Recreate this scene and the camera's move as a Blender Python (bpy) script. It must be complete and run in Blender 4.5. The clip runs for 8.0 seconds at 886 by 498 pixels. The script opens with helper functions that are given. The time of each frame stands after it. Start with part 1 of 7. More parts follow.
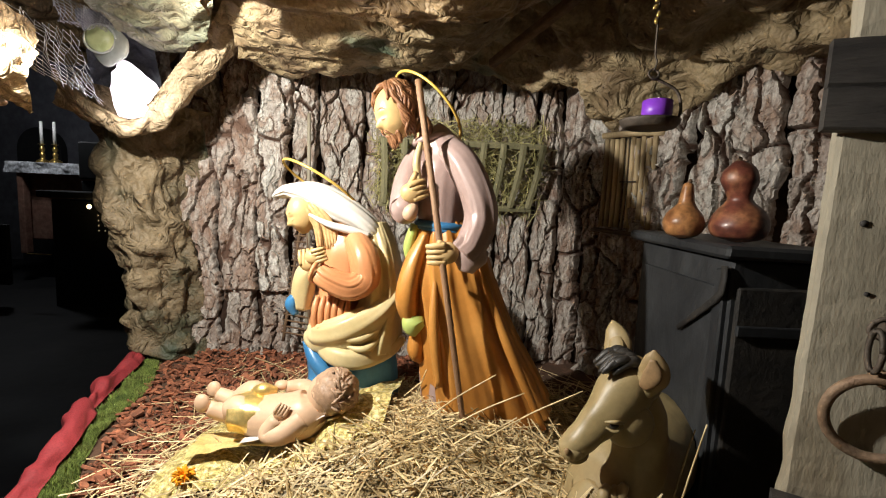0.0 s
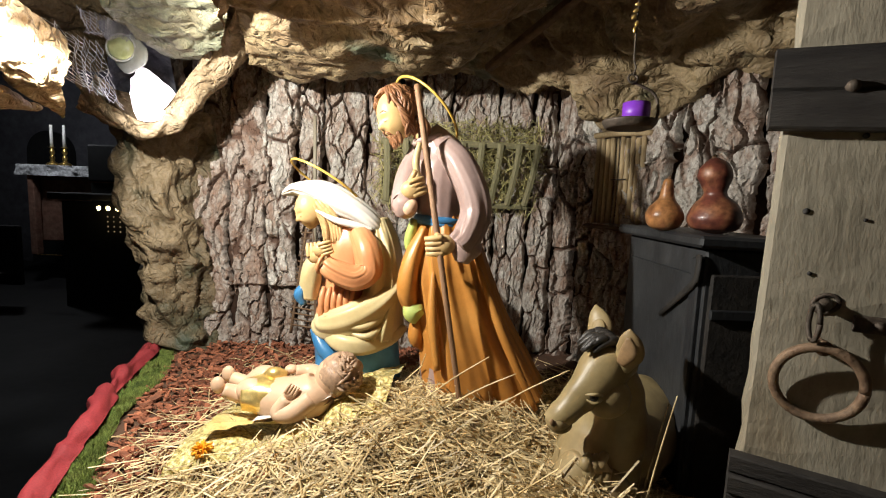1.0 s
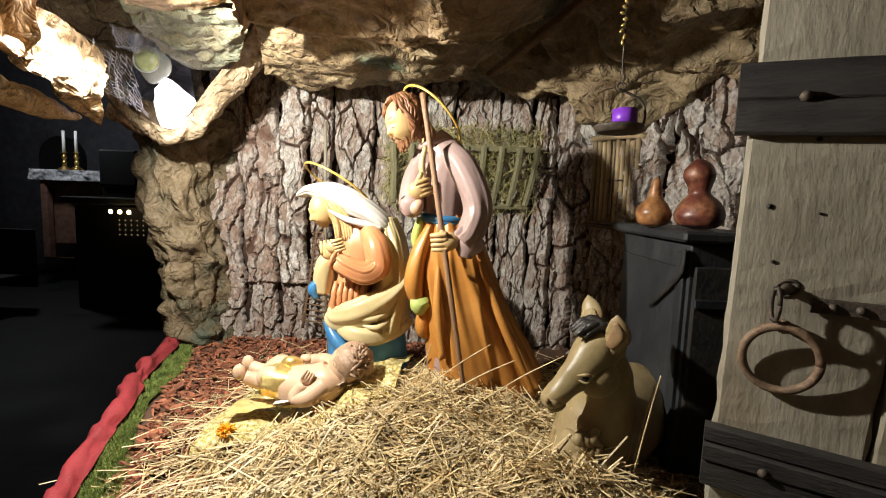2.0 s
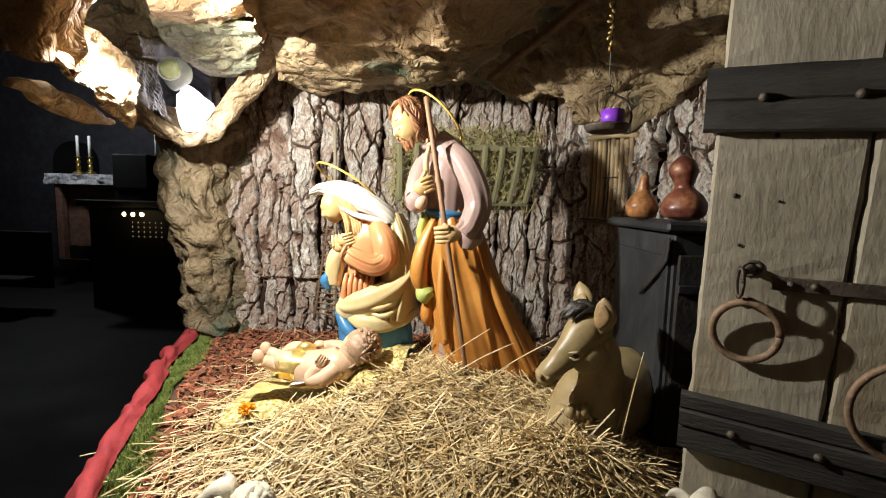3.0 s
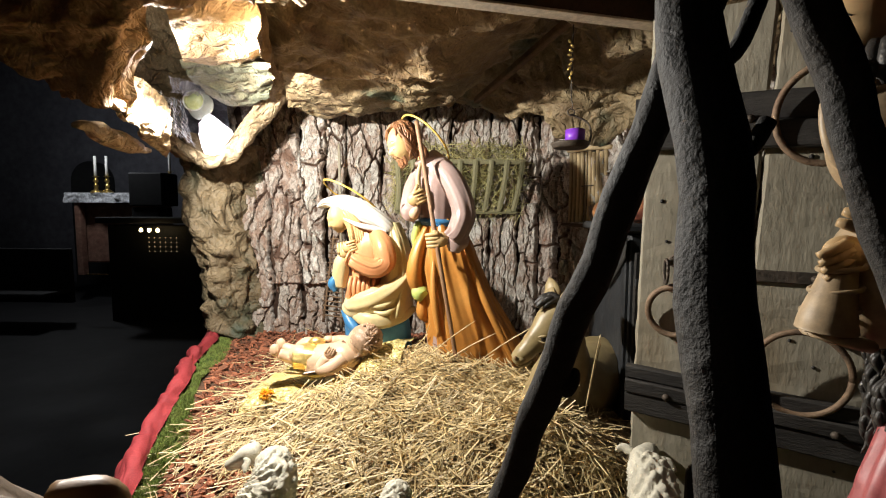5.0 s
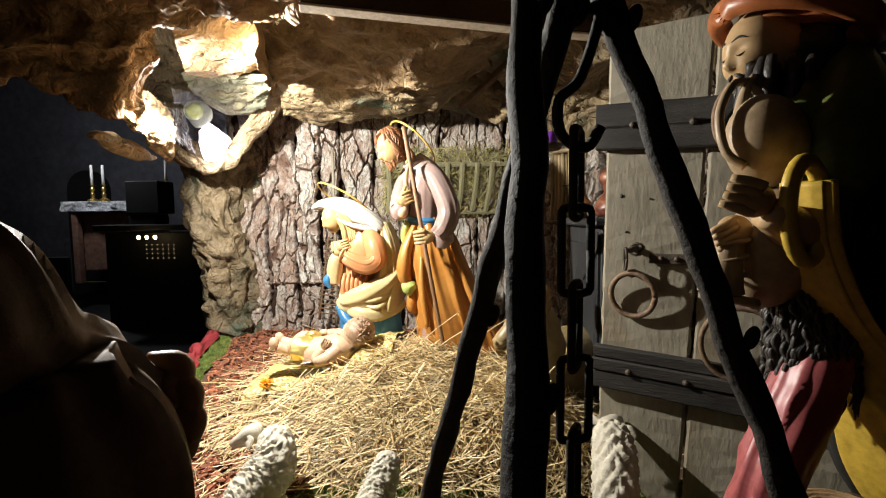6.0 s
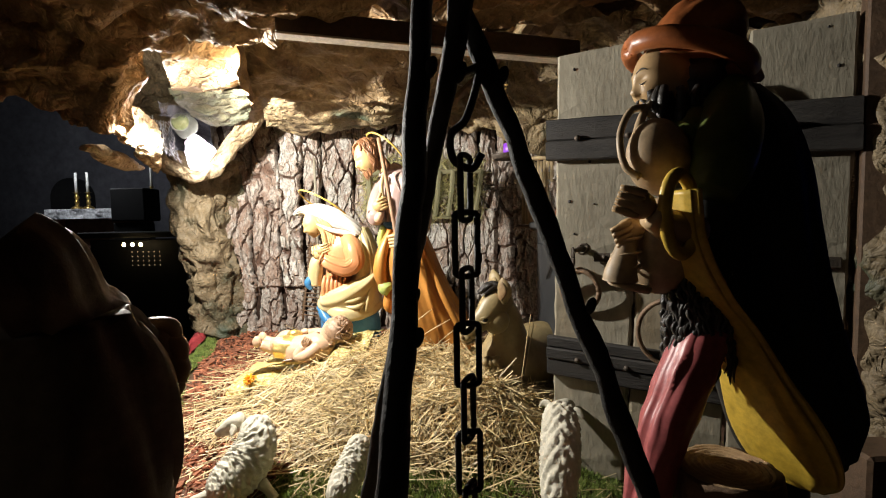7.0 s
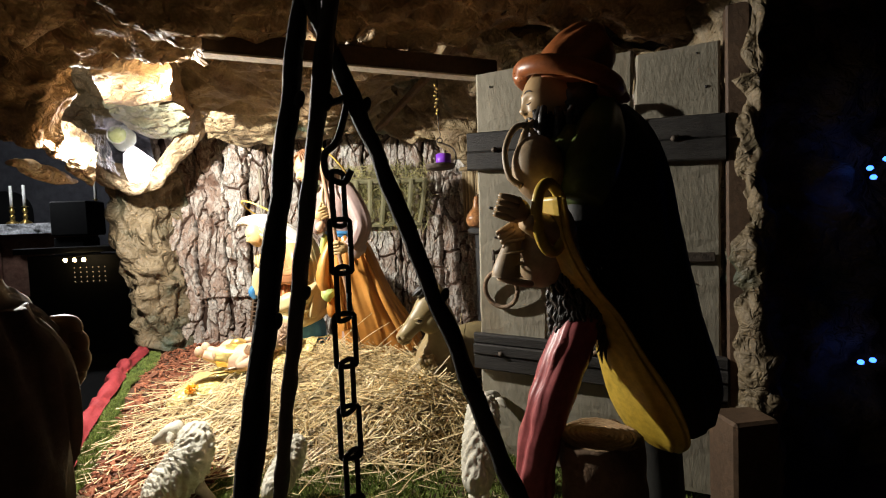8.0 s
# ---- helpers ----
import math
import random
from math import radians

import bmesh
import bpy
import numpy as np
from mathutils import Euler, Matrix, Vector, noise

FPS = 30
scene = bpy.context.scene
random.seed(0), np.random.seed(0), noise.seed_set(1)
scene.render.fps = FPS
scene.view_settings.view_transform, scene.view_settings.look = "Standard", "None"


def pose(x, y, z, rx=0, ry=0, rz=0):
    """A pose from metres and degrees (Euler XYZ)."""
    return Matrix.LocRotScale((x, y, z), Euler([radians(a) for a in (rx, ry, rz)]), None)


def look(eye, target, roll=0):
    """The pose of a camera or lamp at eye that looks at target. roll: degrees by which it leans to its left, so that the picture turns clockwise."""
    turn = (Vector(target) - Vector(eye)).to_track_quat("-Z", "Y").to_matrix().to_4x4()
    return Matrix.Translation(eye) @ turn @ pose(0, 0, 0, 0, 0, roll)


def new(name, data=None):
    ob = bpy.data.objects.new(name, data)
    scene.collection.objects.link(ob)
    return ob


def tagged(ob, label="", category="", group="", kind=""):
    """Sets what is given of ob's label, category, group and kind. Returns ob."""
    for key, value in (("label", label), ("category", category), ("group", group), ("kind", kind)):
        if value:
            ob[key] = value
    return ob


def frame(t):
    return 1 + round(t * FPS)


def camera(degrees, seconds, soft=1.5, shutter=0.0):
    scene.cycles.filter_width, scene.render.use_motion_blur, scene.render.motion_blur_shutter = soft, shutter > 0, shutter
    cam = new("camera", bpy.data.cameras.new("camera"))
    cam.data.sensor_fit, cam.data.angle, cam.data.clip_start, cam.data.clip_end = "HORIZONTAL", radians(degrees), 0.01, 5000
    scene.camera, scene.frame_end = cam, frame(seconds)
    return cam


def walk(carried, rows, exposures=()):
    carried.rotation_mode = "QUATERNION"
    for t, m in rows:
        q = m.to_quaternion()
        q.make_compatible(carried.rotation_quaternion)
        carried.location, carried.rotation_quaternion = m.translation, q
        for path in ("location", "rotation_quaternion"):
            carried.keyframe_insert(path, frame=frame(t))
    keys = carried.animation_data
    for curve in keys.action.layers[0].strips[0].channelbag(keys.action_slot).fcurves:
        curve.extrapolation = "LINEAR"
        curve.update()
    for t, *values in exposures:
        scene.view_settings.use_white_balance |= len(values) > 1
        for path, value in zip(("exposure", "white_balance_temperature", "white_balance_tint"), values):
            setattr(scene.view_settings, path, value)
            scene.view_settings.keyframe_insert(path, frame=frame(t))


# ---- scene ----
cam = camera(89.1, 8.0, soft=1.1)
# seconds, then x, y, z and the turn about x, y, z
PATH = [
    (0.0, 0.0, 0.0, 0.58, 83.5, -2.5, -0.0),
    (0.5, 0.0059, -0.0387, 0.5765, 83.594, -2.385, 0.211),
    (1.0, 0.0148, -0.0768, 0.5688, 83.632, -2.268, 0.454),
    (1.5, 0.0138, -0.1141, 0.5665, 83.812, -2.152, 0.689),
    (3.0, 0.0264, -0.2466, 0.5462, 84.138, -1.58, 1.731),
    (3.5, 0.0315, -0.2823, 0.5415, 84.351, -1.357, 2.073),
    (4.0, 0.0394, -0.3273, 0.5504, 84.735, -1.138, 2.347),
    (5.5, 0.1039, -0.4706, 0.5424, 85.518, 0.272, 2.451),
    (6.0, 0.12, -0.5224, 0.5304, 85.822, 0.648, 2.1),
    (6.5, 0.1563, -0.5755, 0.529, 86.177, 0.814, 1.589),
    (7.0, 0.1816, -0.627, 0.5277, 86.465, 1.055, 0.734),
    (7.5, 0.227, -0.6768, 0.5228, 86.9, 1.64, -0.941),
    (8.0, 0.2745, -0.7073, 0.5224, 87.276, 2.239, -3.811),
]
EXPOSURES = [(0.0, -0.15), (1.5, -0.05), (3.5, 0.1), (6.0, 0.35), (8.0, 0.4)]
walk(cam, [(t, pose(*m)) for t, *m in PATH], EXPOSURES)

# ---- light ----
world = bpy.data.worlds.new("night")
scene.world = world
world.use_nodes = True
world.node_tree.nodes["Background"].inputs[0].default_value = (0.75, 0.85, 1.0, 1)
world.node_tree.nodes["Background"].inputs[1].default_value = 0.004


def lamp(name, kind, place, watts, colour, size=0.01):
    data = bpy.data.lights.new(name, kind)
    data.energy, data.color = watts, colour
    if kind == "AREA":
        data.size = size
    else:
        data.shadow_soft_size = size
    ob = new(name, data)
    ob.location = place
    return ob


# the bright lamp behind the paper rock, and the small cold one in the paper pocket
main = lamp("main_lamp", "SPOT", (-0.63, 0.64, 0.895), 80.0, (1.0, 0.96, 0.88), 0.014)
main.matrix_world = look((-0.63, 0.64, 0.895), (-0.02, 1.0, 0.1))
main.data.spot_size, main.data.spot_blend = radians(174), 0.3
lamp("lamp_spill", "POINT", (-0.64, 0.66, 0.915), 4.0, (1.0, 0.96, 0.90), 0.02)
# unseen fill lamp added behind and above, to lift the dark near sides
lamp("hall_fill", "POINT", (-4.0, -2.6, 2.6), 11.0, (1.0, 0.90, 0.75), 0.3)
lamp("pocket_lamp", "POINT", (-0.83, 1.20, 0.79), 0.4, (0.93, 0.85, 1.0), 0.02)

# ---- materials ----
def mat(name, colours, scale=8.0, rough=0.6, metal=0.0, bump=0.3, bscale=60.0, stretch=(1, 1, 1), fine=0.25, rvar=0.15, ior=1.45, coat=0.0):
    """Colours blended by a broad noise and broken by a fine one, with relief."""
    m = bpy.data.materials.new(name)
    m.use_nodes = True
    n, l = m.node_tree.nodes, m.node_tree.links
    b = n["Principled BSDF"]
    tc = n.new("ShaderNodeTexCoord")
    mp = n.new("ShaderNodeMapping")
    mp.inputs["Scale"].default_value = stretch
    l.new(tc.outputs["Object"], mp.inputs[0])
    inf = n.new("ShaderNodeObjectInfo")
    add = n.new("ShaderNodeVectorMath")
    add.operation = "ADD"
    mul = n.new("ShaderNodeVectorMath")
    mul.operation = "SCALE"
    mul.inputs[0].default_value = (3.1, 1.7, 2.3)
    l.new(inf.outputs["Random"], mul.inputs["Scale"])
    l.new(mp.outputs[0], add.inputs[0])
    l.new(mul.outputs[0], add.inputs[1])
    big = n.new("ShaderNodeTexNoise")
    big.inputs["Scale"].default_value = scale
    big.inputs["Detail"].default_value = 5
    l.new(add.outputs[0], big.inputs["Vector"])
    ramp = n.new("ShaderNodeValToRGB")
    els = ramp.color_ramp.elements
    while len(els) < len(colours):
        els.new(0.5)
    for i, c in enumerate(colours):
        els[i].position = 0.3 + 0.4 * i / max(1, len(colours) - 1)
        els[i].color = (*c, 1)
    l.new(big.outputs["Fac"], ramp.inputs[0])
    small = n.new("ShaderNodeTexNoise")
    small.inputs["Scale"].default_value = bscale
    small.inputs["Detail"].default_value = 6
    small.inputs["Roughness"].default_value = 0.65
    l.new(add.outputs[0], small.inputs["Vector"])
    mr = n.new("ShaderNodeMapRange")
    mr.inputs["From Min"].default_value, mr.inputs["From Max"].default_value = 0.3, 0.7
    mr.inputs["To Min"].default_value, mr.inputs["To Max"].default_value = 1 - fine, 1 + fine
    l.new(small.outputs["Fac"], mr.inputs["Value"])
    mix = n.new("ShaderNodeVectorMath")
    mix.operation = "SCALE"
    l.new(ramp.outputs[0], mix.inputs[0])
    l.new(mr.outputs[0], mix.inputs["Scale"])
    l.new(mix.outputs[0], b.inputs["Base Color"])
    rr = n.new("ShaderNodeMapRange")
    rr.inputs["To Min"].default_value, rr.inputs["To Max"].default_value = max(0.02, rough - rvar), min(1, rough + rvar)
    l.new(big.outputs["Fac"], rr.inputs["Value"])
    l.new(rr.outputs[0], b.inputs["Roughness"])
    b.inputs["Metallic"].default_value = metal
    b.inputs["IOR"].default_value = ior
    b.inputs["Coat Weight"].default_value = coat
    bp = n.new("ShaderNodeBump")
    bp.inputs["Strength"].default_value = bump
    bp.inputs["Distance"].default_value = 0.004
    l.new(small.outputs["Fac"], bp.inputs["Height"])
    l.new(bp.outputs[0], b.inputs["Normal"])
    return m


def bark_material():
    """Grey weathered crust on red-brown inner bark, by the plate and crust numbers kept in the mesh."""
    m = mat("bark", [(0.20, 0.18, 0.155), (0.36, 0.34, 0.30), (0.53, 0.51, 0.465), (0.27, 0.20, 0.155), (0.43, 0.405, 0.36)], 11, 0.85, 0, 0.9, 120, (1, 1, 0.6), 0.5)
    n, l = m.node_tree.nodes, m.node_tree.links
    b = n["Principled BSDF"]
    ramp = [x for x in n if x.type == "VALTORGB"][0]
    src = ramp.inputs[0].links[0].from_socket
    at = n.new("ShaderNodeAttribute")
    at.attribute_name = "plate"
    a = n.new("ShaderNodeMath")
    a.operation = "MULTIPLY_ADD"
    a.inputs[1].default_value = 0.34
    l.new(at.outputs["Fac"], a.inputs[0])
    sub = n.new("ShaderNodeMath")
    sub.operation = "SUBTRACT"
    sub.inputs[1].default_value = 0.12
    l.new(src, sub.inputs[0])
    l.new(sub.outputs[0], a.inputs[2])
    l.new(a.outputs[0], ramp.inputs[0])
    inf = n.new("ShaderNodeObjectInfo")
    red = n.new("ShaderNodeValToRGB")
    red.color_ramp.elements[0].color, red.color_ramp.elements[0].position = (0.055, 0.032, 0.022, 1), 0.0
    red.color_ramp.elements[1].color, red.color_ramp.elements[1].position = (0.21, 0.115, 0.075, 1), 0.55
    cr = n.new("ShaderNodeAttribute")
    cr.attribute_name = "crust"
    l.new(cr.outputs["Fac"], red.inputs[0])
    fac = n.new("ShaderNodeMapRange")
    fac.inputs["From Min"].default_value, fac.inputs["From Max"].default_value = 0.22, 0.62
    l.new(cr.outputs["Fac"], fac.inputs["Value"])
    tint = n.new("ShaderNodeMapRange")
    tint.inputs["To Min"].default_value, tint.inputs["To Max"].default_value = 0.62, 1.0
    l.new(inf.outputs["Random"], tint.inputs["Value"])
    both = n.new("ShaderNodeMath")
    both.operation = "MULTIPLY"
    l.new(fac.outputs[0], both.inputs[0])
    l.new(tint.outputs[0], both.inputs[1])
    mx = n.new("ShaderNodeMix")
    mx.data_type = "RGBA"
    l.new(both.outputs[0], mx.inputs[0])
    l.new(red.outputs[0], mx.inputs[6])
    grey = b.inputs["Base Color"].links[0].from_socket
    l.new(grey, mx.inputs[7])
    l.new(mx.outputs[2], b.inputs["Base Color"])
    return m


def glow(name, colour, strength):
    m = bpy.data.materials.new(name)
    m.use_nodes = True
    b = m.node_tree.nodes["Principled BSDF"]
    b.inputs["Base Color"].default_value = (*colour, 1)
    b.inputs["Emission Color"].default_value = (*colour, 1)
    b.inputs["Emission Strength"].default_value = strength
    return m


def vary(m, amount=0.35):
    """Piece to piece difference in brightness, by the object's or the island's random number."""
    n, l = m.node_tree.nodes, m.node_tree.links
    b = n["Principled BSDF"]
    src = b.inputs["Base Color"].links[0].from_socket
    geo, inf = n.new("ShaderNodeNewGeometry"), n.new("ShaderNodeObjectInfo")
    s = n.new("ShaderNodeMath")
    s.operation = "ADD"
    l.new(geo.outputs["Random Per Island"], s.inputs[0])
    l.new(inf.outputs["Random"], s.inputs[1])
    f = n.new("ShaderNodeMath")
    f.operation = "FRACT"
    l.new(s.outputs[0], f.inputs[0])
    r = n.new("ShaderNodeMapRange")
    r.inputs["To Min"].default_value, r.inputs["To Max"].default_value = 1 - amount, 1 + amount
    l.new(f.outputs[0], r.inputs["Value"])
    v = n.new("ShaderNodeVectorMath")
    v.operation = "SCALE"
    l.new(src, v.inputs[0])
    l.new(r.outputs[0], v.inputs["Scale"])
    l.new(v.outputs[0], b.inputs["Base Color"])
    return m


def paper_material(name, colours, scale):
    """Painted packing paper: wrinkle creases at two sizes over the broad paint."""
    m = mat(name, colours, scale, 0.62, 0, 0.3, 140, fine=0.25)
    n, l = m.node_tree.nodes, m.node_tree.links
    bp = [x for x in n if x.type == "BUMP"][0]
    tc = [x for x in n if x.type == "TEX_COORD"][0]
    warp = n.new("ShaderNodeTexNoise")
    warp.inputs["Scale"].default_value = 14
    l.new(tc.outputs["Object"], warp.inputs["Vector"])
    wv = n.new("ShaderNodeVectorMath")
    wv.operation = "MULTIPLY_ADD"
    wv.inputs[1].default_value = (0.09, 0.09, 0.09)
    l.new(warp.outputs["Color"], wv.inputs[0])
    l.new(tc.outputs["Object"], wv.inputs[2])
    prev = None
    for sc, deep in ((9, 0.045), (19, 0.026), (42, 0.013), (95, 0.006)):
        no = n.new("ShaderNodeTexNoise")
        no.inputs["Scale"].default_value = sc
        no.inputs["Detail"].default_value = 0.6
        l.new(wv.outputs[0], no.inputs["Vector"])
        ab = n.new("ShaderNodeMath")
        ab.operation = "SUBTRACT"
        ab.inputs[1].default_value = 0.5
        l.new(no.outputs["Fac"], ab.inputs[0])
        ri = n.new("ShaderNodeMath")
        ri.operation = "ABSOLUTE"
        l.new(ab.outputs[0], ri.inputs[0])
        b2 = n.new("ShaderNodeBump")
        b2.inputs["Strength"].default_value = 0.9
        b2.inputs["Distance"].default_value = deep
        l.new(ri.outputs[0], b2.inputs["Height"])
        if prev:
            l.new(prev.outputs[0], b2.inputs["Normal"])
        prev = b2
    l.new(prev.outputs[0], bp.inputs["Normal"])
    return m


M = {
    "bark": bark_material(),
    "bark_deep": mat("bark_deep", [(0.05, 0.03, 0.02), (0.10, 0.055, 0.035)], 12, 0.9, 0, 0.8, 80),
    "paper": paper_material("paper", [(0.075, 0.10, 0.062), (0.24, 0.175, 0.095), (0.31, 0.235, 0.13), (0.17, 0.115, 0.06), (0.27, 0.20, 0.115)], 4.2),
    "paper_brown": paper_material("paper_brown", [(0.17, 0.10, 0.045), (0.33, 0.21, 0.10), (0.25, 0.15, 0.07)], 5),
    "paper_grey": paper_material("paper_grey", [(0.041, 0.056, 0.033), (0.148, 0.111, 0.063), (0.222, 0.167, 0.096), (0.104, 0.074, 0.041)], 5),
    "paper_umber": paper_material("paper_umber", [(0.09, 0.055, 0.025), (0.19, 0.125, 0.06), (0.25, 0.18, 0.095), (0.13, 0.08, 0.04)], 6),
    "paper_tan": paper_material("paper_tan", [(0.30, 0.22, 0.13), (0.42, 0.32, 0.20), (0.35, 0.25, 0.15)], 5),
    "paper_green": paper_material("paper_green", [(0.10, 0.125, 0.085), (0.20, 0.205, 0.135), (0.26, 0.21, 0.125)], 5),
    "soil": mat("soil", [(0.06, 0.035, 0.02), (0.12, 0.06, 0.035)], 20, 0.95, 0, 0.8, 60),
    "chip": vary(mat("chip", [(0.16, 0.055, 0.03), (0.30, 0.11, 0.055), (0.22, 0.09, 0.05)], 25, 0.8, 0, 0.5, 150), 0.5),
    "straw": vary(mat("straw", [(0.44, 0.32, 0.15), (0.68, 0.54, 0.30), (0.36, 0.26, 0.125)], 12, 0.42, 0, 0.2, 200), 0.42),
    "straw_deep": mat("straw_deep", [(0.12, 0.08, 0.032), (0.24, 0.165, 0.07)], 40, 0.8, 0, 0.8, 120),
    "hay": vary(mat("hay", [(0.26, 0.24, 0.09), (0.42, 0.37, 0.16)], 12, 0.6, 0, 0.2, 200), 0.4),
    "moss": vary(mat("moss", [(0.075, 0.115, 0.022), (0.19, 0.25, 0.055), (0.14, 0.16, 0.04)], 22, 0.9, 0, 0.5, 120), 0.5),
    "cloth_red": mat("cloth_red", [(0.22, 0.02, 0.025), (0.32, 0.035, 0.04)], 10, 0.75, 0, 0.4, 260),
    "skin": mat("skin", [(0.482, 0.327, 0.138), (0.550, 0.378, 0.172)], 10, 0.42, 0, 0.08, 90, fine=0.06),
    "skin_tan": mat("skin_tan", [(0.36, 0.235, 0.115), (0.45, 0.30, 0.15)], 10, 0.45, 0, 0.08, 90, fine=0.08),
    "skin_brown": mat("skin_brown", [(0.30, 0.17, 0.07), (0.38, 0.22, 0.10)], 10, 0.45, 0, 0.08, 90, fine=0.08),
    "skin_pink": mat("skin_pink", [(0.550, 0.361, 0.232), (0.602, 0.413, 0.275)], 10, 0.45, 0, 0.08, 90, fine=0.06),
    "hair": mat("hair", [(0.15, 0.065, 0.028), (0.27, 0.125, 0.055)], 20, 0.45, 0, 0.4, 120),
    "hair_blond": mat("hair_blond", [(0.40, 0.24, 0.10), (0.55, 0.36, 0.16)], 20, 0.45, 0, 0.4, 120),
    "hair_child": mat("hair_child", [(0.30, 0.19, 0.12), (0.42, 0.28, 0.18)], 20, 0.45, 0, 0.4, 120),
    "hair_dark": mat("hair_dark", [(0.02, 0.018, 0.016), (0.05, 0.045, 0.04)], 20, 0.4, 0, 0.4, 120),
    "lilac": mat("lilac", [(0.310, 0.215, 0.189), (0.387, 0.284, 0.258)], 7, 0.38, 0, 0.1, 70, fine=0.07),
    "brown": mat("brown", [(0.40, 0.16, 0.03), (0.52, 0.24, 0.055)], 7, 0.36, 0, 0.1, 70, fine=0.08),
    "blue": mat("blue", [(0.03, 0.14, 0.30), (0.06, 0.22, 0.42)], 9, 0.38, 0, 0.1, 70, fine=0.1),
    "green": mat("green", [(0.33, 0.42, 0.10), (0.42, 0.50, 0.15)], 9, 0.4, 0, 0.1, 70, fine=0.08),
    "cream": mat("cream", [(0.499, 0.396, 0.189), (0.585, 0.490, 0.275)], 7, 0.38, 0, 0.1, 70, fine=0.06),
    "orange": mat("orange", [(0.482, 0.198, 0.082), (0.568, 0.267, 0.120)], 7, 0.38, 0, 0.1, 70, fine=0.06),
    "white": mat("white", [(0.568, 0.542, 0.490), (0.636, 0.611, 0.559)], 7, 0.45, 0, 0.1, 70, fine=0.04),
    "gold": mat("gold", [(0.72, 0.50, 0.14), (0.82, 0.62, 0.24)], 20, 0.34, 0.75, 0.2, 60),
    "halo": mat("halo", [(0.70, 0.45, 0.08), (0.78, 0.52, 0.12)], 20, 0.4, 0.3, 0.1, 60),
    # wide colour contrast paints in the lace texture and its glitter
    "gold_lace": mat("gold_lace", [(0.22, 0.16, 0.04), (0.62, 0.50, 0.18), (0.92, 0.84, 0.52)], 95, 0.38, 0.35, 1.0, 180, fine=0.5),
    "gold_satin": mat("gold_satin", [(0.62, 0.46, 0.16), (0.74, 0.58, 0.26)], 14, 0.38, 0.2, 0.2, 160),
    "donkey": mat("donkey", [(0.22, 0.165, 0.075), (0.32, 0.245, 0.12), (0.26, 0.18, 0.085)], 9, 0.45, 0, 0.15, 60, fine=0.1),
    "donkey_pink": mat("donkey_pink", [(0.22, 0.13, 0.06), (0.28, 0.18, 0.09)], 9, 0.5, 0, 0.15, 60),
    "wool": mat("wool", [(0.50, 0.46, 0.36), (0.64, 0.60, 0.49)], 16, 0.7, 0, 0.5, 90, fine=0.12),
    "wood_pole": mat("wood_pole", [(0.20, 0.11, 0.06), (0.30, 0.17, 0.09)], 14, 0.6, 0, 0.4, 90, (3, 3, 0.4)),
    "wood_grey": mat("wood_grey", [(0.21, 0.185, 0.135), (0.29, 0.26, 0.195), (0.20, 0.15, 0.085)], 4, 0.82, 0, 0.55, 70, (1.2, 1.2, 0.4), 0.14),
    "wood_dark": mat("wood_dark", [(0.018, 0.016, 0.015), (0.045, 0.04, 0.035)], 10, 0.65, 0, 0.6, 90, (0.5, 0.5, 3)),
    "wood_black": mat("wood_black", [(0.016, 0.017, 0.019), (0.036, 0.038, 0.040)], 8, 0.5, 0, 0.5, 60, (1, 1, 0.5)),
    "wood_pale": vary(mat("wood_pale", [(0.30, 0.22, 0.12), (0.42, 0.32, 0.18)], 9, 0.75, 0, 0.5, 90, (3, 3, 0.3)), 0.25),
    "beam_dark": mat("beam_dark", [(0.06, 0.035, 0.02), (0.11, 0.065, 0.035)], 8, 0.7, 0, 0.5, 80),
    "beam_white": mat("beam_white", [(0.55, 0.48, 0.38), (0.65, 0.58, 0.48)], 12, 0.7, 0, 0.3, 80),
    "rack_wood": mat("rack_wood", [(0.15, 0.14, 0.07), (0.22, 0.20, 0.11)], 9, 0.75, 0, 0.5, 90, (3, 3, 0.3)),
    "iron": mat("iron", [(0.06, 0.05, 0.04), (0.11, 0.085, 0.065)], 30, 0.6, 0.5, 0.5, 120),
    "rust": mat("rust", [(0.15, 0.09, 0.055), (0.24, 0.16, 0.10), (0.12, 0.08, 0.055)], 24, 0.65, 0.25, 0.5, 120),
    # burnt wood of the tripod; also puts shade on the cabinet front
    "charred": mat("charred", [(0.012, 0.011, 0.010), (0.03, 0.025, 0.02)], 20, 0.75, 0, 0.9, 60),
    "gourd": mat("gourd", [(0.20, 0.08, 0.03), (0.34, 0.16, 0.06), (0.14, 0.045, 0.025)], 22, 0.38, 0, 0.2, 60, fine=0.45, coat=0.2),
    "gourd_red": mat("gourd_red", [(0.05, 0.018, 0.015), (0.13, 0.04, 0.025), (0.30, 0.13, 0.06)], 24, 0.36, 0, 0.25, 60, fine=0.5, coat=0.2),
    "candle": mat("candle", [(0.16, 0.03, 0.42), (0.22, 0.05, 0.52)], 20, 0.4, 0, 0.1, 60, fine=0.08),
    "wax": mat("wax", [(0.75, 0.74, 0.70), (0.8, 0.79, 0.75)], 20, 0.5, 0, 0.1, 60, fine=0.05),
    "plastic": mat("plastic", [(0.55, 0.60, 0.55), (0.66, 0.70, 0.64)], 20, 0.25, 0, 0.2, 60, fine=0.1),
    "disc": mat("disc", [(0.55, 0.66, 0.28), (0.66, 0.74, 0.42)], 30, 0.3, 0, 0.1, 60, fine=0.1),
    "wire": mat("wire", [(0.30, 0.31, 0.30), (0.42, 0.43, 0.42)], 30, 0.4, 0.8, 0.1, 60),
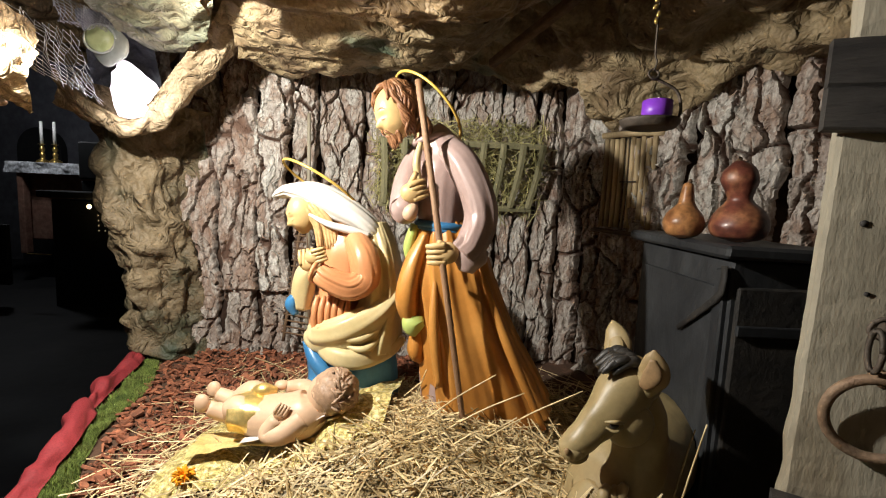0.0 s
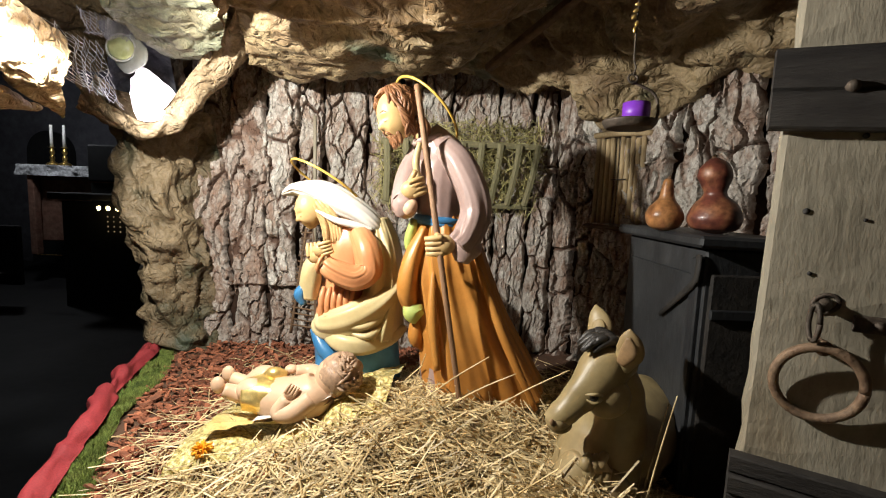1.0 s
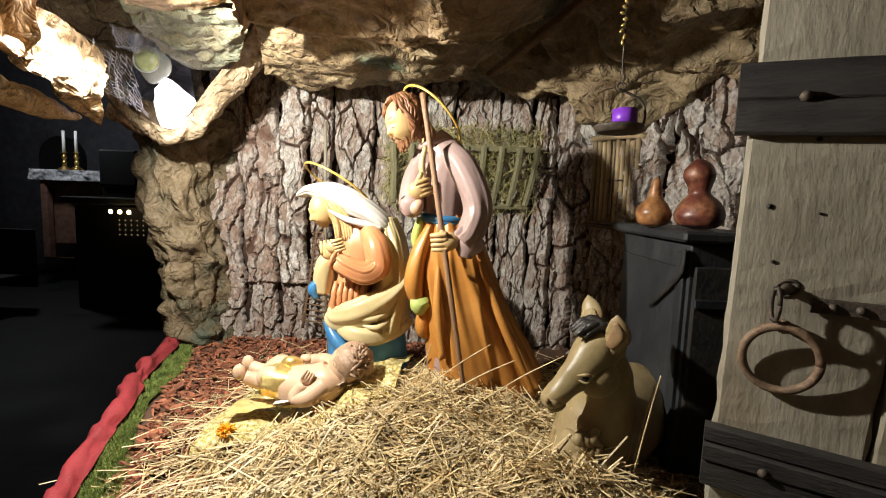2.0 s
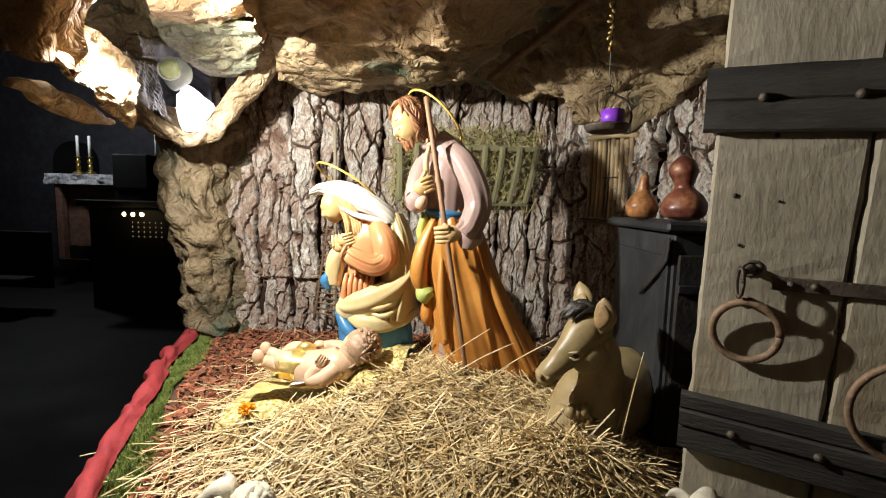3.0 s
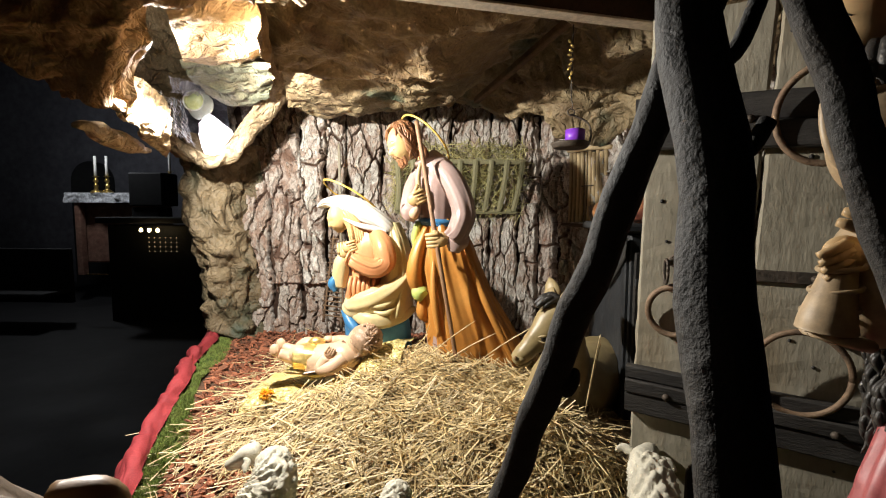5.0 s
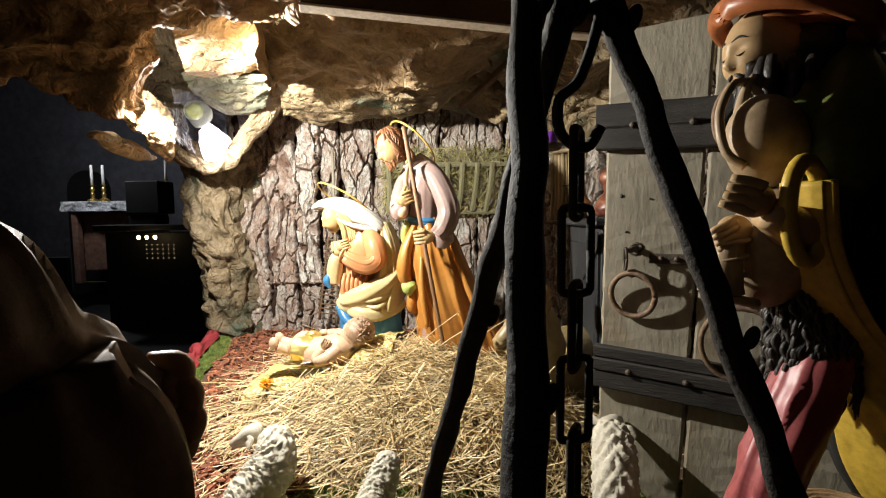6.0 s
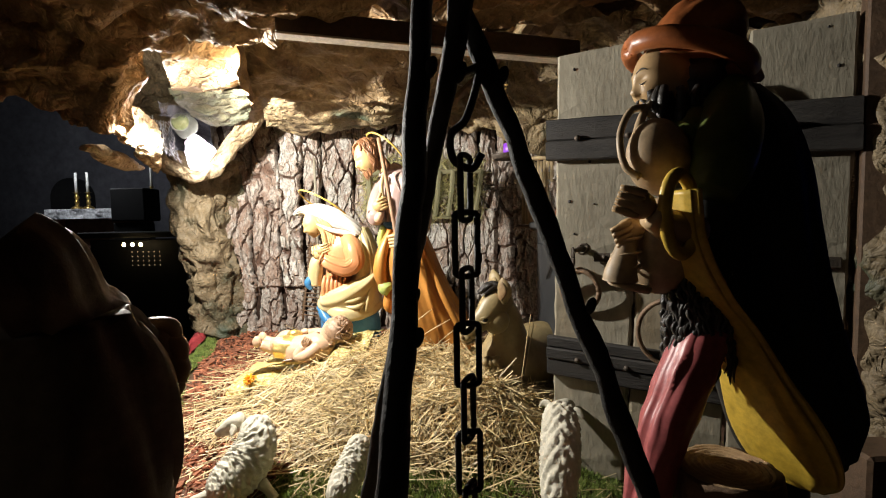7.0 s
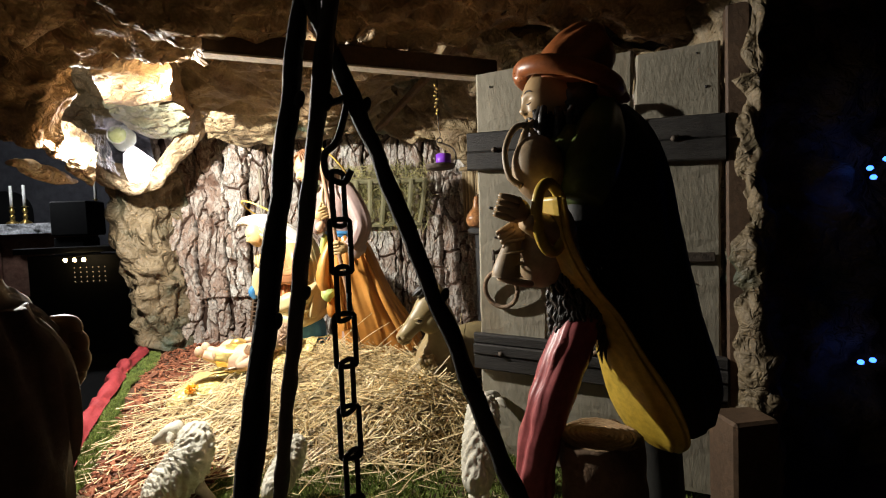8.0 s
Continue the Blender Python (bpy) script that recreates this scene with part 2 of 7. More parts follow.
    "hat": mat("hat", [(0.25, 0.075, 0.022), (0.34, 0.11, 0.035)], 9, 0.4, 0, 0.1, 70),
    "coat_yellow": mat("coat_yellow", [(0.50, 0.33, 0.04), (0.60, 0.41, 0.07)], 9, 0.4, 0, 0.1, 70),
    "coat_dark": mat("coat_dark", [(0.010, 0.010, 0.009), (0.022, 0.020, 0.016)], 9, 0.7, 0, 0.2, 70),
    "jacket_green": mat("jacket_green", [(0.055, 0.085, 0.018), (0.10, 0.13, 0.03)], 9, 0.38, 0, 0.1, 70),
    "trousers": mat("trousers", [(0.30, 0.07, 0.07), (0.38, 0.10, 0.10)], 9, 0.4, 0, 0.1, 70),
    "bag_hide": mat("bag_hide", [(0.30, 0.21, 0.12), (0.38, 0.28, 0.17)], 9, 0.5, 0, 0.1, 70),
    "cloak": mat("cloak", [(0.13, 0.085, 0.05), (0.18, 0.12, 0.07)], 9, 0.6, 0, 0.2, 70),
    "log_bark": mat("log_bark", [(0.10, 0.06, 0.035), (0.18, 0.11, 0.06)], 14, 0.85, 0, 0.9, 70),
    "log_end": mat("log_end", [(0.26, 0.16, 0.08), (0.36, 0.24, 0.12)], 14, 0.8, 0, 0.6, 90),
    "flower": mat("flower", [(0.80, 0.30, 0.01), (0.85, 0.42, 0.02)], 30, 0.6, 0, 0.2, 90),
    "plaster": mat("plaster", [(0.10, 0.10, 0.115), (0.15, 0.15, 0.17)], 1.2, 0.9, 0, 0.2, 8),
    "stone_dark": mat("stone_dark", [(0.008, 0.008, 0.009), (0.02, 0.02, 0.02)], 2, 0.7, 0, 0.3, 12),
    "lace": mat("lace", [(0.45, 0.46, 0.48), (0.75, 0.76, 0.78)], 22, 0.8, 0, 0.7, 40, fine=0.4),
    "brass": mat("brass", [(0.45, 0.30, 0.08), (0.6, 0.42, 0.14)], 20, 0.3, 0.9, 0.2, 60),
    "brickwork": mat("brickwork", [(0.20, 0.09, 0.06), (0.30, 0.17, 0.12)], 5, 0.85, 0, 0.5, 20),
    "netting": mat("netting", [(0.035, 0.04, 0.05), (0.10, 0.11, 0.13)], 30, 0.5, 0, 0.6, 120),
    "led_white": glow("led_white", (1.0, 0.88, 1.0), 2.6),
    "flame": glow("flame", (1.0, 0.72, 0.35), 9.0),
    "flame_dim": glow("flame_dim", (1.0, 0.7, 0.4), 0.35),
    "led_blue": glow("led_blue", (0.03, 0.12, 1.0), 5.0),
}



# ---- building ----
def spline(points, n):
    """Catmull-Rom through the rows of points, n steps a span."""
    p = np.array(points, float)
    if len(p) < 3 or n <= 1:
        if n <= 1:
            return p
        t = np.linspace(0, 1, n + 1)[:, None]
        return p[0] + (p[1] - p[0]) * t
    q = np.vstack([2 * p[0] - p[1], p, 2 * p[-1] - p[-2]])
    out = []
    for i in range(len(p) - 1):
        a, b, c, d = q[i:i + 4]
        for t in np.linspace(0, 1, n, endpoint=False):
            out.append(0.5 * (2 * b + (c - a) * t + (2 * a - 5 * b + 4 * c - d) * t * t + (3 * b - a - 3 * c + d) * t ** 3))
    out.append(p[-1])
    return np.array(out)


def facets(x, y, seed):
    """Random heights on a skewed triangle grid, joined by flat faces."""
    k = (x + y) * 0.36603
    i, j = np.floor(x + k), np.floor(y + k)
    k2 = (i + j) * 0.21132
    x0, y0 = x - (i - k2), y - (j - k2)
    low = x0 > y0
    i1, j1 = np.where(low, 1, 0), np.where(low, 0, 1)

    def rnd_(a, b):
        q = np.sin(a * 127.1 + b * 311.7 + seed * 17.3) * 43758.5453
        return (q - np.floor(q)) * 2 - 1

    big, small_ = np.where(low, x0, y0), np.where(low, y0, x0)
    a1 = (x0 + y0) * 0.36603
    c0, c1 = big + a1, small_ + a1
    w0, w1, w2 = 1 - c0, c0 - c1, c1
    return w0 * rnd_(i, j) + w1 * rnd_(i + i1, j + j1) + w2 * rnd_(i + 1, j + 1)


def hashed(a, b, seed):
    q = np.sin(a * 127.1 + b * 311.7 + seed * 74.7) * 43758.5453
    return q - np.floor(q)


def vnoise(x, y, seed=0.0):
    """Smooth value noise over arrays, -1 to 1."""
    i, j = np.floor(x), np.floor(y)
    f, g = x - i, y - j
    f, g = f * f * (3 - 2 * f), g * g * (3 - 2 * g)
    a = hashed(i, j, seed) * (1 - f) + hashed(i + 1, j, seed) * f
    b = hashed(i, j + 1, seed) * (1 - f) + hashed(i + 1, j + 1, seed) * f
    return (a * (1 - g) + b * g) * 2 - 1


def fbm(x, y, seed=0.0, octaves=4):
    out, k, amp = 0.0, 1.0, 0.5
    for o in range(octaves):
        out = out + amp * vnoise(x * k + 3.7 * o, y * k - 2.1 * o, seed + o)
        k, amp = k * 2.03, amp * 0.5
    return out


def cells(x, y, seed=0.0):
    """Distance to the nearest and second nearest scattered point, and the nearest one's random number."""
    i, j = np.floor(x), np.floor(y)
    d1, d2, who = np.full(x.shape, 9.0), np.full(x.shape, 9.0), np.zeros(x.shape)
    for a in (-1, 0, 1):
        for b in (-1, 0, 1):
            px, py = i + a + hashed(i + a, j + b, seed), j + b + hashed(i + a, j + b, seed + 5.3)
            d = np.hypot(px - x, py - y)
            near_ = d < d1
            d2 = np.where(near_, d1, np.minimum(d2, d))
            who = np.where(near_, hashed(i + a, j + b, seed + 9.1), who)
            d1 = np.minimum(d1, d)
    return d1, d2, who


def ease(a, b, x):
    t = np.clip((x - a) / (b - a), 0, 1)
    return t * t * (3 - 2 * t)


class Geo:
    """Collects vertices and faces with a material number each."""

    def __init__(self):
        self.v, self.f, self.m = [], [], []

    def put(self, verts, faces, mi=0):
        k = len(self.v)
        self.v.extend([tuple(float(c) for c in p) for p in verts])
        self.f.extend([tuple(k + i for i in f) for f in faces])
        self.m.extend([mi] * len(faces))
        return self

    def tube(self, points, radii, mi=0, seg=14, n=5, ref=(0, 1, 0), fold=(0, 0, 0), wob=0.0, cap=True, squash=1.0, fold_end=None):
        """A swept rounded body. radii: one number or (along ref, across) a point. fold: amplitude, count, twist."""
        r = np.array([(a, a) if np.isscalar(a) else a for a in radii], float)
        path = spline(np.hstack([np.array(points, float), r]), n)
        pts, rr = path[:, :3], np.maximum(path[:, 3:], 0.0004)
        tan = np.gradient(pts, axis=0)
        tan /= np.linalg.norm(tan, axis=1)[:, None] + 1e-12
        ref = np.array(ref, float)
        verts, faces = [], []
        for i, (c, t) in enumerate(zip(pts, tan)):
            a = ref - t * (ref @ t)
            if np.linalg.norm(a) < 1e-3:
                a = np.array([1.0, 0.1, 0]) - t * t[0]
            a /= np.linalg.norm(a)
            b = np.cross(t, a)
            s = i / max(1, len(pts) - 1)
            amp = fold[0] if fold_end is None else fold[0] + (fold_end - fold[0]) * s
            for j in range(seg):
                th = 2 * math.pi * j / seg
                k = 1.0
                if amp:
                    q = fold[1] * 0.30
                    k += 2.6 * amp * (0.45 - abs(noise.noise(Vector((math.cos(th) * q + fold[2], math.sin(th) * q, 0.9 * s + 3.0 * fold[2])))) * 2.2)
                    k += 0.8 * amp * noise.noise(Vector((math.cos(th) * q * 2.2, math.sin(th) * q * 2.2 + 0.8 * s, 1.6 * s + fold[1])))
                p = c + (a * math.cos(th) * rr[i, 0] + b * math.sin(th) * rr[i, 1] * squash) * k
                if wob:
                    p = p + (np.array(noise.noise_vector(Vector(p * 28)))) * wob
                verts.append(p)
        for i in range(len(pts) - 1):
            for j in range(seg):
                j2 = (j + 1) % seg
                faces.append((i * seg + j, i * seg + j2, (i + 1) * seg + j2, (i + 1) * seg + j))
        if cap:
            faces.append(tuple(range(seg))[::-1])
            faces.append(tuple((len(pts) - 1) * seg + j for j in range(seg)))
        return self.put(verts, faces, mi)

    def blob(self, c, r, mi=0, tilt=0.0, turn=0.0, rings=14, seg=20, wob=0.0, wscale=30.0, shape=None, basis=None):
        """An ellipsoid leaning by tilt (about y) and turn (about z), with an uneven surface."""
        R = np.array(Euler((0, radians(tilt), radians(turn))).to_matrix()) if basis is None else basis
        r = np.array((r, r, r) if np.isscalar(r) else r, float)
        verts, faces = [], []
        for i in range(rings + 1):
            ph = math.pi * i / rings
            for j in range(seg):
                th = 2 * math.pi * j / seg
                d = np.array([math.sin(ph) * math.cos(th), math.sin(ph) * math.sin(th), math.cos(ph)])
                k = 1.0
                if shape:
                    k = shape(d)
                if wob:
                    k += wob * noise.noise(Vector(d * r * wscale + np.array(c) * 7))
                verts.append(np.array(c) + R @ (d * r * k))
        for i in range(rings):
            for j in range(seg):
                j2 = (j + 1) % seg
                faces.append((i * seg + j, (i + 1) * seg + j, (i + 1) * seg + j2, i * seg + j2))
        return self.put(verts, faces, mi)

    def box(self, c, size, mi=0, m=None, bevel=0.003, wear=0.0):
        """A box with chamfered edges. m: a matrix that takes local places into the world."""
        bm = bmesh.new()
        bmesh.ops.create_cube(bm, size=1.0)
        for v in bm.verts:
            v.co = Vector((v.co.x * size[0], v.co.y * size[1], v.co.z * size[2]))
        if bevel:
            bmesh.ops.bevel(bm, geom=list(bm.edges), offset=min(bevel, 0.45 * min(size)), segments=1, affect="EDGES")
        bm.verts.index_update()
        verts = []
        for v in bm.verts:
            p = v.co + Vector(c)
            if wear:
                p += noise.noise_vector(p * 17) * wear
            verts.append(m @ p if m else p)
        self.put(verts, [[v.index for v in f.verts] for f in bm.faces], mi)
        bm.free()
        return self

    def sheet(self, ctrl, nu, nv, amp=0.03, scale=6.0, mi=0, seed=0.0, cell=0.055):
        """A crumpled sheet through a grid of control places: broad rolls, then flat facets that meet in sharp creases."""
        c = np.array(ctrl, float)
        a = np.array([spline(row, nv) for row in c])
        g = np.array([spline(a[:, j], nu) for j in range(a.shape[1])]).transpose(1, 0, 2)
        du, dv = np.gradient(g, axis=0), np.gradient(g, axis=1)
        nn = np.cross(du, dv)
        nn /= np.linalg.norm(nn, axis=2)[:, :, None] + 1e-9
        h, w = g.shape[:2]
        U = np.cumsum(np.linalg.norm(du, axis=2), axis=0)
        W = np.cumsum(np.linalg.norm(dv, axis=2), axis=1)
        roll, wx, wy = np.zeros((h, w)), np.zeros((h, w)), np.zeros((h, w))
        for i in range(h):
            for j in range(w):
                p = Vector(g[i, j] * scale + seed)
                p.x *= 0.6
                roll[i, j] = 0.6 * noise.noise(p * 0.6) + 0.4 * (0.5 - abs(noise.noise(p * 1.1 + Vector((5, 1, 2)))) * 2) + 0.25 * noise.noise(p * 2.7)
                q = noise.noise_vector(p * 0.9)
                wx[i, j], wy[i, j] = q.x, q.y
        d = amp * roll
        for k, (size, height) in enumerate(((cell * 1.7, 1.0), (cell * 0.75, 0.55), (cell * 0.34, 0.2))):
            d += amp * height * facets(U / size + wx * 1.3 + seed, W / (size * 1.5) + wy * 1.3 + 3 * k, seed + k)
        out = g + nn * d[:, :, None]
        faces = [(i * w + j, i * w + j + 1, (i + 1) * w + j + 1, (i + 1) * w + j) for i in range(h - 1) for j in range(w - 1)]
        self.put(out.reshape(-1, 3), faces, mi)
        return self


def mesh_of(name, geo, mats, origin=(0, 0, 0), smooth=True):
    me = bpy.data.meshes.new(name)
    o = np.array(origin, float)
    me.from_pydata([tuple(np.array(p) - o) for p in geo.v], [], geo.f)
    for m in (mats if isinstance(mats, (list, tuple)) else [mats]):
        me.materials.append(m if not isinstance(m, str) else M[m])
    if any(geo.m):
        me.polygons.foreach_set("material_index", geo.m)
    if smooth:
        me.polygons.foreach_set("use_smooth", [True] * len(me.polygons))
    me.update()
    return me


def solo(name, geo, mats, origin, label, category, group="", kind="", smooth=True):
    """A thing of one mesh, with its origin at its base."""
    ob = new(name, mesh_of(name, geo, mats, origin, smooth))
    ob.location = origin
    return tagged(ob, label, category, group, kind)


def thing(name, origin, label, category, group="", kind=""):
    ob = new(name)
    ob.location, ob.empty_display_size = origin, 0.02
    return tagged(ob, label, category, group, kind)


def origin_of(ob):
    p = Vector(ob.location)
    while ob.parent:
        ob = ob.parent
        p = p + Vector(ob.location)
    return p


def part(name, geo, mats, parent, label="", smooth=True):
    """One mesh under a thing or a part; its places are given in the world."""
    o = origin_of(parent)
    ob = new(name, mesh_of(name, geo, mats, o, smooth))
    ob.parent = parent
    if label:
        ob["label"] = label
    return ob


def ring_path(c, u, v, n=32, start=0.0, end=2 * math.pi):
    c, u, v = (np.array(q, float) for q in (c, u, v))
    return [c + u * math.cos(t) + v * math.sin(t) for t in np.linspace(start, end, n)]


def smoothstep(a, b, x):
    t = min(1, max(0, (x - a) / (b - a)))
    return t * t * (3 - 2 * t)


def ground_z(x, y):
    return -0.03 - 0.13 * smoothstep(1.15, 0.25, y)


def straw_z(x, y):
    """Top of the straw heap over the ground."""
    h = 0.135 * math.exp(-((x + 0.07) / 0.44) ** 2 - ((y - 0.88) / 0.3) ** 2)
    h += 0.115 * math.exp(-((x - 0.30) / 0.20) ** 2 - ((y - 0.645) / 0.11) ** 2)
    h -= 0.055 * math.exp(-((x + 0.34) / 0.14) ** 2 - ((y - 0.97) / 0.10) ** 2)
    return ground_z(x, y) + h

# ---- structure ----
# the sloping floor of the crib, one sheet that drops off at its left edge
g = Geo()
cols = np.linspace(0, 1, 70)
rws = np.linspace(-1.2, 1.95, 90)


def left_edge(y):
    return -1.075 + 0.33 * (1.66 - y)


verts, faces = [], []
for y in rws:
    x0 = left_edge(y)
    for c in cols:
        x = x0 + (1.6 - x0) * c
        verts.append((x, y, ground_z(x, y) + 0.008 * noise.noise(Vector((x * 9, y * 9, 0))) - (0.05 if c == 0 else 0)))
nc = len(cols)
faces = [(i * nc + j, i * nc + j + 1, (i + 1) * nc + j + 1, (i + 1) * nc + j) for i in range(len(rws) - 1) for j in range(nc - 1)]
g.put(verts, faces)
solo("ground", g, "soil", (0, 0, 0), "dark brown earth floor of the crib, sloping gently forward", "ground", kind="structure")

# bark wall: upright slabs of pine bark on a curved line
WALL = [(-1.06, 1.60), (-0.62, 1.67), (-0.10, 1.74), (0.35, 1.73), (0.56, 1.60), (0.76, 1.34), (0.98, 1.02), (1.22, 0.66)]
line = spline([(x, y, 0) for x, y in WALL], 24)
dist = np.concatenate([[0], np.cumsum(np.linalg.norm(np.diff(line, axis=0), axis=1))])


def on_wall(s):
    s = min(max(s, 0), dist[-1] - 1e-4)
    i = int(np.searchsorted(dist, s, "right")) - 1
    f = (s - dist[i]) / (dist[i + 1] - dist[i])
    p = line[i] + (line[i + 1] - line[i]) * f
    t = line[i + 1] - line[i]
    t /= np.linalg.norm(t)
    return p, np.array([t[1], -t[0], 0.0])


backing = Geo()
bv = []
for i in range(0, len(line)):
    p, nrm = on_wall(dist[i])
    for z in (-0.12, 1.5):
        bv.append(p - nrm * 0.03 + np.array([0, 0, z]))
    for z in (1.5, -0.12):
        bv.append(p - nrm * 0.07 + np.array([0, 0, z]))
backing.put(bv, [(i * 4 + a, i * 4 + (a + 1) % 4, i * 4 + 4 + (a + 1) % 4, i * 4 + 4 + a) for i in range(len(line) - 1) for a in range(4)])
wall = solo("wall_north", backing, "bark_deep", (0, 0, 0), "wall of rough grey-brown pine bark slabs behind the figures", "wall", kind="structure")

rnd = random.Random(4)


def bark_slab(s0, s1, z0, z1, seed, proud):
    """One slab: long plates parted by deep ragged fissures, with stepped flakes on them."""
    nu, nz = max(12, int((s1 - s0) / 0.0034)), max(20, int((z1 - z0) / 0.0036))
    f, z = np.meshgrid(np.linspace(0, 1, nu + 1), np.linspace(z0, z1, nz + 1))
    jag = lambda k: 0.030 * fbm(z * 9, z * 0 + seed + k, k, 3) + 0.006 * fbm(z * 60, z * 0 + seed, k + 3, 2)
    u = s0 + jag(1.0) + (s1 + jag(2.0) - s0 - jag(1.0)) * f
    end = 0.020 * fbm(u * 16, u * 0 + seed, 7.0, 4)
    z = z + end * np.where(z > 0.5 * (z0 + z1), 1, 0.6)
    wx = 0.050 * fbm(u * 7, z * 4.5, seed, 3) + 0.011 * fbm(u * 55, z * 38, seed + 1, 3)
    wz = 0.050 * fbm(u * 8, z * 6, seed + 2, 2)
    d1, d2, lev = cells((u + wx * 1.3) * 13, (z + wz * 1.4) * 5.2, seed)
    open_ = 0.5 + 0.5 * vnoise(u * 11, z * 6, seed + 4)
    edge = 1 - (1 - ease(0.01, 0.05 + 0.07 * open_, d2 - d1)) * (0.35 + 0.65 * open_)
    e1, e2, lev2 = cells((u + wx * 0.8) * 46, (z + wz) * 17, seed + 3)
    _, _, lev3 = cells((u + wx) * 105, (z + wx) * 48, seed + 6)
    h = edge * (0.018 + 0.018 * lev + 0.015 * lev2) + 0.005 * lev3 * (0.3 + 0.7 * edge) - 0.004 * (1 - ease(0.0, 0.10, e2 - e1))
    h += 0.014 * fbm(u * 5, z * 2.2, seed + 8, 2) + 0.0022 * fbm(u * 190, z * 80, seed + 9, 2)
    rim = np.minimum(np.minimum(f, 1 - f) * (s1 - s0), np.minimum(z - z0, z1 - z).clip(0, 9))
    h -= 0.034 * (1 - np.clip(rim / 0.012, 0, 1)) ** 2
    k = np.clip(np.searchsorted(dist, u.clip(0, dist[-1] - 1e-4), "right") - 1, 0, len(dist) - 2)
    t = (u - dist[k]) / (dist[k + 1] - dist[k])
    p = line[k] + (line[k + 1] - line[k]) * t[..., None]
    tg = line[k + 1] - line[k]
    tg /= np.linalg.norm(tg, axis=2)[..., None]
    p = p + np.stack([tg[..., 1], -tg[..., 0], 0 * u], 2) * (proud + h)[..., None]
    p[..., 2] = z
    w = nu + 1
    i, j = np.meshgrid(np.arange(nz), np.arange(nu), indexing="ij")
    faces = np.stack([i * w + j, i * w + j + 1, (i + 1) * w + j + 1, (i + 1) * w + j], 2).reshape(-1, 4)
    me = bpy.data.meshes.new("bark_slab")
    me.from_pydata(p.reshape(-1, 3), [], faces.tolist())
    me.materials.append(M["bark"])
    me.attributes.new("plate", "FLOAT", "POINT").data.foreach_set("value", (0.45 * lev + 0.35 * lev2 + 0.2 * lev3).ravel())
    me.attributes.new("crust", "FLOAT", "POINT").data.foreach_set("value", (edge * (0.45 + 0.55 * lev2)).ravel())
    ob = new("bark_slab", me)
    ob.parent = wall
    return ob


s, k = 0.0, 0
while s < dist[-1] - 0.05:
    w = min(rnd.uniform(0.09, 0.20), dist[-1] - s)
    ends = [-0.10] + sorted(rnd.sample([0.22, 0.47, 0.58, 0.70, 0.80], rnd.choice((0, 1, 1, 2)))) + [1.08]
    for lo, hi in zip(ends, ends[1:]):
        bark_slab(s + 0.001, s + w - 0.004, lo - 0.012, hi + 0.012, k * 1.37 + 0.5, rnd.uniform(-0.022, 0.034))
        k += 1
    s += w

# crumpled painted paper: roof, rim of the pocket, left pillar, hanging flaps, right pillar
XS = (-1.35, -1.0, -0.7, -0.3, 0.1, 0.35, 0.55, 0.85, 1.3)
ROOF = [
    (1.85, (1.00, 1.03, 1.06, 1.06, 1.06, 1.00, 0.94, 0.92, 0.92)),
    (1.58, (1.02, 1.04, 1.06, 1.06, 1.06, 0.97, 0.875, 0.90, 0.92)),
    (1.42, (1.08, 1.12, 1.12, 1.10, 1.10, 0.99, 0.865, 0.92, 0.94)),
    (1.25, (1.16, 1.17, 1.16, 1.15, 1.16, 1.07, 0.95, 0.93, 0.92)),
    (1.00, (1.18, 1.18, 1.16, 1.15, 1.16, 1.13, 1.05, 0.98, 0.95)),
    (0.78, (1.18, 1.18, 1.16, 1.15, 1.15, 1.13, 1.08, 1.02, 1.00)),
    (0.58, (1.15, 1.15, 1.15, 1.14, 1.13, 1.12, 1.10, 1.05, 1.05)),
]
g = Geo().sheet([[(x, y, z) for x, z in zip(XS, zs)] for y, zs in ROOF], 30, 42, 0.05, 5.5, seed=3.0, cell=0.075)
solo("ceiling", g, "paper", (0, 0, 0), "cave roof of crumpled brown and green painted paper", "ceiling", kind="structure")

g = Geo().sheet(list(zip(*[
    [(-1.18, 1.62, 0.90), (-1.12, 1.42, 0.88), (-1.0, 1.36, 0.86), (-0.88, 1.5, 0.84), (-0.84, 1.66, 0.84)],
    [(-1.16, 1.62, 0.55), (-1.10, 1.46, 0.55), (-0.99, 1.40, 0.55), (-0.90, 1.50, 0.55), (-0.88, 1.66, 0.55)],
    [(-1.12, 1.64, 0.25), (-1.06, 1.50, 0.25), (-0.97, 1.45, 0.25), (-0.89, 1.52, 0.25), (-0.88, 1.66, 0.25)],
    [(-1.10, 1.66, -0.08), (-1.03, 1.54, -0.08), (-0.96, 1.50, -0.08), (-0.88, 1.54, -0.08), (-0.84, 1.68, -0.08)],
])), 26, 48, 0.035, 8, seed=21.0, cell=0.07)
solo("paper_pillar", g, "paper_grey", (-1.0, 1.5, -0.05), "pillar of crumpled green-brown paper rock beside the bark wall", "paper rock", kind="structure")

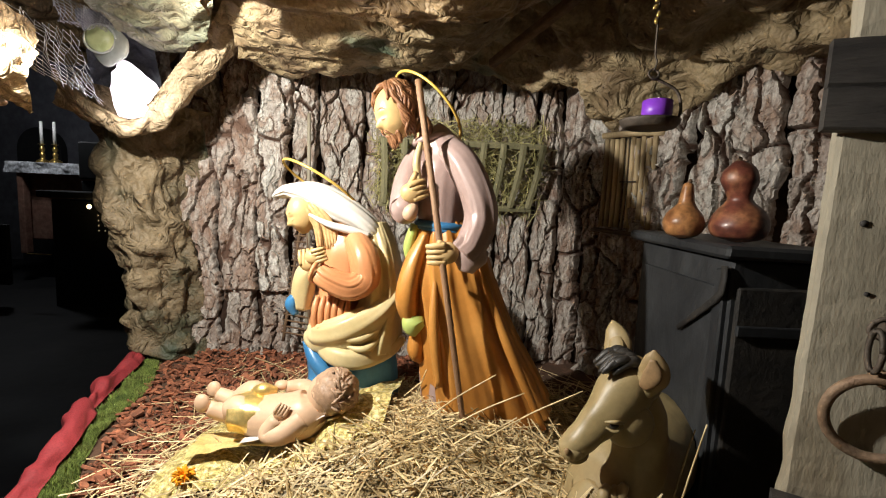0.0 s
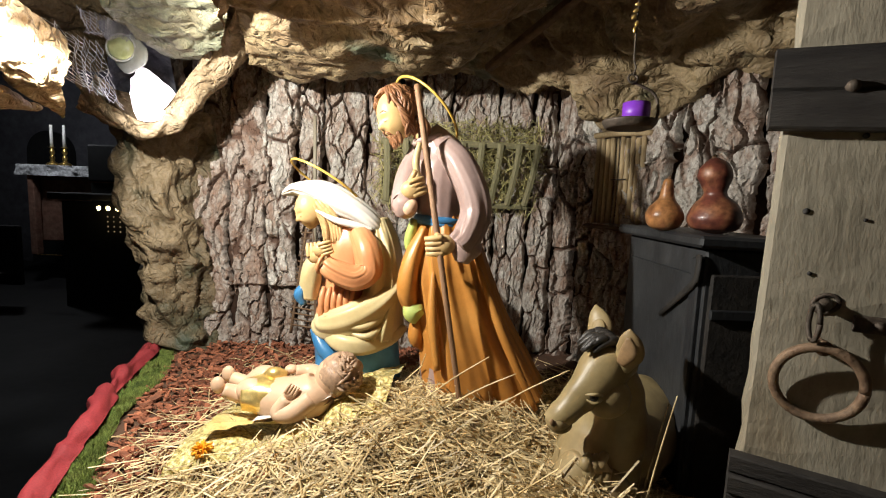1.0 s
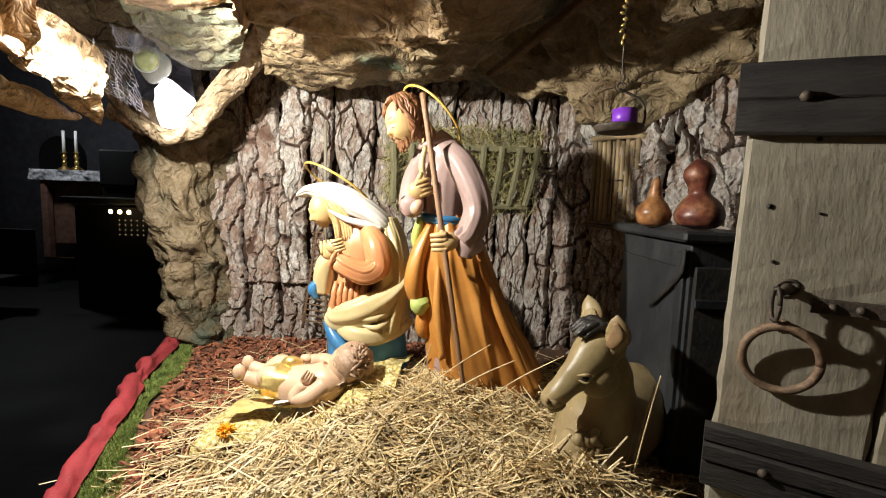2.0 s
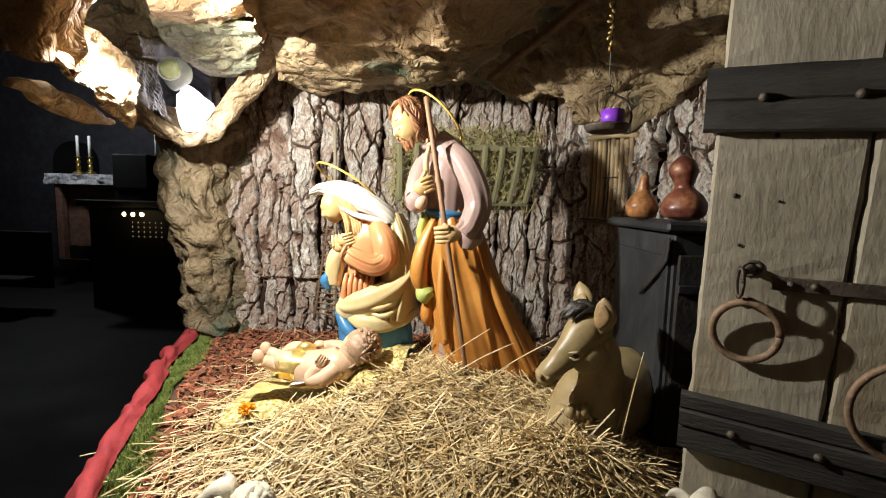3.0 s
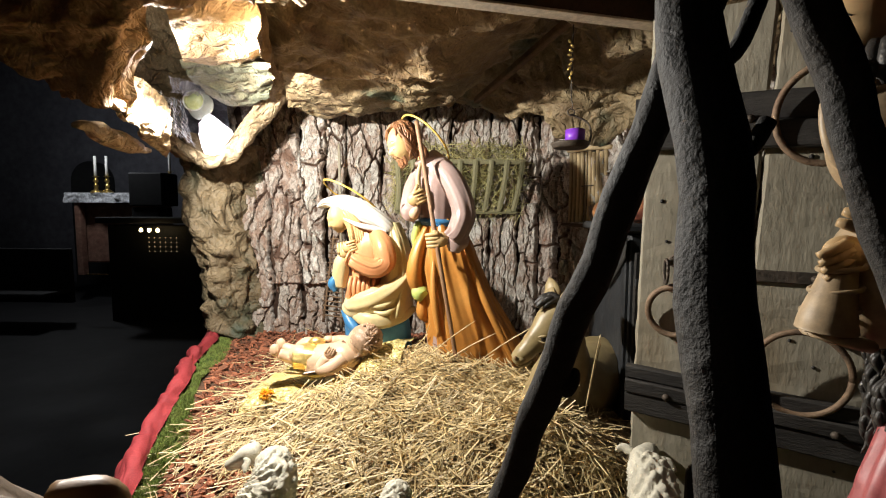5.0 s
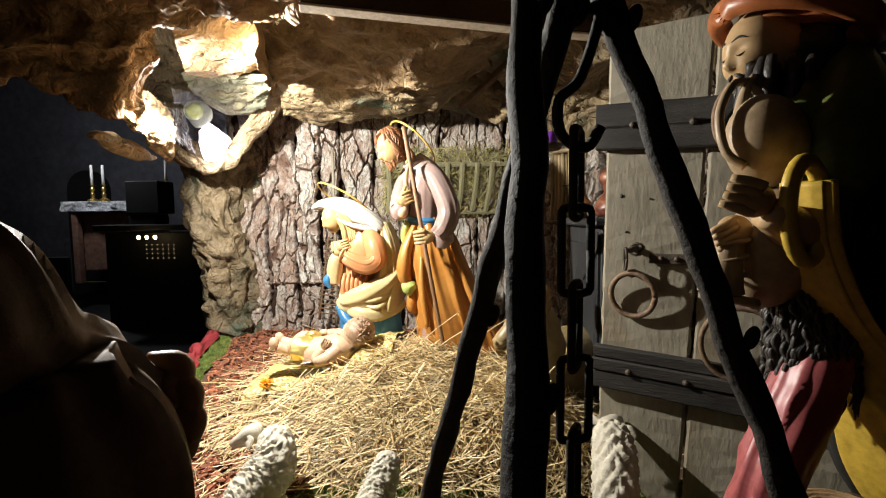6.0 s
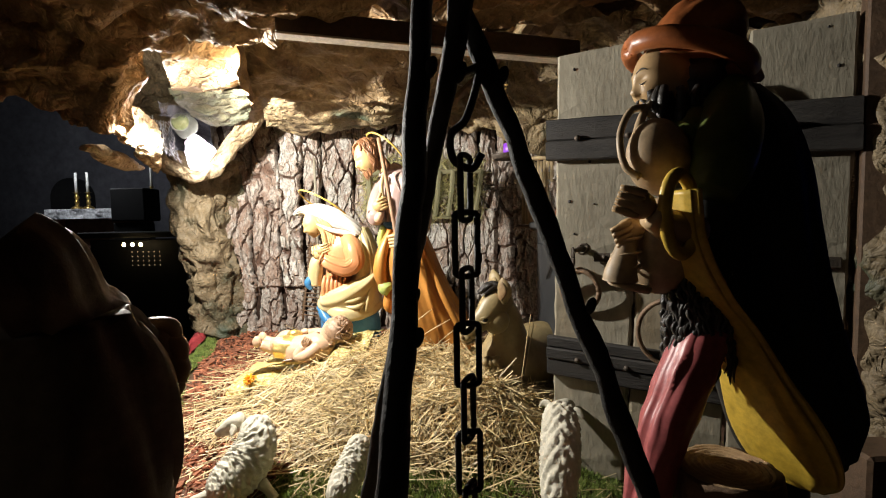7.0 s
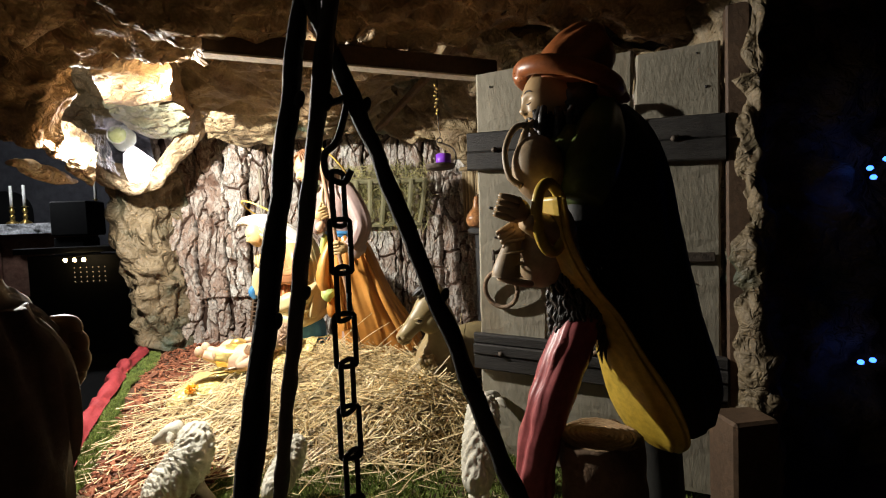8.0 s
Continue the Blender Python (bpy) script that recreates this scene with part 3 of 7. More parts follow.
# brown overhang before the lamp
g = Geo().sheet([
    [(-1.207, 0.360, 1.044), (-0.924, 0.400, 1.027), (-0.780, 0.440, 1.044), (-0.683, 0.480, 1.073), (-0.601, 0.500, 1.070), (-0.547, 0.520, 1.068)],
    [(-1.190, 0.340, 0.922), (-0.936, 0.400, 0.900), (-0.769, 0.420, 0.926), (-0.658, 0.440, 0.931), (-0.586, 0.470, 0.942), (-0.575, 0.520, 0.938)],
    [(-1.227, 0.360, 0.890), (-0.964, 0.420, 0.864), (-0.815, 0.450, 0.880), (-0.692, 0.460, 0.866), (-0.617, 0.490, 0.875), (-0.614, 0.580, 0.905)],
    [(-1.328, 0.420, 0.882), (-1.039, 0.480, 0.856), (-0.906, 0.500, 0.873), (-0.768, 0.500, 0.833), (-0.698, 0.520, 0.783), (-0.699, 0.600, 0.790)],
    [(-1.617, 0.600, 0.951), (-1.183, 0.600, 0.896), (-1.031, 0.620, 0.917), (-0.875, 0.620, 0.876), (-0.694, 0.532, 0.795), (-0.695, 0.612, 0.802)],
], 20, 26, 0.028, 8, seed=41.0, cell=0.06)
solo("paper_overhang", g, "paper_brown", (-0.964, 0.420, 0.864), "overhanging flap of crumpled brown paper rock, dark on its near side", "paper rock", kind="structure")
# flap glaring beside the lamp, its edge folded under
g = Geo().sheet([
    [(-0.673, 0.600, 0.856), (-0.731, 0.750, 0.878), (-0.801, 0.920, 0.880)],
    [(-0.673, 0.560, 0.811), (-0.719, 0.700, 0.810), (-0.759, 0.860, 0.809)],
    [(-0.679, 0.540, 0.778), (-0.704, 0.660, 0.764), (-0.721, 0.800, 0.753)],
    [(-0.691, 0.580, 0.762), (-0.738, 0.720, 0.740), (-0.770, 0.860, 0.716)],
    [(-0.725, 0.660, 0.784), (-0.773, 0.800, 0.750), (-0.817, 0.920, 0.714)],
], 16, 22, 0.012, 9, seed=31.0, cell=0.04)
solo("paper_flap", g, "paper_tan", (-0.704, 0.660, 0.764), "bright lit flap of crumpled tan paper rock beside the lamp", "paper rock", kind="structure")
# pale sheet right over the lamp
g = Geo().sheet([
    [(-0.533, 0.500, 1.068), (-0.440, 0.520, 1.076), (-0.343, 0.560, 1.095)],
    [(-0.560, 0.560, 0.972), (-0.498, 0.620, 0.999), (-0.410, 0.680, 1.040)],
    [(-0.639, 0.720, 0.966), (-0.572, 0.800, 0.992), (-0.452, 0.820, 1.008)],
    [(-0.749, 0.920, 0.978), (-0.636, 0.950, 0.989), (-0.476, 0.930, 0.990)],
], 22, 26, 0.014, 8, seed=33.0, cell=0.05)
solo("paper_panel", g, "paper_tan", (-0.572, 0.800, 0.992), "pale sheet of crumpled paper rock close over the lamp", "paper rock", kind="structure")
# ridge beside the pale sheet, added to keep the lamp off the brown roll
g = Geo().sheet([
    [(-0.389, 0.620, 1.044), (-0.406, 0.680, 1.037), (-0.448, 0.820, 1.020), (-0.485, 0.960, 0.999)],
    [(-0.384, 0.620, 0.947), (-0.400, 0.680, 0.955), (-0.443, 0.820, 0.961), (-0.483, 0.960, 0.958)],
    [(-0.385, 0.620, 0.915), (-0.401, 0.680, 0.919), (-0.448, 0.820, 0.921), (-0.491, 0.960, 0.923)],
], 16, 18, 0.010, 9, seed=37.0, cell=0.04)
solo("paper_ridge", g, "paper_brown", (-0.444, 0.800, 0.967), "added hanging ridge of brown paper, shading the brown roll", "paper rock", kind="structure")
# greenish sheet between the lamp and the pocket
g = Geo().sheet([
    [(-0.760, 0.915, 0.987), (-0.630, 0.940, 0.999), (-0.461, 0.920, 0.996)],
    [(-0.809, 1.060, 0.984), (-0.697, 1.100, 0.974), (-0.544, 1.080, 0.985)],
    [(-0.847, 1.240, 0.976), (-0.754, 1.270, 0.942), (-0.618, 1.200, 0.959)],
    [(-0.946, 1.420, 1.045), (-0.836, 1.440, 1.020), (-0.716, 1.420, 1.048)],
], 20, 26, 0.014, 8, seed=35.0, cell=0.05)
solo("paper_sheet", g, "paper_green", (-0.754, 1.270, 0.942), "sheet of crumpled green painted paper rock behind the lamp", "paper rock", kind="structure")
# sagging pocket with the small lamps
g = Geo().sheet([
    [(-1.024, 1.200, 0.878), (-0.968, 1.220, 0.818), (-0.922, 1.240, 0.786), (-0.861, 1.260, 0.754), (-0.798, 1.260, 0.818), (-0.734, 1.260, 0.907), (-0.618, 1.220, 1.005), (-0.539, 1.130, 1.042)],
    [(-1.082, 1.280, 0.807), (-1.036, 1.300, 0.760), (-0.968, 1.300, 0.737), (-0.891, 1.310, 0.715), (-0.804, 1.310, 0.759), (-0.713, 1.320, 0.862), (-0.618, 1.320, 0.953), (-0.553, 1.280, 1.020)],
    [(-1.176, 1.420, 0.851), (-1.125, 1.440, 0.801), (-1.051, 1.440, 0.777), (-0.969, 1.450, 0.753), (-0.874, 1.450, 0.800), (-0.776, 1.460, 0.910), (-0.674, 1.460, 1.009), (-0.605, 1.420, 1.081)],
    [(-1.316, 1.660, 0.986), (-1.245, 1.660, 0.927), (-1.163, 1.660, 0.899), (-1.065, 1.660, 0.872), (-0.961, 1.660, 0.923), (-0.847, 1.660, 1.043), (-0.735, 1.660, 1.150), (-0.676, 1.660, 1.242)],
], 22, 14, 0.014, 9, seed=11.0, cell=0.045)
solo("paper_pocket", g, "paper_tan", (-1.125, 1.440, 0.801), "sagging pocket of crumpled tan paper holding small lamps", "paper rock", kind="structure")
# long fold over the figures
g = Geo().sheet([
    [(-0.519, 1.080, 1.037), (-0.324, 1.050, 0.999), (-0.116, 1.050, 0.977), (0.051, 1.080, 0.983), (0.194, 1.100, 1.075)],
    [(-0.557, 1.200, 0.988), (-0.363, 1.180, 0.962), (-0.157, 1.180, 0.955), (0.027, 1.180, 0.964), (0.173, 1.200, 1.046)],
    [(-0.620, 1.400, 0.966), (-0.483, 1.430, 0.948), (-0.220, 1.430, 0.963), (-0.018, 1.400, 0.973), (0.136, 1.380, 1.035)],
    [(-0.658, 1.500, 1.001), (-0.514, 1.530, 0.981), (-0.237, 1.530, 0.997), (-0.024, 1.500, 1.008), (0.138, 1.480, 1.074)],
    [(-0.729, 1.690, 1.137), (-0.561, 1.690, 1.108), (-0.263, 1.690, 1.124), (-0.036, 1.690, 1.144), (0.141, 1.690, 1.221)],
], 20, 34, 0.018, 7, seed=45.0, cell=0.05)
solo("paper_fold", g, "paper", (-0.483, 1.430, 0.948), "long drooping fold of crumpled tan and green paper rock", "paper rock", kind="structure")
# brown roll before it, under the roof beam
g = Geo().sheet([
    [(-0.372, 0.560, 1.096), (-0.218, 0.560, 1.091), (-0.067, 0.560, 1.087), (0.070, 0.560, 1.060), (0.283, 0.580, 1.016)],
    [(-0.445, 0.780, 1.043), (-0.270, 0.760, 1.027), (-0.088, 0.760, 1.009), (0.062, 0.780, 0.998), (0.276, 0.800, 1.043)],
    [(-0.487, 0.940, 1.003), (-0.310, 0.940, 0.983), (-0.116, 0.930, 0.956), (0.056, 0.930, 0.963), (0.220, 0.960, 1.040)],
    [(-0.494, 1.000, 0.998), (-0.311, 1.000, 0.954), (-0.110, 1.000, 0.934), (0.072, 1.000, 0.949), (0.225, 1.020, 1.035)],
    [(-0.538, 1.120, 1.065), (-0.344, 1.120, 1.027), (-0.126, 1.120, 1.008), (0.069, 1.120, 1.020), (0.233, 1.120, 1.092)],
], 20, 34, 0.024, 7, seed=47.0, cell=0.06)
solo("paper_brow", g, "paper_umber", (-0.310, 0.940, 0.983), "broad drooping roll of crumpled brown paper rock", "paper rock", kind="structure")
g = Geo().tube([(-0.758, 0.540, 0.735), (-0.770, 0.620, 0.732), (-0.804, 0.740, 0.723), (-0.843, 0.880, 0.721)], [0.010, 0.025, 0.026, 0.010], 0, 30, 14, wob=0.010, squash=0.8)
solo("paper_roll", g, "paper_tan", (-0.788, 0.680, 0.735), "pale rolled edge of crumpled paper rock", "paper rock", kind="structure")

# front lip of the roof
g = Geo().sheet([
    [(-1.3, 0.60, 1.08), (-0.62, 0.60, 1.04), (-0.2, 0.60, 1.04), (0.2, 0.62, 1.05), (0.6, 0.62, 1.08), (1.3, 0.5, 1.06)],
    [(-1.3, 0.46, 1.06), (-0.62, 0.44, 0.985), (-0.2, 0.40, 0.985), (0.2, 0.42, 1.02), (0.6, 0.48, 1.06), (1.3, 0.4, 1.02)],
    [(-1.3, 0.22, 1.12), (-0.62, 0.22, 1.05), (-0.2, 0.18, 1.05), (0.2, 0.20, 1.08), (0.6, 0.24, 1.08), (1.3, 0.2, 1.06)],
    [(-1.3, -0.2, 1.25), (-0.62, -0.2, 1.22), (-0.2, -0.2, 1.22), (0.2, -0.2, 1.22), (0.6, -0.2, 1.2), (1.3, -0.2, 1.15)],
    [(-1.3, -0.5, 1.6), (-0.62, -0.5, 1.6), (-0.2, -0.5, 1.6), (0.2, -0.5, 1.6), (0.6, -0.5, 1.6), (1.3, -0.5, 1.6)],
], 26, 36, 0.045, 7, seed=51.0)
solo("paper_lip", g, "paper_brown", (0, 0.4, 1.0), "front lip of the cave roof, dark crumpled brown paper", "paper rock", kind="structure")

# right pillar beside the door
g = Geo().sheet(list(zip(*[
    [(1.00, 0.42, 1.10), (0.985, 0.26, 1.06), (1.015, 0.20, 1.04), (1.045, 0.25, 1.04), (1.06, 0.48, 1.04)],
    [(1.00, 0.42, 0.60), (0.980, 0.25, 0.60), (1.01, 0.20, 0.60), (1.045, 0.25, 0.60), (1.06, 0.48, 0.60)],
    [(1.00, 0.42, 0.20), (0.985, 0.24, 0.20), (1.015, 0.19, 0.20), (1.05, 0.24, 0.20), (1.06, 0.48, 0.20)],
    [(1.00, 0.42, -0.20), (0.98, 0.22, -0.20), (1.02, 0.17, -0.20), (1.06, 0.22, -0.20), (1.07, 0.48, -0.20)],
])), 24, 48, 0.02, 10, seed=61.0, cell=0.045)
solo("rock_pillar", g, "paper_grey", (1.05, 0.2, -0.15), "dark pillar of crumpled paper rock beside the door", "paper rock", kind="structure")

# dark rock that goes on behind the pillar
g = Geo().sheet([[(x, y, z) for x, y in ((1.05, 0.46), (1.20, 0.36), (1.40, 0.34), (1.65, 0.36), (2.2, 0.30))] for z in (1.30, 0.95, 0.60, 0.25, -0.20)], 18, 22, 0.04, 7, seed=65.0, cell=0.07)
solo("rock_side", g, "paper_grey", (1.4, 0.35, -0.2), "dark crumpled paper rock beyond the door pillar", "paper rock", kind="structure")

# ---- the church beyond, dark ----
g = Geo()
for c, sz in (((-4, 9.0, 2.5), (24, 0.3, 8)), ((-14, 0, 2.5), (0.3, 20, 8)), ((10, 0, 2.5), (0.3, 20, 8)), ((-2, -9, 2.5), (24, 0.3, 8))):
    g.box(c, sz)
solo("church_wall", g, "plaster", (-4, 9, -1.2), "dim grey plaster church walls", "wall", kind="structure")
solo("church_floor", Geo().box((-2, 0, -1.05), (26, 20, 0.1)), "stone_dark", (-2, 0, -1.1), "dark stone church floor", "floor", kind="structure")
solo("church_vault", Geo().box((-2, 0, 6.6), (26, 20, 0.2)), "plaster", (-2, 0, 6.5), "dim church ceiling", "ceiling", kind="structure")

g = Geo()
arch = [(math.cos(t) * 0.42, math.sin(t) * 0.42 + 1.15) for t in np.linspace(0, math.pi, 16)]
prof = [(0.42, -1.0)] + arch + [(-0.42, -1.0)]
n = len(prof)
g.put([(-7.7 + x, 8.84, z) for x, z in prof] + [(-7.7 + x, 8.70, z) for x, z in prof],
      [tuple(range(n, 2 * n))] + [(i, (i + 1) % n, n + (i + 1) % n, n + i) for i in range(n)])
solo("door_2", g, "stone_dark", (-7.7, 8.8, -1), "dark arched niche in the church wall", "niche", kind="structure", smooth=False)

# ---- the crib figures, each one plain painted mesh ----
FIG = ["skin", "hair", "lilac", "brown", "blue", "green", "cream", "orange", "white", "halo", "wood_pole", "hair_blond", "skin_pink", "gold", "hair_child"]
SKIN, HAIR, LILAC, BROWN, BLUE, GREEN, CREAM, ORANGE, WHITE, HALO, POLE, BLOND, PINK, GOLD, BLOND2 = range(15)


def face_shape(d):
    """Radius factor of a plain carved face; d: forward, side, up."""
    f, q, b = float(d[0]), abs(float(d[1])), float(d[2])
    k = 1.0 - 0.16 * smoothstep(-0.1, -0.95, b) * (1 if f < 0.3 else 0.4)
    if f < 0.05:
        return k
    e = math.exp
    w = smoothstep(0.05, 0.5, f)
    nose = e(-(q / 0.13) ** 2) * (0.07 * e(-((b - 0.14) / 0.16) ** 2) + 0.22 * e(-((b + 0.12) / 0.13) ** 2))
    eye = -0.085 * e(-((q - 0.32) / 0.15) ** 2 - ((b - 0.13) / 0.10) ** 2) + 0.060 * e(-((q - 0.33) / 0.10) ** 2 - ((b - 0.07) / 0.055) ** 2)
    brow = 0.045 * e(-((b - 0.32) / 0.08) ** 2 - (q / 0.55) ** 2)
    cheek = 0.055 * e(-((q - 0.42) / 0.20) ** 2 - ((b + 0.22) / 0.18) ** 2)
    lips = e(-(q / 0.19) ** 2) * (0.065 * e(-((b + 0.43) / 0.04) ** 2) + 0.060 * e(-((b + 0.55) / 0.045) ** 2) - 0.02 * e(-((b + 0.49) / 0.02) ** 2))
    chin = 0.11 * e(-(q / 0.24) ** 2 - ((b + 0.78) / 0.14) ** 2)
    return k + w * (nose + eye + brow + cheek + lips + chin)


def head(geo, c, f, r, skin, hair, rng, beard=False, length=1.0, cap=True):
    """A plain carved head that looks along f, with painted brows and wavy locks; r: its radius."""
    c, f = np.array(c, float), np.array(f, float)
    f /= np.linalg.norm(f)
    s = np.cross(f, (0, 0, 1.0))
    s /= np.linalg.norm(s)
    u = np.cross(s, f)
    B = np.column_stack([f, s, u])
    size = np.array((0.95, 0.80, 1.12)) * r

    def skin_at(b, e, lift=0.0):
        d = np.array((math.sqrt(max(0.0, 1 - b * b - e * e)), b, e))
        return c + B @ (d * size * (face_shape(d) + lift))

    def at(a, b, e):
        return c + (f * a + s * b + u * e) * r

    geo.blob(c, size, skin, rings=54, seg=64, basis=B, shape=face_shape)
    for q in (-1, 1):
        geo.tube([skin_at(0.13 * q, 0.33, 0.0), skin_at(0.32 * q, 0.40, 0.005), skin_at(0.52 * q, 0.33, 0.0)], [r * 0.012, r * 0.035, r * 0.012], hair, 8, 5)
        geo.tube([skin_at(0.20 * q, 0.055, 0.0), skin_at(0.33 * q, 0.02, 0.004), skin_at(0.47 * q, 0.06, 0.0)], [r * 0.008, r * 0.022, r * 0.008], hair, 8, 5)
    if cap:
        geo.blob(at(-0.24, 0, 0.14), (r * 0.88, r * 0.86, r * 1.02), hair, rings=18, seg=26, basis=B, wob=0.10, wscale=50)
        for i in range(120):
            a = rng.uniform(-2.25, 2.25)
            wave = rng.uniform(0, 6.28)
            far_ = abs(a) < 1.3
            pts = []
            for k in range(8):
                q = k / 7
                ph = 0.06 + (1.30 + 0.62 * length * (not far_)) * q
                th = math.pi - a + 0.20 * math.sin(9 * q + wave)
                d = np.array([math.sin(ph) * math.cos(th), math.sin(ph) * math.sin(th), math.cos(ph)])
                if d[0] > 0.42 and d[2] < 0.52 + 0.1 * math.sin(wave):
                    break
                pts.append(c + B @ (d * np.array((1.12, 1.03, 1.24)) * r * (1.02 + 0.05 * math.sin(12 * q + 2 * wave))))
            if len(pts) > 2:
                geo.tube(pts, [r * 0.03] + [r * 0.075] * (len(pts) - 2) + [r * 0.02], hair, 7, 4)
    if beard:
        for i in range(54):
            a = rng.uniform(-1.35, 1.35)
            b, e = 0.62 * math.sin(a), -0.62 - 0.22 * math.cos(a) * rng.uniform(0.4, 1.0)
            b0 = skin_at(0.66 * math.sin(a), -0.40 - 0.24 * math.cos(a) * rng.uniform(0.5, 1.0), 0.0)
            b1 = skin_at(b * 0.9, max(e, -0.80), 0.05)
            tip = b1 + (f * 0.06 - u * rng.uniform(0.16, 0.30) + s * 0.06 * math.sin(i)) * r
            geo.tube([b0, b1, tip], [r * 0.03, r * 0.075, r * 0.015], hair, 7, 4)
        for q in (-1, 1):
            geo.tube([skin_at(0.05 * q, -0.335, 0.01), skin_at(0.20 * q, -0.40, 0.02), skin_at(0.33 * q, -0.58, 0.01)], [r * 0.025, r * 0.055, r * 0.02], hair, 8, 4)
    return at


def hand(geo, c, along, mi, size=0.02, spread=0.5):
    """A palm and four fingers that close towards along."""
    c, a = np.array(c, float), np.array(along, float)
    a /= np.linalg.norm(a)
    side = np.cross(a, (0, 1, 0.2))
    side /= np.linalg.norm(side)
    geo.blob(c, (size * 1.15, size * 0.75, size), mi)
    for i in range(4):
        o = c + side * (i - 1.5) * size * spread + np.array([0, -size * 0.45, 0])
        geo.tube([o, o + a * size * 0.9, o + a * size * 1.7 + np.array([0, size * 0.25, 0])], [size * 0.3, size * 0.3, size * 0.2], mi, 8, 3)


def standing_man():
    g, rng = Geo(), random.Random(2)
    y = 1.07
    # under-robe, mantle skirt, body
    g.tube([(0.03, y, 0.20), (0.045, y, 0.10), (0.05, y, 0.035)], [(0.06, 0.07), (0.075, 0.085), (0.08, 0.095)], LILAC, 48, 6, fold=(0.05, 9, 1.0))
    g.tube([(0.0, y, 0.525), (0.008, y, 0.49), (0.02, y, 0.43), (0.035, y, 0.36), (0.07, y, 0.24), (0.115, y, 0.11), (0.14, y, 0.035)],
           [(0.048, 0.054), (0.06, 0.07), (0.075, 0.09), (0.085, 0.10), (0.10, 0.117), (0.115, 0.148), (0.12, 0.158)],
           BROWN, 160, 14, fold=(0.035, 9, 0.9), fold_end=0.085)
    # long diagonal folds of the mantle
    for x0, z0, x1, z1, r in ((0.09, 0.43, 0.25, 0.07, 0.012), (-0.01, 0.42, 0.01, 0.16, 0.012)):
        q = 0.5 * (x0 + x1) + 0.012
        g.tube([(x0, y - 0.066, z0), (q - 0.02, y - 0.098, 0.5 * (z0 + z1)), (x1, y - 0.105, z1)], [r * 0.4, r, r * 0.6], BROWN, 10, 8)
    g.tube([(-0.035, y - 0.03, 0.50), (-0.062, y - 0.04, 0.42), (-0.072, y - 0.04, 0.345), (-0.06, y - 0.04, 0.29)], [(0.02, 0.012), (0.035, 0.022), (0.04, 0.028), (0.02, 0.02)], BROWN, 20, 8, fold=(0.08, 4, 1))
    g.tube([(-0.062, y - 0.01, 0.515), (-0.075, y - 0.01, 0.46), (-0.07, y - 0.01, 0.41)], [(0.02, 0.012), (0.02, 0.014), (0.006, 0.004)], GREEN, 12, 6)
    g.tube([(-0.058, y - 0.055, 0.305), (-0.055, y - 0.06, 0.285), (-0.04, y - 0.06, 0.272)], [(0.012, 0.024), (0.014, 0.026), (0.004, 0.018)], GREEN, 12, 6)
    g.tube([(-0.045, y - 0.02, 0.29), (-0.05, y - 0.03, 0.22), (-0.035, y - 0.03, 0.19)], [(0.02, 0.012), (0.03, 0.02), (0.012, 0.01)], BROWN, 14, 6)
    g.tube([(0.003, y, 0.50), (0.0, y, 0.56), (0.0, y, 0.62), (0.005, y, 0.67), (-0.015, y, 0.71), (-0.035, y, 0.735)],
           [(0.046, 0.053), (0.056, 0.062), (0.058, 0.066), (0.052, 0.058), (0.036, 0.038), (0.024, 0.026)], LILAC, 72, 9, fold=(0.02, 8, 1.2))
    g.tube(ring_path((0.0, y, 0.516), (0.057, 0, -0.004), (0, 0.052, 0), 28), [0.0095] * 28, BLUE, 8, 1)
    g.tube(ring_path((0.0, y, 0.506), (0.058, 0, -0.006), (0, 0.053, 0), 28), [0.006] * 28, BLUE, 8, 1)
    g.tube(ring_path((-0.035, y, 0.715), (0.036, 0, 0.012), (0, 0.034, 0), 24), [0.008] * 24, LILAC, 8, 1)
    g.tube([(-0.055, y - 0.045, 0.70), (-0.062, y - 0.052, 0.65), (-0.05, y - 0.05, 0.60)], [0.006, 0.009, 0.004], CREAM, 8, 5)
    # head
    g.tube([(-0.035, y, 0.70), (-0.055, y, 0.735), (-0.075, y, 0.755)], [0.026, 0.025, 0.028], SKIN, 18, 5)
    at = head(g, (-0.112, y - 0.008, 0.766), (-0.70, -0.56, -0.42), 0.057, SKIN, HAIR, rng, True, 1.5)
    for i in range(14):
        b = np.array((-0.05 - 0.035 * rng.random(), y - 0.045 + 0.085 * rng.random(), 0.765 - 0.01 * rng.random()))
        g.tube([b, b + (0.014, -0.004, -0.026), b + (0.006, 0.0, -0.052)], [0.008, 0.010, 0.003], HAIR, 8, 4)
    # near arm with its wide sleeve
    g.tube([(0.008, y - 0.040, 0.692), (0.044, y - 0.066, 0.65), (0.076, y - 0.085, 0.585), (0.084, y - 0.095, 0.535), (0.066, y - 0.115, 0.485), (0.045, y - 0.125, 0.462)],
           [0.030, 0.037, 0.037, 0.036, 0.033, 0.03], LILAC, 72, 14, fold=(0.012, 8, 5), fold_end=0.07)
    g.tube([(0.072, y - 0.11, 0.478), (0.062, y - 0.12, 0.455), (0.055, y - 0.122, 0.425)], [(0.024, 0.034), (0.022, 0.036), (0.012, 0.016)], LILAC, 20, 6)
    hand(g, (0.012, y - 0.13, 0.465), (-1, 0.0, -0.12), SKIN, 0.024)
    g.tube([(0.012, y - 0.13, 0.48), (-0.006, y - 0.145, 0.488)], [0.008, 0.006], SKIN, 8, 3)
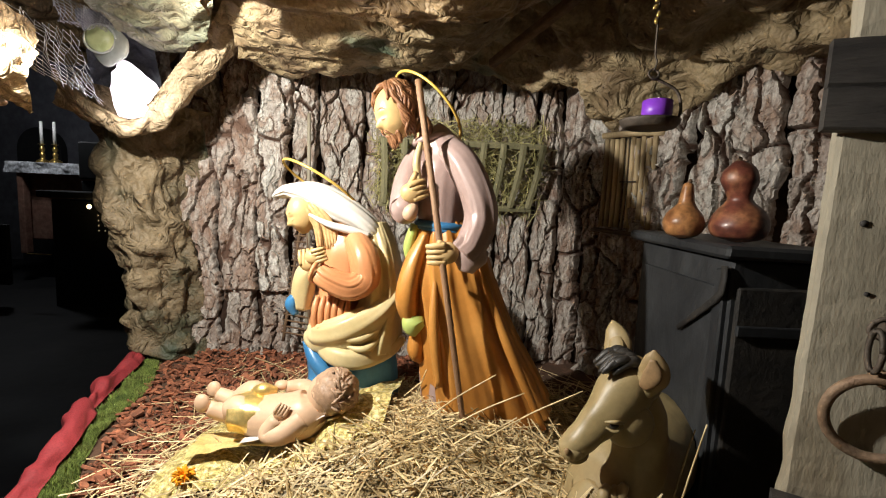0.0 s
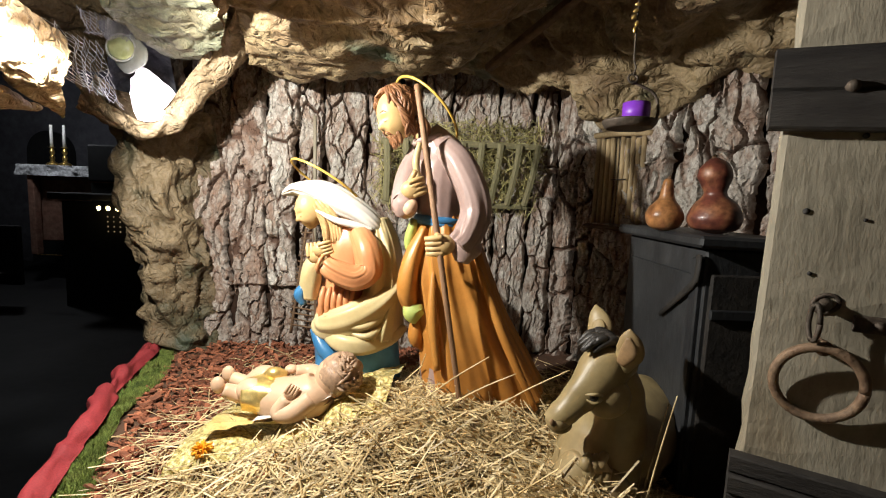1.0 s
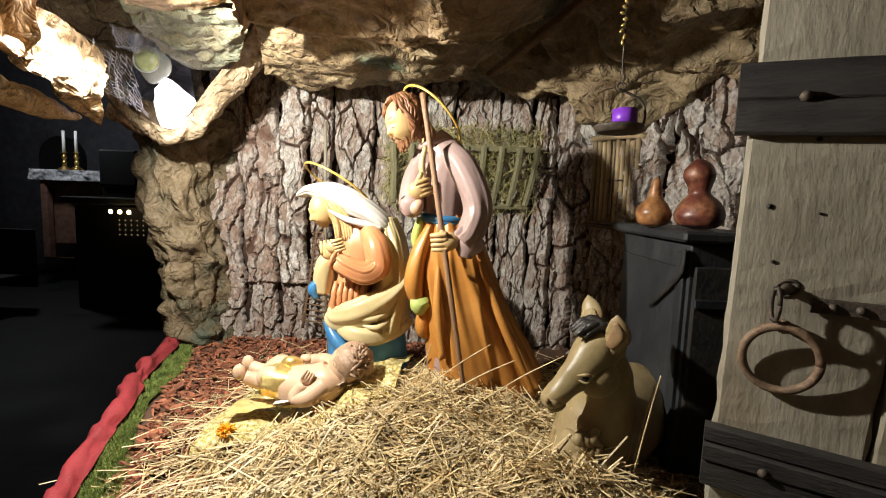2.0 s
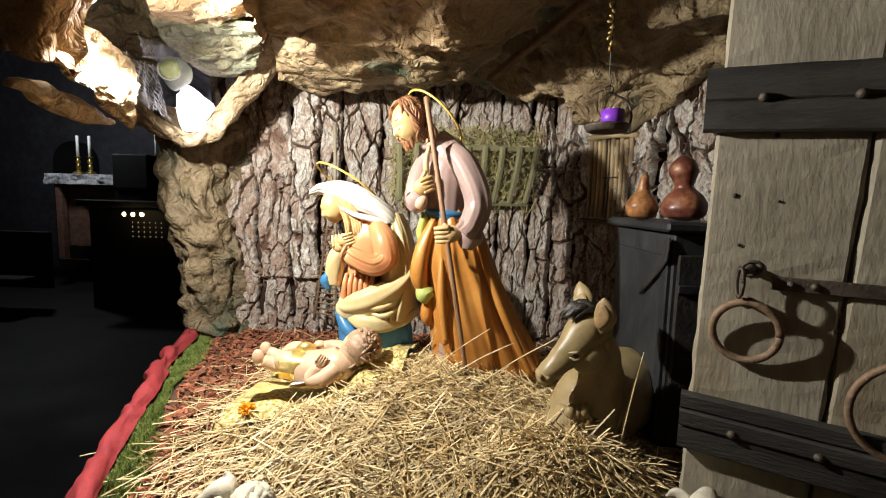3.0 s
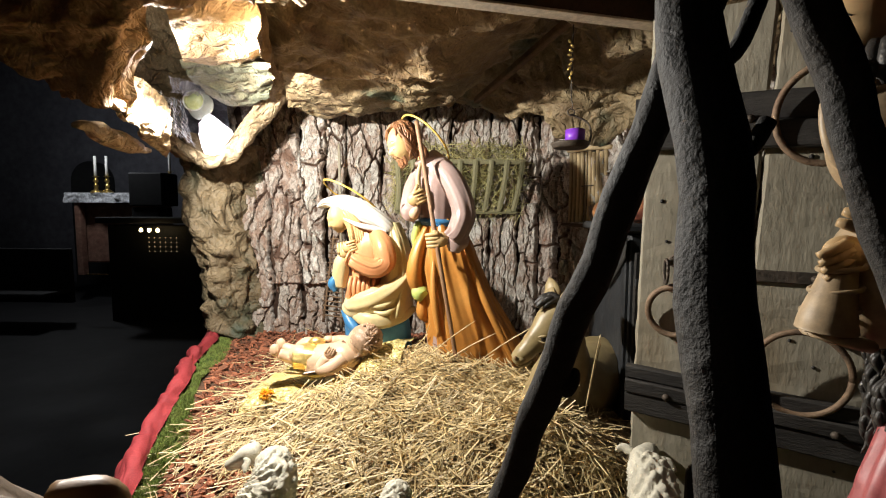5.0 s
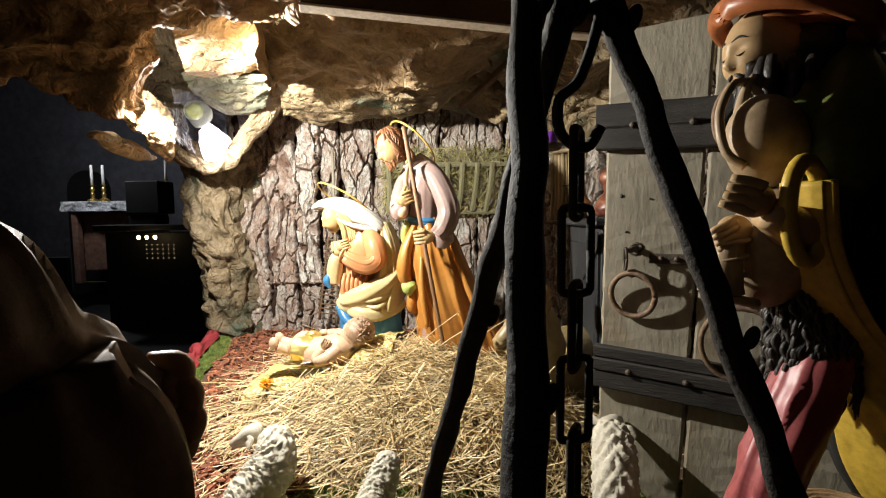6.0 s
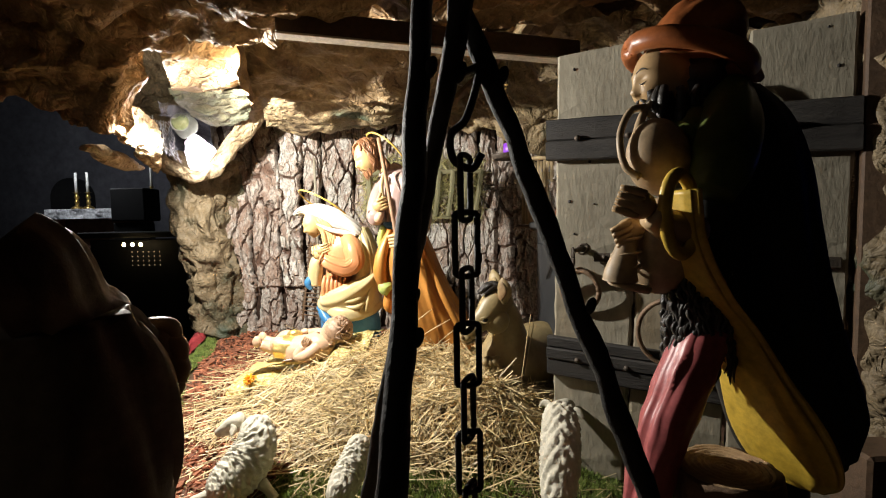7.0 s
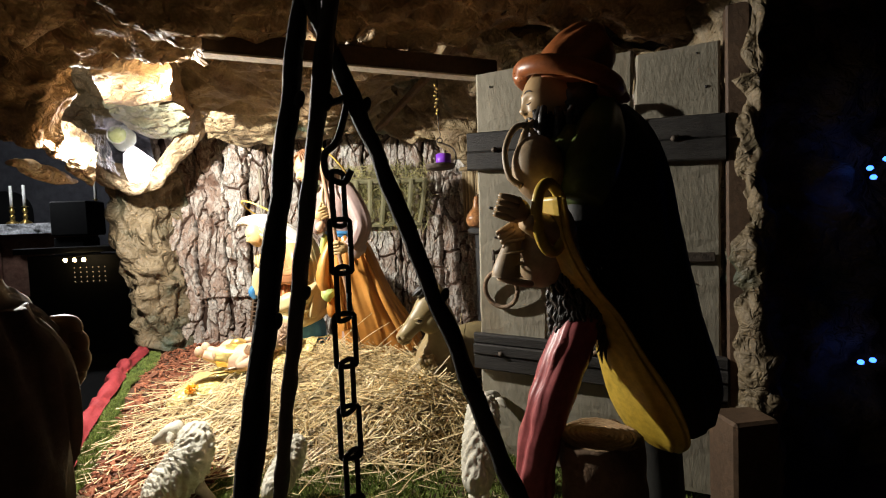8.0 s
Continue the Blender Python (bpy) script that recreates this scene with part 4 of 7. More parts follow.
    # far arm, hand on the breast
    g.tube([(-0.045, y + 0.03, 0.69), (-0.078, y + 0.01, 0.62), (-0.088, y - 0.03, 0.55), (-0.078, y - 0.06, 0.565)], [0.036, 0.037, 0.034, 0.024], LILAC, 24, 8, fold=(0.03, 5, 3))
    hand(g, (-0.07, y - 0.068, 0.588), (0.85, 0.1, 0.35), SKIN, 0.022)
    g.tube([(-0.075, y - 0.07, 0.60), (-0.06, y - 0.08, 0.632)], [0.008, 0.006], SKIN, 8, 3)
    g.blob((-0.07, y - 0.07, 0.545), (0.016, 0.014, 0.02), PINK, 20, 0, 10, 14, wob=0.3)
    # feet
    for x, dy in ((0.135, -0.10), (0.09, -0.07)):
        g.blob((x, y + dy, 0.04), (0.03, 0.018, 0.014), SKIN, 0, -50)
        for i in range(4):
            g.blob((x - 0.012 + 0.010 * i, y + dy - 0.022 + 0.004 * i, 0.036), (0.006, 0.010, 0.006), SKIN, 0, 0, 8, 10)
    # staff and halo
    g.tube([(-0.064, 1.00, 0.828), (-0.03, 0.965, 0.64), (0.0, 0.935, 0.47), (0.04, 0.93, 0.24), (0.076, 0.93, 0.03)], [0.0078, 0.0075, 0.0075, 0.007, 0.0065], POLE, 10, 6)
    g.tube(ring_path((-0.045, y + 0.02, 0.785), (0.076, 0.0, -0.068), (-0.022, 0.095, -0.026), 48), [0.0034] * 48, HALO, 8, 1)
    return solo("statue", g, FIG, (0.08, 1.06, 0.03), "painted statue of a standing bearded man with brown mantle and staff", "statue", "crib figures")


def kneeling_woman():
    g, rng = Geo(), random.Random(5)
    y = 1.17
    # blue skirt on the ground
    g.tube([(-0.225, y, 0.22), (-0.225, y, 0.16), (-0.222, y, 0.10), (-0.222, y, 0.03)], [(0.08, 0.085), (0.10, 0.112), (0.105, 0.115), (0.11, 0.118)], BLUE, 64, 8, fold=(0.02, 9, 0.8), fold_end=0.06)
    g.tube([(-0.33, y - 0.06, 0.205), (-0.30, y - 0.085, 0.165), (-0.27, y - 0.10, 0.13), (-0.25, y - 0.10, 0.06)], [0.012, 0.02, 0.018, 0.014], BLUE, 12, 6)
    # dress
    g.tube([(-0.262, y - 0.015, 0.19), (-0.262, y - 0.015, 0.26), (-0.255, y - 0.01, 0.32), (-0.248, y, 0.38), (-0.248, y, 0.435), (-0.262, y, 0.475), (-0.285, y, 0.497)],
           [(0.085, 0.075), (0.08, 0.07), (0.068, 0.062), (0.066, 0.07), (0.062, 0.064), (0.045, 0.045), (0.022, 0.024)], ORANGE, 48, 8, fold=(0.03, 9, 0.6))
    for i in range(6):
        x = -0.30 + 0.016 * i
        g.tube([(x, y - 0.075, 0.325), (x - 0.003, y - 0.092, 0.29), (x - 0.004, y - 0.09, 0.22)], [0.006, 0.008, 0.005], ORANGE, 8, 5)
    # cream mantle: back, and the swag across the knees
    g.tube([(-0.175, y + 0.03, 0.50), (-0.158, y + 0.02, 0.44), (-0.148, y + 0.01, 0.38), (-0.15, y + 0.0, 0.31), (-0.165, y, 0.25), (-0.175, y, 0.195)],
           [(0.05, 0.030), (0.075, 0.042), (0.088, 0.046), (0.10, 0.055), (0.108, 0.068), (0.11, 0.075)], CREAM, 84, 11, fold=(0.03, 10, 1), fold_end=0.08)
    g.tube([(-0.105, y - 0.04, 0.33), (-0.15, y - 0.085, 0.285), (-0.22, y - 0.11, 0.245), (-0.295, y - 0.09, 0.225), (-0.318, y - 0.05, 0.24)],
           [(0.03, 0.02), (0.03, 0.036), (0.024, 0.044), (0.02, 0.036), (0.012, 0.02)], CREAM, 36, 9, fold=(0.07, 6, 4))
    for x0, z0, x1, z1, x2, z2 in ((-0.115, 0.335, -0.19, 0.275, -0.29, 0.255), (-0.11, 0.28, -0.18, 0.235, -0.27, 0.235), (-0.125, 0.245, -0.17, 0.21, -0.23, 0.215)):
        g.tube([(x0, y - 0.055, z0), (x1, y - 0.118, z1), (x2, y - 0.112, z2)], [0.004, 0.009, 0.003], CREAM, 10, 8)
    g.tube([(-0.305, y - 0.07, 0.205), (-0.25, y - 0.118, 0.188), (-0.19, y - 0.118, 0.18), (-0.13, y - 0.075, 0.19), (-0.09, y - 0.02, 0.205)], [(0.010, 0.012), (0.010, 0.022), (0.012, 0.026), (0.012, 0.024), (0.01, 0.012)], CREAM, 16, 9, fold=(0.08, 4, 5))
    # near arm, far sleeve with a blue lining, crossed palms
    g.tube([(-0.215, y - 0.04, 0.468), (-0.188, y - 0.075, 0.425), (-0.182, y - 0.09, 0.375), (-0.215, y - 0.11, 0.358), (-0.265, y - 0.12, 0.378), (-0.288, y - 0.118, 0.394)],
           [0.03, 0.036, 0.035, 0.033, 0.028, 0.022], ORANGE, 64, 14, fold=(0.02, 8, 4), fold_end=0.08)
    g.tube([(-0.30, y - 0.05, 0.41), (-0.335, y - 0.05, 0.375), (-0.345, y - 0.045, 0.33), (-0.35, y - 0.04, 0.285)], [(0.02, 0.02), (0.026, 0.026), (0.026, 0.028), (0.02, 0.024)], CREAM, 20, 8, fold=(0.05, 4, 2))
    g.tube([(-0.362, y - 0.05, 0.318), (-0.372, y - 0.05, 0.295), (-0.362, y - 0.05, 0.268)], [(0.014, 0.012), (0.018, 0.017), (0.01, 0.008)], BLUE, 14, 6)
    g.tube(ring_path((-0.292, y - 0.118, 0.395), (0.008, 0.006, 0.024), (0.004, 0.024, -0.004), 18), [0.005] * 18, ORANGE, 8, 1)
    hand(g, (-0.312, y - 0.112, 0.412), (-0.2, 0.1, 0.95), SKIN, 0.02)
    hand(g, (-0.296, y - 0.125, 0.43), (0.9, 0.0, 0.3), SKIN, 0.018)
    # head, hair, veil
    g.tube([(-0.285, y, 0.475), (-0.305, y, 0.505), (-0.325, y, 0.525)], [0.022, 0.02, 0.022], SKIN, 16, 5)
    head(g, (-0.350, y - 0.018, 0.524), (-0.68, -0.60, -0.40), 0.047, SKIN, BLOND, rng, False, 1.0, False)
    for i in range(14):
        b = np.array((-0.368 + 0.05 * rng.random(), y - 0.042 + 0.01 * rng.random(), 0.562 - 0.01 * rng.random()))
        g.tube([b, b + (0.026, -0.006, -0.026), b + (0.05, -0.002, -0.062), b + (0.062, -0.012, -0.105 - 0.02 * rng.random())], [0.005, 0.007, 0.007, 0.003], BLOND, 8, 5)
    g.tube([(-0.434, y - 0.012, 0.563), (-0.415, y - 0.010, 0.572), (-0.39, y - 0.006, 0.579), (-0.34, y, 0.570), (-0.285, y, 0.547), (-0.225, y, 0.52), (-0.18, y + 0.005, 0.488), (-0.162, y + 0.01, 0.462)],
           [(0.010, 0.004), (0.032, 0.013), (0.043, 0.021), (0.053, 0.038), (0.056, 0.043), (0.056, 0.034), (0.048, 0.026), (0.02, 0.012)], WHITE, 72, 11, fold=(0.035, 8, 2))
    g.tube([(-0.33, y - 0.052, 0.525), (-0.28, y - 0.060, 0.503), (-0.225, y - 0.058, 0.49), (-0.18, y - 0.048, 0.478)], [0.003, 0.008, 0.010, 0.006], WHITE, 12, 8)
    g.tube(ring_path((-0.325, y + 0.035, 0.600), (0.098, 0.0, -0.052), (-0.012, 0.095, -0.030), 48), [0.0034] * 48, HALO, 8, 1)
    return solo("statue", g, FIG, (-0.22, 1.17, 0.03), "painted statue of a kneeling woman in white veil and orange dress", "statue", "crib figures")


def lying_child():
    g, rng = Geo(), random.Random(7)
    y = 0.965
    g.tube([(-0.385, y, 0.075), (-0.345, y - 0.005, 0.078), (-0.30, y - 0.01, 0.082), (-0.262, y - 0.008, 0.098), (-0.245, y, 0.115)], [(0.05, 0.042), (0.052, 0.046), (0.055, 0.05), (0.052, 0.046), (0.025, 0.025)], PINK, 26, 8)
    g.blob((-0.224, y - 0.006, 0.135), (0.046, 0.044, 0.05), PINK, 25, 0, 20, 26)
    g.blob((-0.214, y - 0.006, 0.14), (0.049, 0.049, 0.051), BLOND2, 35, 0, 24, 32, wob=0.12, wscale=90)
    for i in range(60):
        a, b = rng.uniform(-1.3, 1.3), rng.uniform(-0.4, 1.4)
        d = np.array([math.cos(b) * math.cos(a), math.cos(b) * math.sin(a) - 0.1, math.sin(b)])
        c = np.array((-0.218, y - 0.006, 0.138)) + d * 0.049
        e = np.cross(d, (rng.uniform(-1, 1), 0.3, rng.uniform(-1, 1))) * 0.014
        g.tube([c - e, c + d * 0.004, c + e], [0.002, 0.004, 0.0018], BLOND2, 7, 4)
    # legs, arms, gilt loincloth
    g.tube([(-0.37, y - 0.02, 0.075), (-0.415, y - 0.015, 0.098), (-0.44, y - 0.01, 0.085), (-0.475, y - 0.02, 0.098)], [0.032, 0.027, 0.021, 0.015], PINK, 18, 7)
    g.tube([(-0.37, y + 0.035, 0.075), (-0.41, y + 0.05, 0.105), (-0.45, y + 0.05, 0.085), (-0.49, y + 0.055, 0.095)], [0.032, 0.026, 0.02, 0.015], PINK, 18, 7)
    g.blob((-0.488, y - 0.02, 0.108), (0.016, 0.012, 0.02), PINK)
    g.blob((-0.50, y + 0.055, 0.104), (0.016, 0.012, 0.02), PINK)
    g.tube([(-0.43, y - 0.004, 0.082), (-0.39, y, 0.084), (-0.355, y, 0.082)], [(0.046, 0.034), (0.054, 0.042), (0.050, 0.038)], GOLD, 26, 8, fold=(0.04, 5, 2))
    g.tube([(-0.40, y + 0.03, 0.11), (-0.375, y + 0.02, 0.122), (-0.35, y + 0.03, 0.118)], [0.012, 0.018, 0.010], GOLD, 12, 6)
    g.tube([(-0.268, y - 0.045, 0.098), (-0.305, y - 0.062, 0.072), (-0.335, y - 0.06, 0.07), (-0.318, y - 0.055, 0.10)], [0.024, 0.022, 0.019, 0.015], PINK, 16, 7)
    hand(g, (-0.312, y - 0.055, 0.112), (0.4, 0, 0.7), PINK, 0.013)
    g.tube([(-0.265, y + 0.035, 0.11), (-0.30, y + 0.06, 0.115), (-0.335, y + 0.05, 0.12)], [0.022, 0.02, 0.014], PINK, 16, 7)
    g.blob((-0.345, y + 0.048, 0.125), (0.016, 0.014, 0.011), PINK)
    k = np.array((-0.33, 0.965, 0.075))
    g.v = [tuple(k + (np.array(p) - k) * 1.04 + (-0.01, -0.01, 0.004)) for p in g.v]
    return solo("statue", g, FIG, (-0.32, 0.96, 0.05), "small painted statue of an infant with gilt cloth lying on straw", "statue", "crib figures")


def resting_donkey():
    g, rng = Geo(), random.Random(9)
    D, DARK, NOSE = 0, 1, 2
    g.tube([(0.352, 0.735, 0.290), (0.325, 0.722, 0.283), (0.295, 0.708, 0.252), (0.262, 0.70, 0.218), (0.235, 0.698, 0.192), (0.214, 0.70, 0.178)],
           [(0.036, 0.040), (0.043, 0.045), (0.040, 0.040), (0.028, 0.027), (0.025, 0.022), (0.015, 0.012)], D, 32, 9, wob=0.003)
    g.blob((0.318, 0.692, 0.228), (0.04, 0.024, 0.036), D, -35)
    g.blob((0.232, 0.698, 0.183), (0.024, 0.026, 0.020), D, -25)
    g.blob((0.238, 0.698, 0.170), (0.020, 0.022, 0.010), D, -20)
    g.blob((0.216, 0.676, 0.186), (0.005, 0.004, 0.007), NOSE, -20, 0, 8, 10)
    g.blob((0.283, 0.668, 0.238), (0.0075, 0.006, 0.0055), DARK, -20)
    g.tube([(0.268, 0.668, 0.243), (0.282, 0.660, 0.2475), (0.296, 0.666, 0.243)], [0.002, 0.0036, 0.002], D, 8, 5)
    g.tube([(0.270, 0.668, 0.234), (0.283, 0.661, 0.231), (0.296, 0.667, 0.235)], [0.0015, 0.0028, 0.0015], D, 8, 5)
    # neck, chest, body, folded legs
    g.tube([(0.335, 0.735, 0.275), (0.355, 0.75, 0.21), (0.355, 0.765, 0.14), (0.33, 0.77, 0.05), (0.33, 0.79, -0.02)], [(0.036, 0.038), (0.05, 0.05), (0.066, 0.066), (0.08, 0.08), (0.08, 0.08)], D, 36, 9, wob=0.006)
    g.tube([(0.33, 0.78, 0.05), (0.40, 0.85, 0.06), (0.47, 0.93, 0.06), (0.52, 1.0, 0.05), (0.53, 1.06, 0.03)], [(0.085, 0.085), (0.10, 0.10), (0.105, 0.105), (0.10, 0.10), (0.05, 0.05)], D, 32, 8, wob=0.004)
    g.tube([(0.30, 0.74, 0.06), (0.25, 0.71, 0.03), (0.235, 0.70, -0.01), (0.30, 0.69, -0.03)], [0.05, 0.036, 0.03, 0.022], D, 20, 8)
    g.tube([(0.34, 0.72, 0.05), (0.30, 0.67, 0.02), (0.29, 0.655, -0.02), (0.36, 0.66, -0.04)], [0.05, 0.036, 0.03, 0.022], D, 20, 8)
    for i in range(16):
        b = np.array((0.285 + 0.05 * rng.random(), 0.69 + 0.01 * rng.random(), 0.13 - 0.085 * rng.random()))
        g.tube([b, b + (-0.012, -0.012, -0.012), b + (0.006, -0.012, -0.028)], [0.007, 0.011, 0.004], D, 8, 4)
    # ears and forelock
    for tip, root, face in (((0.318, 0.80, 0.372), (0.316, 0.765, 0.30), 1), ((0.334, 0.668, 0.362), (0.335, 0.69, 0.285), -1)):
        t, r0 = np.array(tip), np.array(root)
        mid = (t + r0) / 2 + np.array((0.006, -0.004, 0))
        g.tube([r0, mid * 0.6 + r0 * 0.4, mid, t * 0.6 + mid * 0.4, t], [(0.010, 0.014), (0.011, 0.022), (0.011, 0.024), (0.008, 0.016), (0.001, 0.002)], D, 18, 7, ref=(-0.6, -0.8 * 1, 0.2))
        g.tube([r0 + (-0.008, -0.010, 0.012), mid + (-0.007, -0.010, 0), t + (-0.003, -0.004, -0.014)], [(0.003, 0.008), (0.004, 0.014), (0.002, 0.004)], NOSE if face < 0 else D, 12, 7, ref=(-0.6, -0.8, 0.2))
    for i in range(22):
        b = np.array((0.335 - 0.03 * rng.random(), 0.70 + 0.05 * rng.random(), 0.322 + 0.006 * rng.random()))
        g.tube([b, b + (-0.02, -0.006, 0.008), b + (-0.045, -0.012 * rng.random(), -0.012)], [0.006, 0.008, 0.003], DARK, 7, 4)
    return solo("statue", g, ["donkey", "hair_dark", "donkey_pink"], (0.36, 0.8, -0.06), "painted plaster donkey lying in the straw", "statue", "crib animals")


def woolly(name, path, radii, head, feet, label):
    """A plaster sheep: a body cut into rows of long wool locks, a head and legs."""
    g = Geo()
    r = [(a, a * 0.95) for a in radii]
    seg = 64
    p = spline(np.hstack([np.array(path, float), np.array(r)]), 22)
    pts, rr = p[:, :3], p[:, 3:]
    tan = np.gradient(pts, axis=0)
    tan /= np.linalg.norm(tan, axis=1)[:, None]
    verts = []
    for i, (c, t) in enumerate(zip(pts, tan)):
        a = np.array((0, 0, 1.0)) - t * t[2]
        a /= np.linalg.norm(a)
        b = np.cross(t, a)
        cap = min(1, math.sqrt(max(0.0, 1 - (1 - min(i, len(pts) - 1 - i) / 9) ** 2)) if min(i, len(pts) - 1 - i) < 9 else 1)
        for j in range(seg):
            th = 2 * math.pi * j / seg
            q = Vector((math.sin(th) * 2.6 + 0.6 * math.sin(i * 0.25), i * 0.10 + abs(math.sin(th)) * 1.3, math.cos(th) * 1.2))
            d, _ = noise.voronoi(q * 2.1)
            k = 0.96 + 0.10 * (d[1] - d[0]) + 0.085 * math.sin(15 * abs(th - math.pi) * 0.6 + 0.75 * i + 3.0 * noise.noise(q * 1.5)) + 0.05 * math.sin(40 * abs(th - math.pi) + 1.6 * i + 4 * noise.noise(q * 3))
            verts.append(c + (a * math.cos(th) * rr[i, 0] + b * math.sin(th) * rr[i, 1]) * k * max(cap, 0.02))
    g.put(verts, [(i * seg + j, i * seg + (j + 1) % seg, (i + 1) * seg + (j + 1) % seg, (i + 1) * seg + j) for i in range(len(pts) - 1) for j in range(seg)])
    if head:
        c, d = np.array(head[0]), np.array(head[1])
        g.tube([c - d * 0.4, c, c + d * 0.6, c + d], [0.020, 0.023, 0.017, 0.010], 0, 18, 7, wob=0.004)
        side = np.cross(d, (0, 0, 1))
        side /= np.linalg.norm(side)
        for s_ in (-1, 1):
            g.tube([c + side * 0.024 * s_, c + side * 0.042 * s_ + (0, 0, 0.004), c + side * 0.058 * s_ + (0, 0, -0.008)], [(0.005, 0.008), (0.005, 0.011), (0.002, 0.003)], 0, 10, 5)
    for a, b in feet:
        a, b = np.array(a), np.array(b)
        g.tube([a, (a + b) / 2, b], [0.016, 0.011, 0.012], 0, 12, 5, wob=0.003)
    c = np.array(path).mean(0)
    return solo("statue", g, "wool", (c[0], c[1], ground_z(c[0], c[1])), label, "statue", "crib animals")


standing_man()
kneeling_woman()
lying_child()
resting_donkey()
woolly("sheep", [(-0.346, 0.530, 0.017), (-0.316, 0.480, -0.023), (-0.331, 0.440, -0.066), (-0.361, 0.400, -0.092), (-0.386, 0.370, -0.106)], [0.030, 0.050, 0.055, 0.048, 0.026],
       ((-0.387, 0.520, 0.007), (-0.045, -0.012, -0.022)), [((-0.383, 0.390, -0.098), (-0.425, 0.370, -0.112)), ((-0.292, 0.440, -0.109), (-0.251, 0.420, -0.139))], "cream plaster sheep lying on bark chips, seen from behind")
woolly("sheep", [(-0.040, 0.440, 0.010), (-0.047, 0.400, -0.024), (-0.062, 0.360, -0.054), (-0.076, 0.300, -0.073)], [0.024, 0.034, 0.036, 0.026],
       None, [((-0.09, 0.42, -0.08), (-0.09, 0.42, -0.145)), ((-0.11, 0.30, -0.08), (-0.12, 0.29, -0.155))], "cream plaster sheep standing on moss, its back turned")
woolly("sheep", [(0.435, 0.42, 0.075), (0.425, 0.36, 0.06), (0.405, 0.29, 0.01), (0.385, 0.23, -0.06)], [0.034, 0.042, 0.042, 0.03],
       ((0.45, 0.46, 0.06), (0.04, 0.05, -0.01)), [((0.43, 0.40, 0.02), (0.435, 0.40, -0.145)), ((0.385, 0.24, -0.06), (0.372, 0.22, -0.16)), ((0.41, 0.29, 0.0), (0.415, 0.28, -0.155))], "cream plaster sheep standing on moss beside the door")


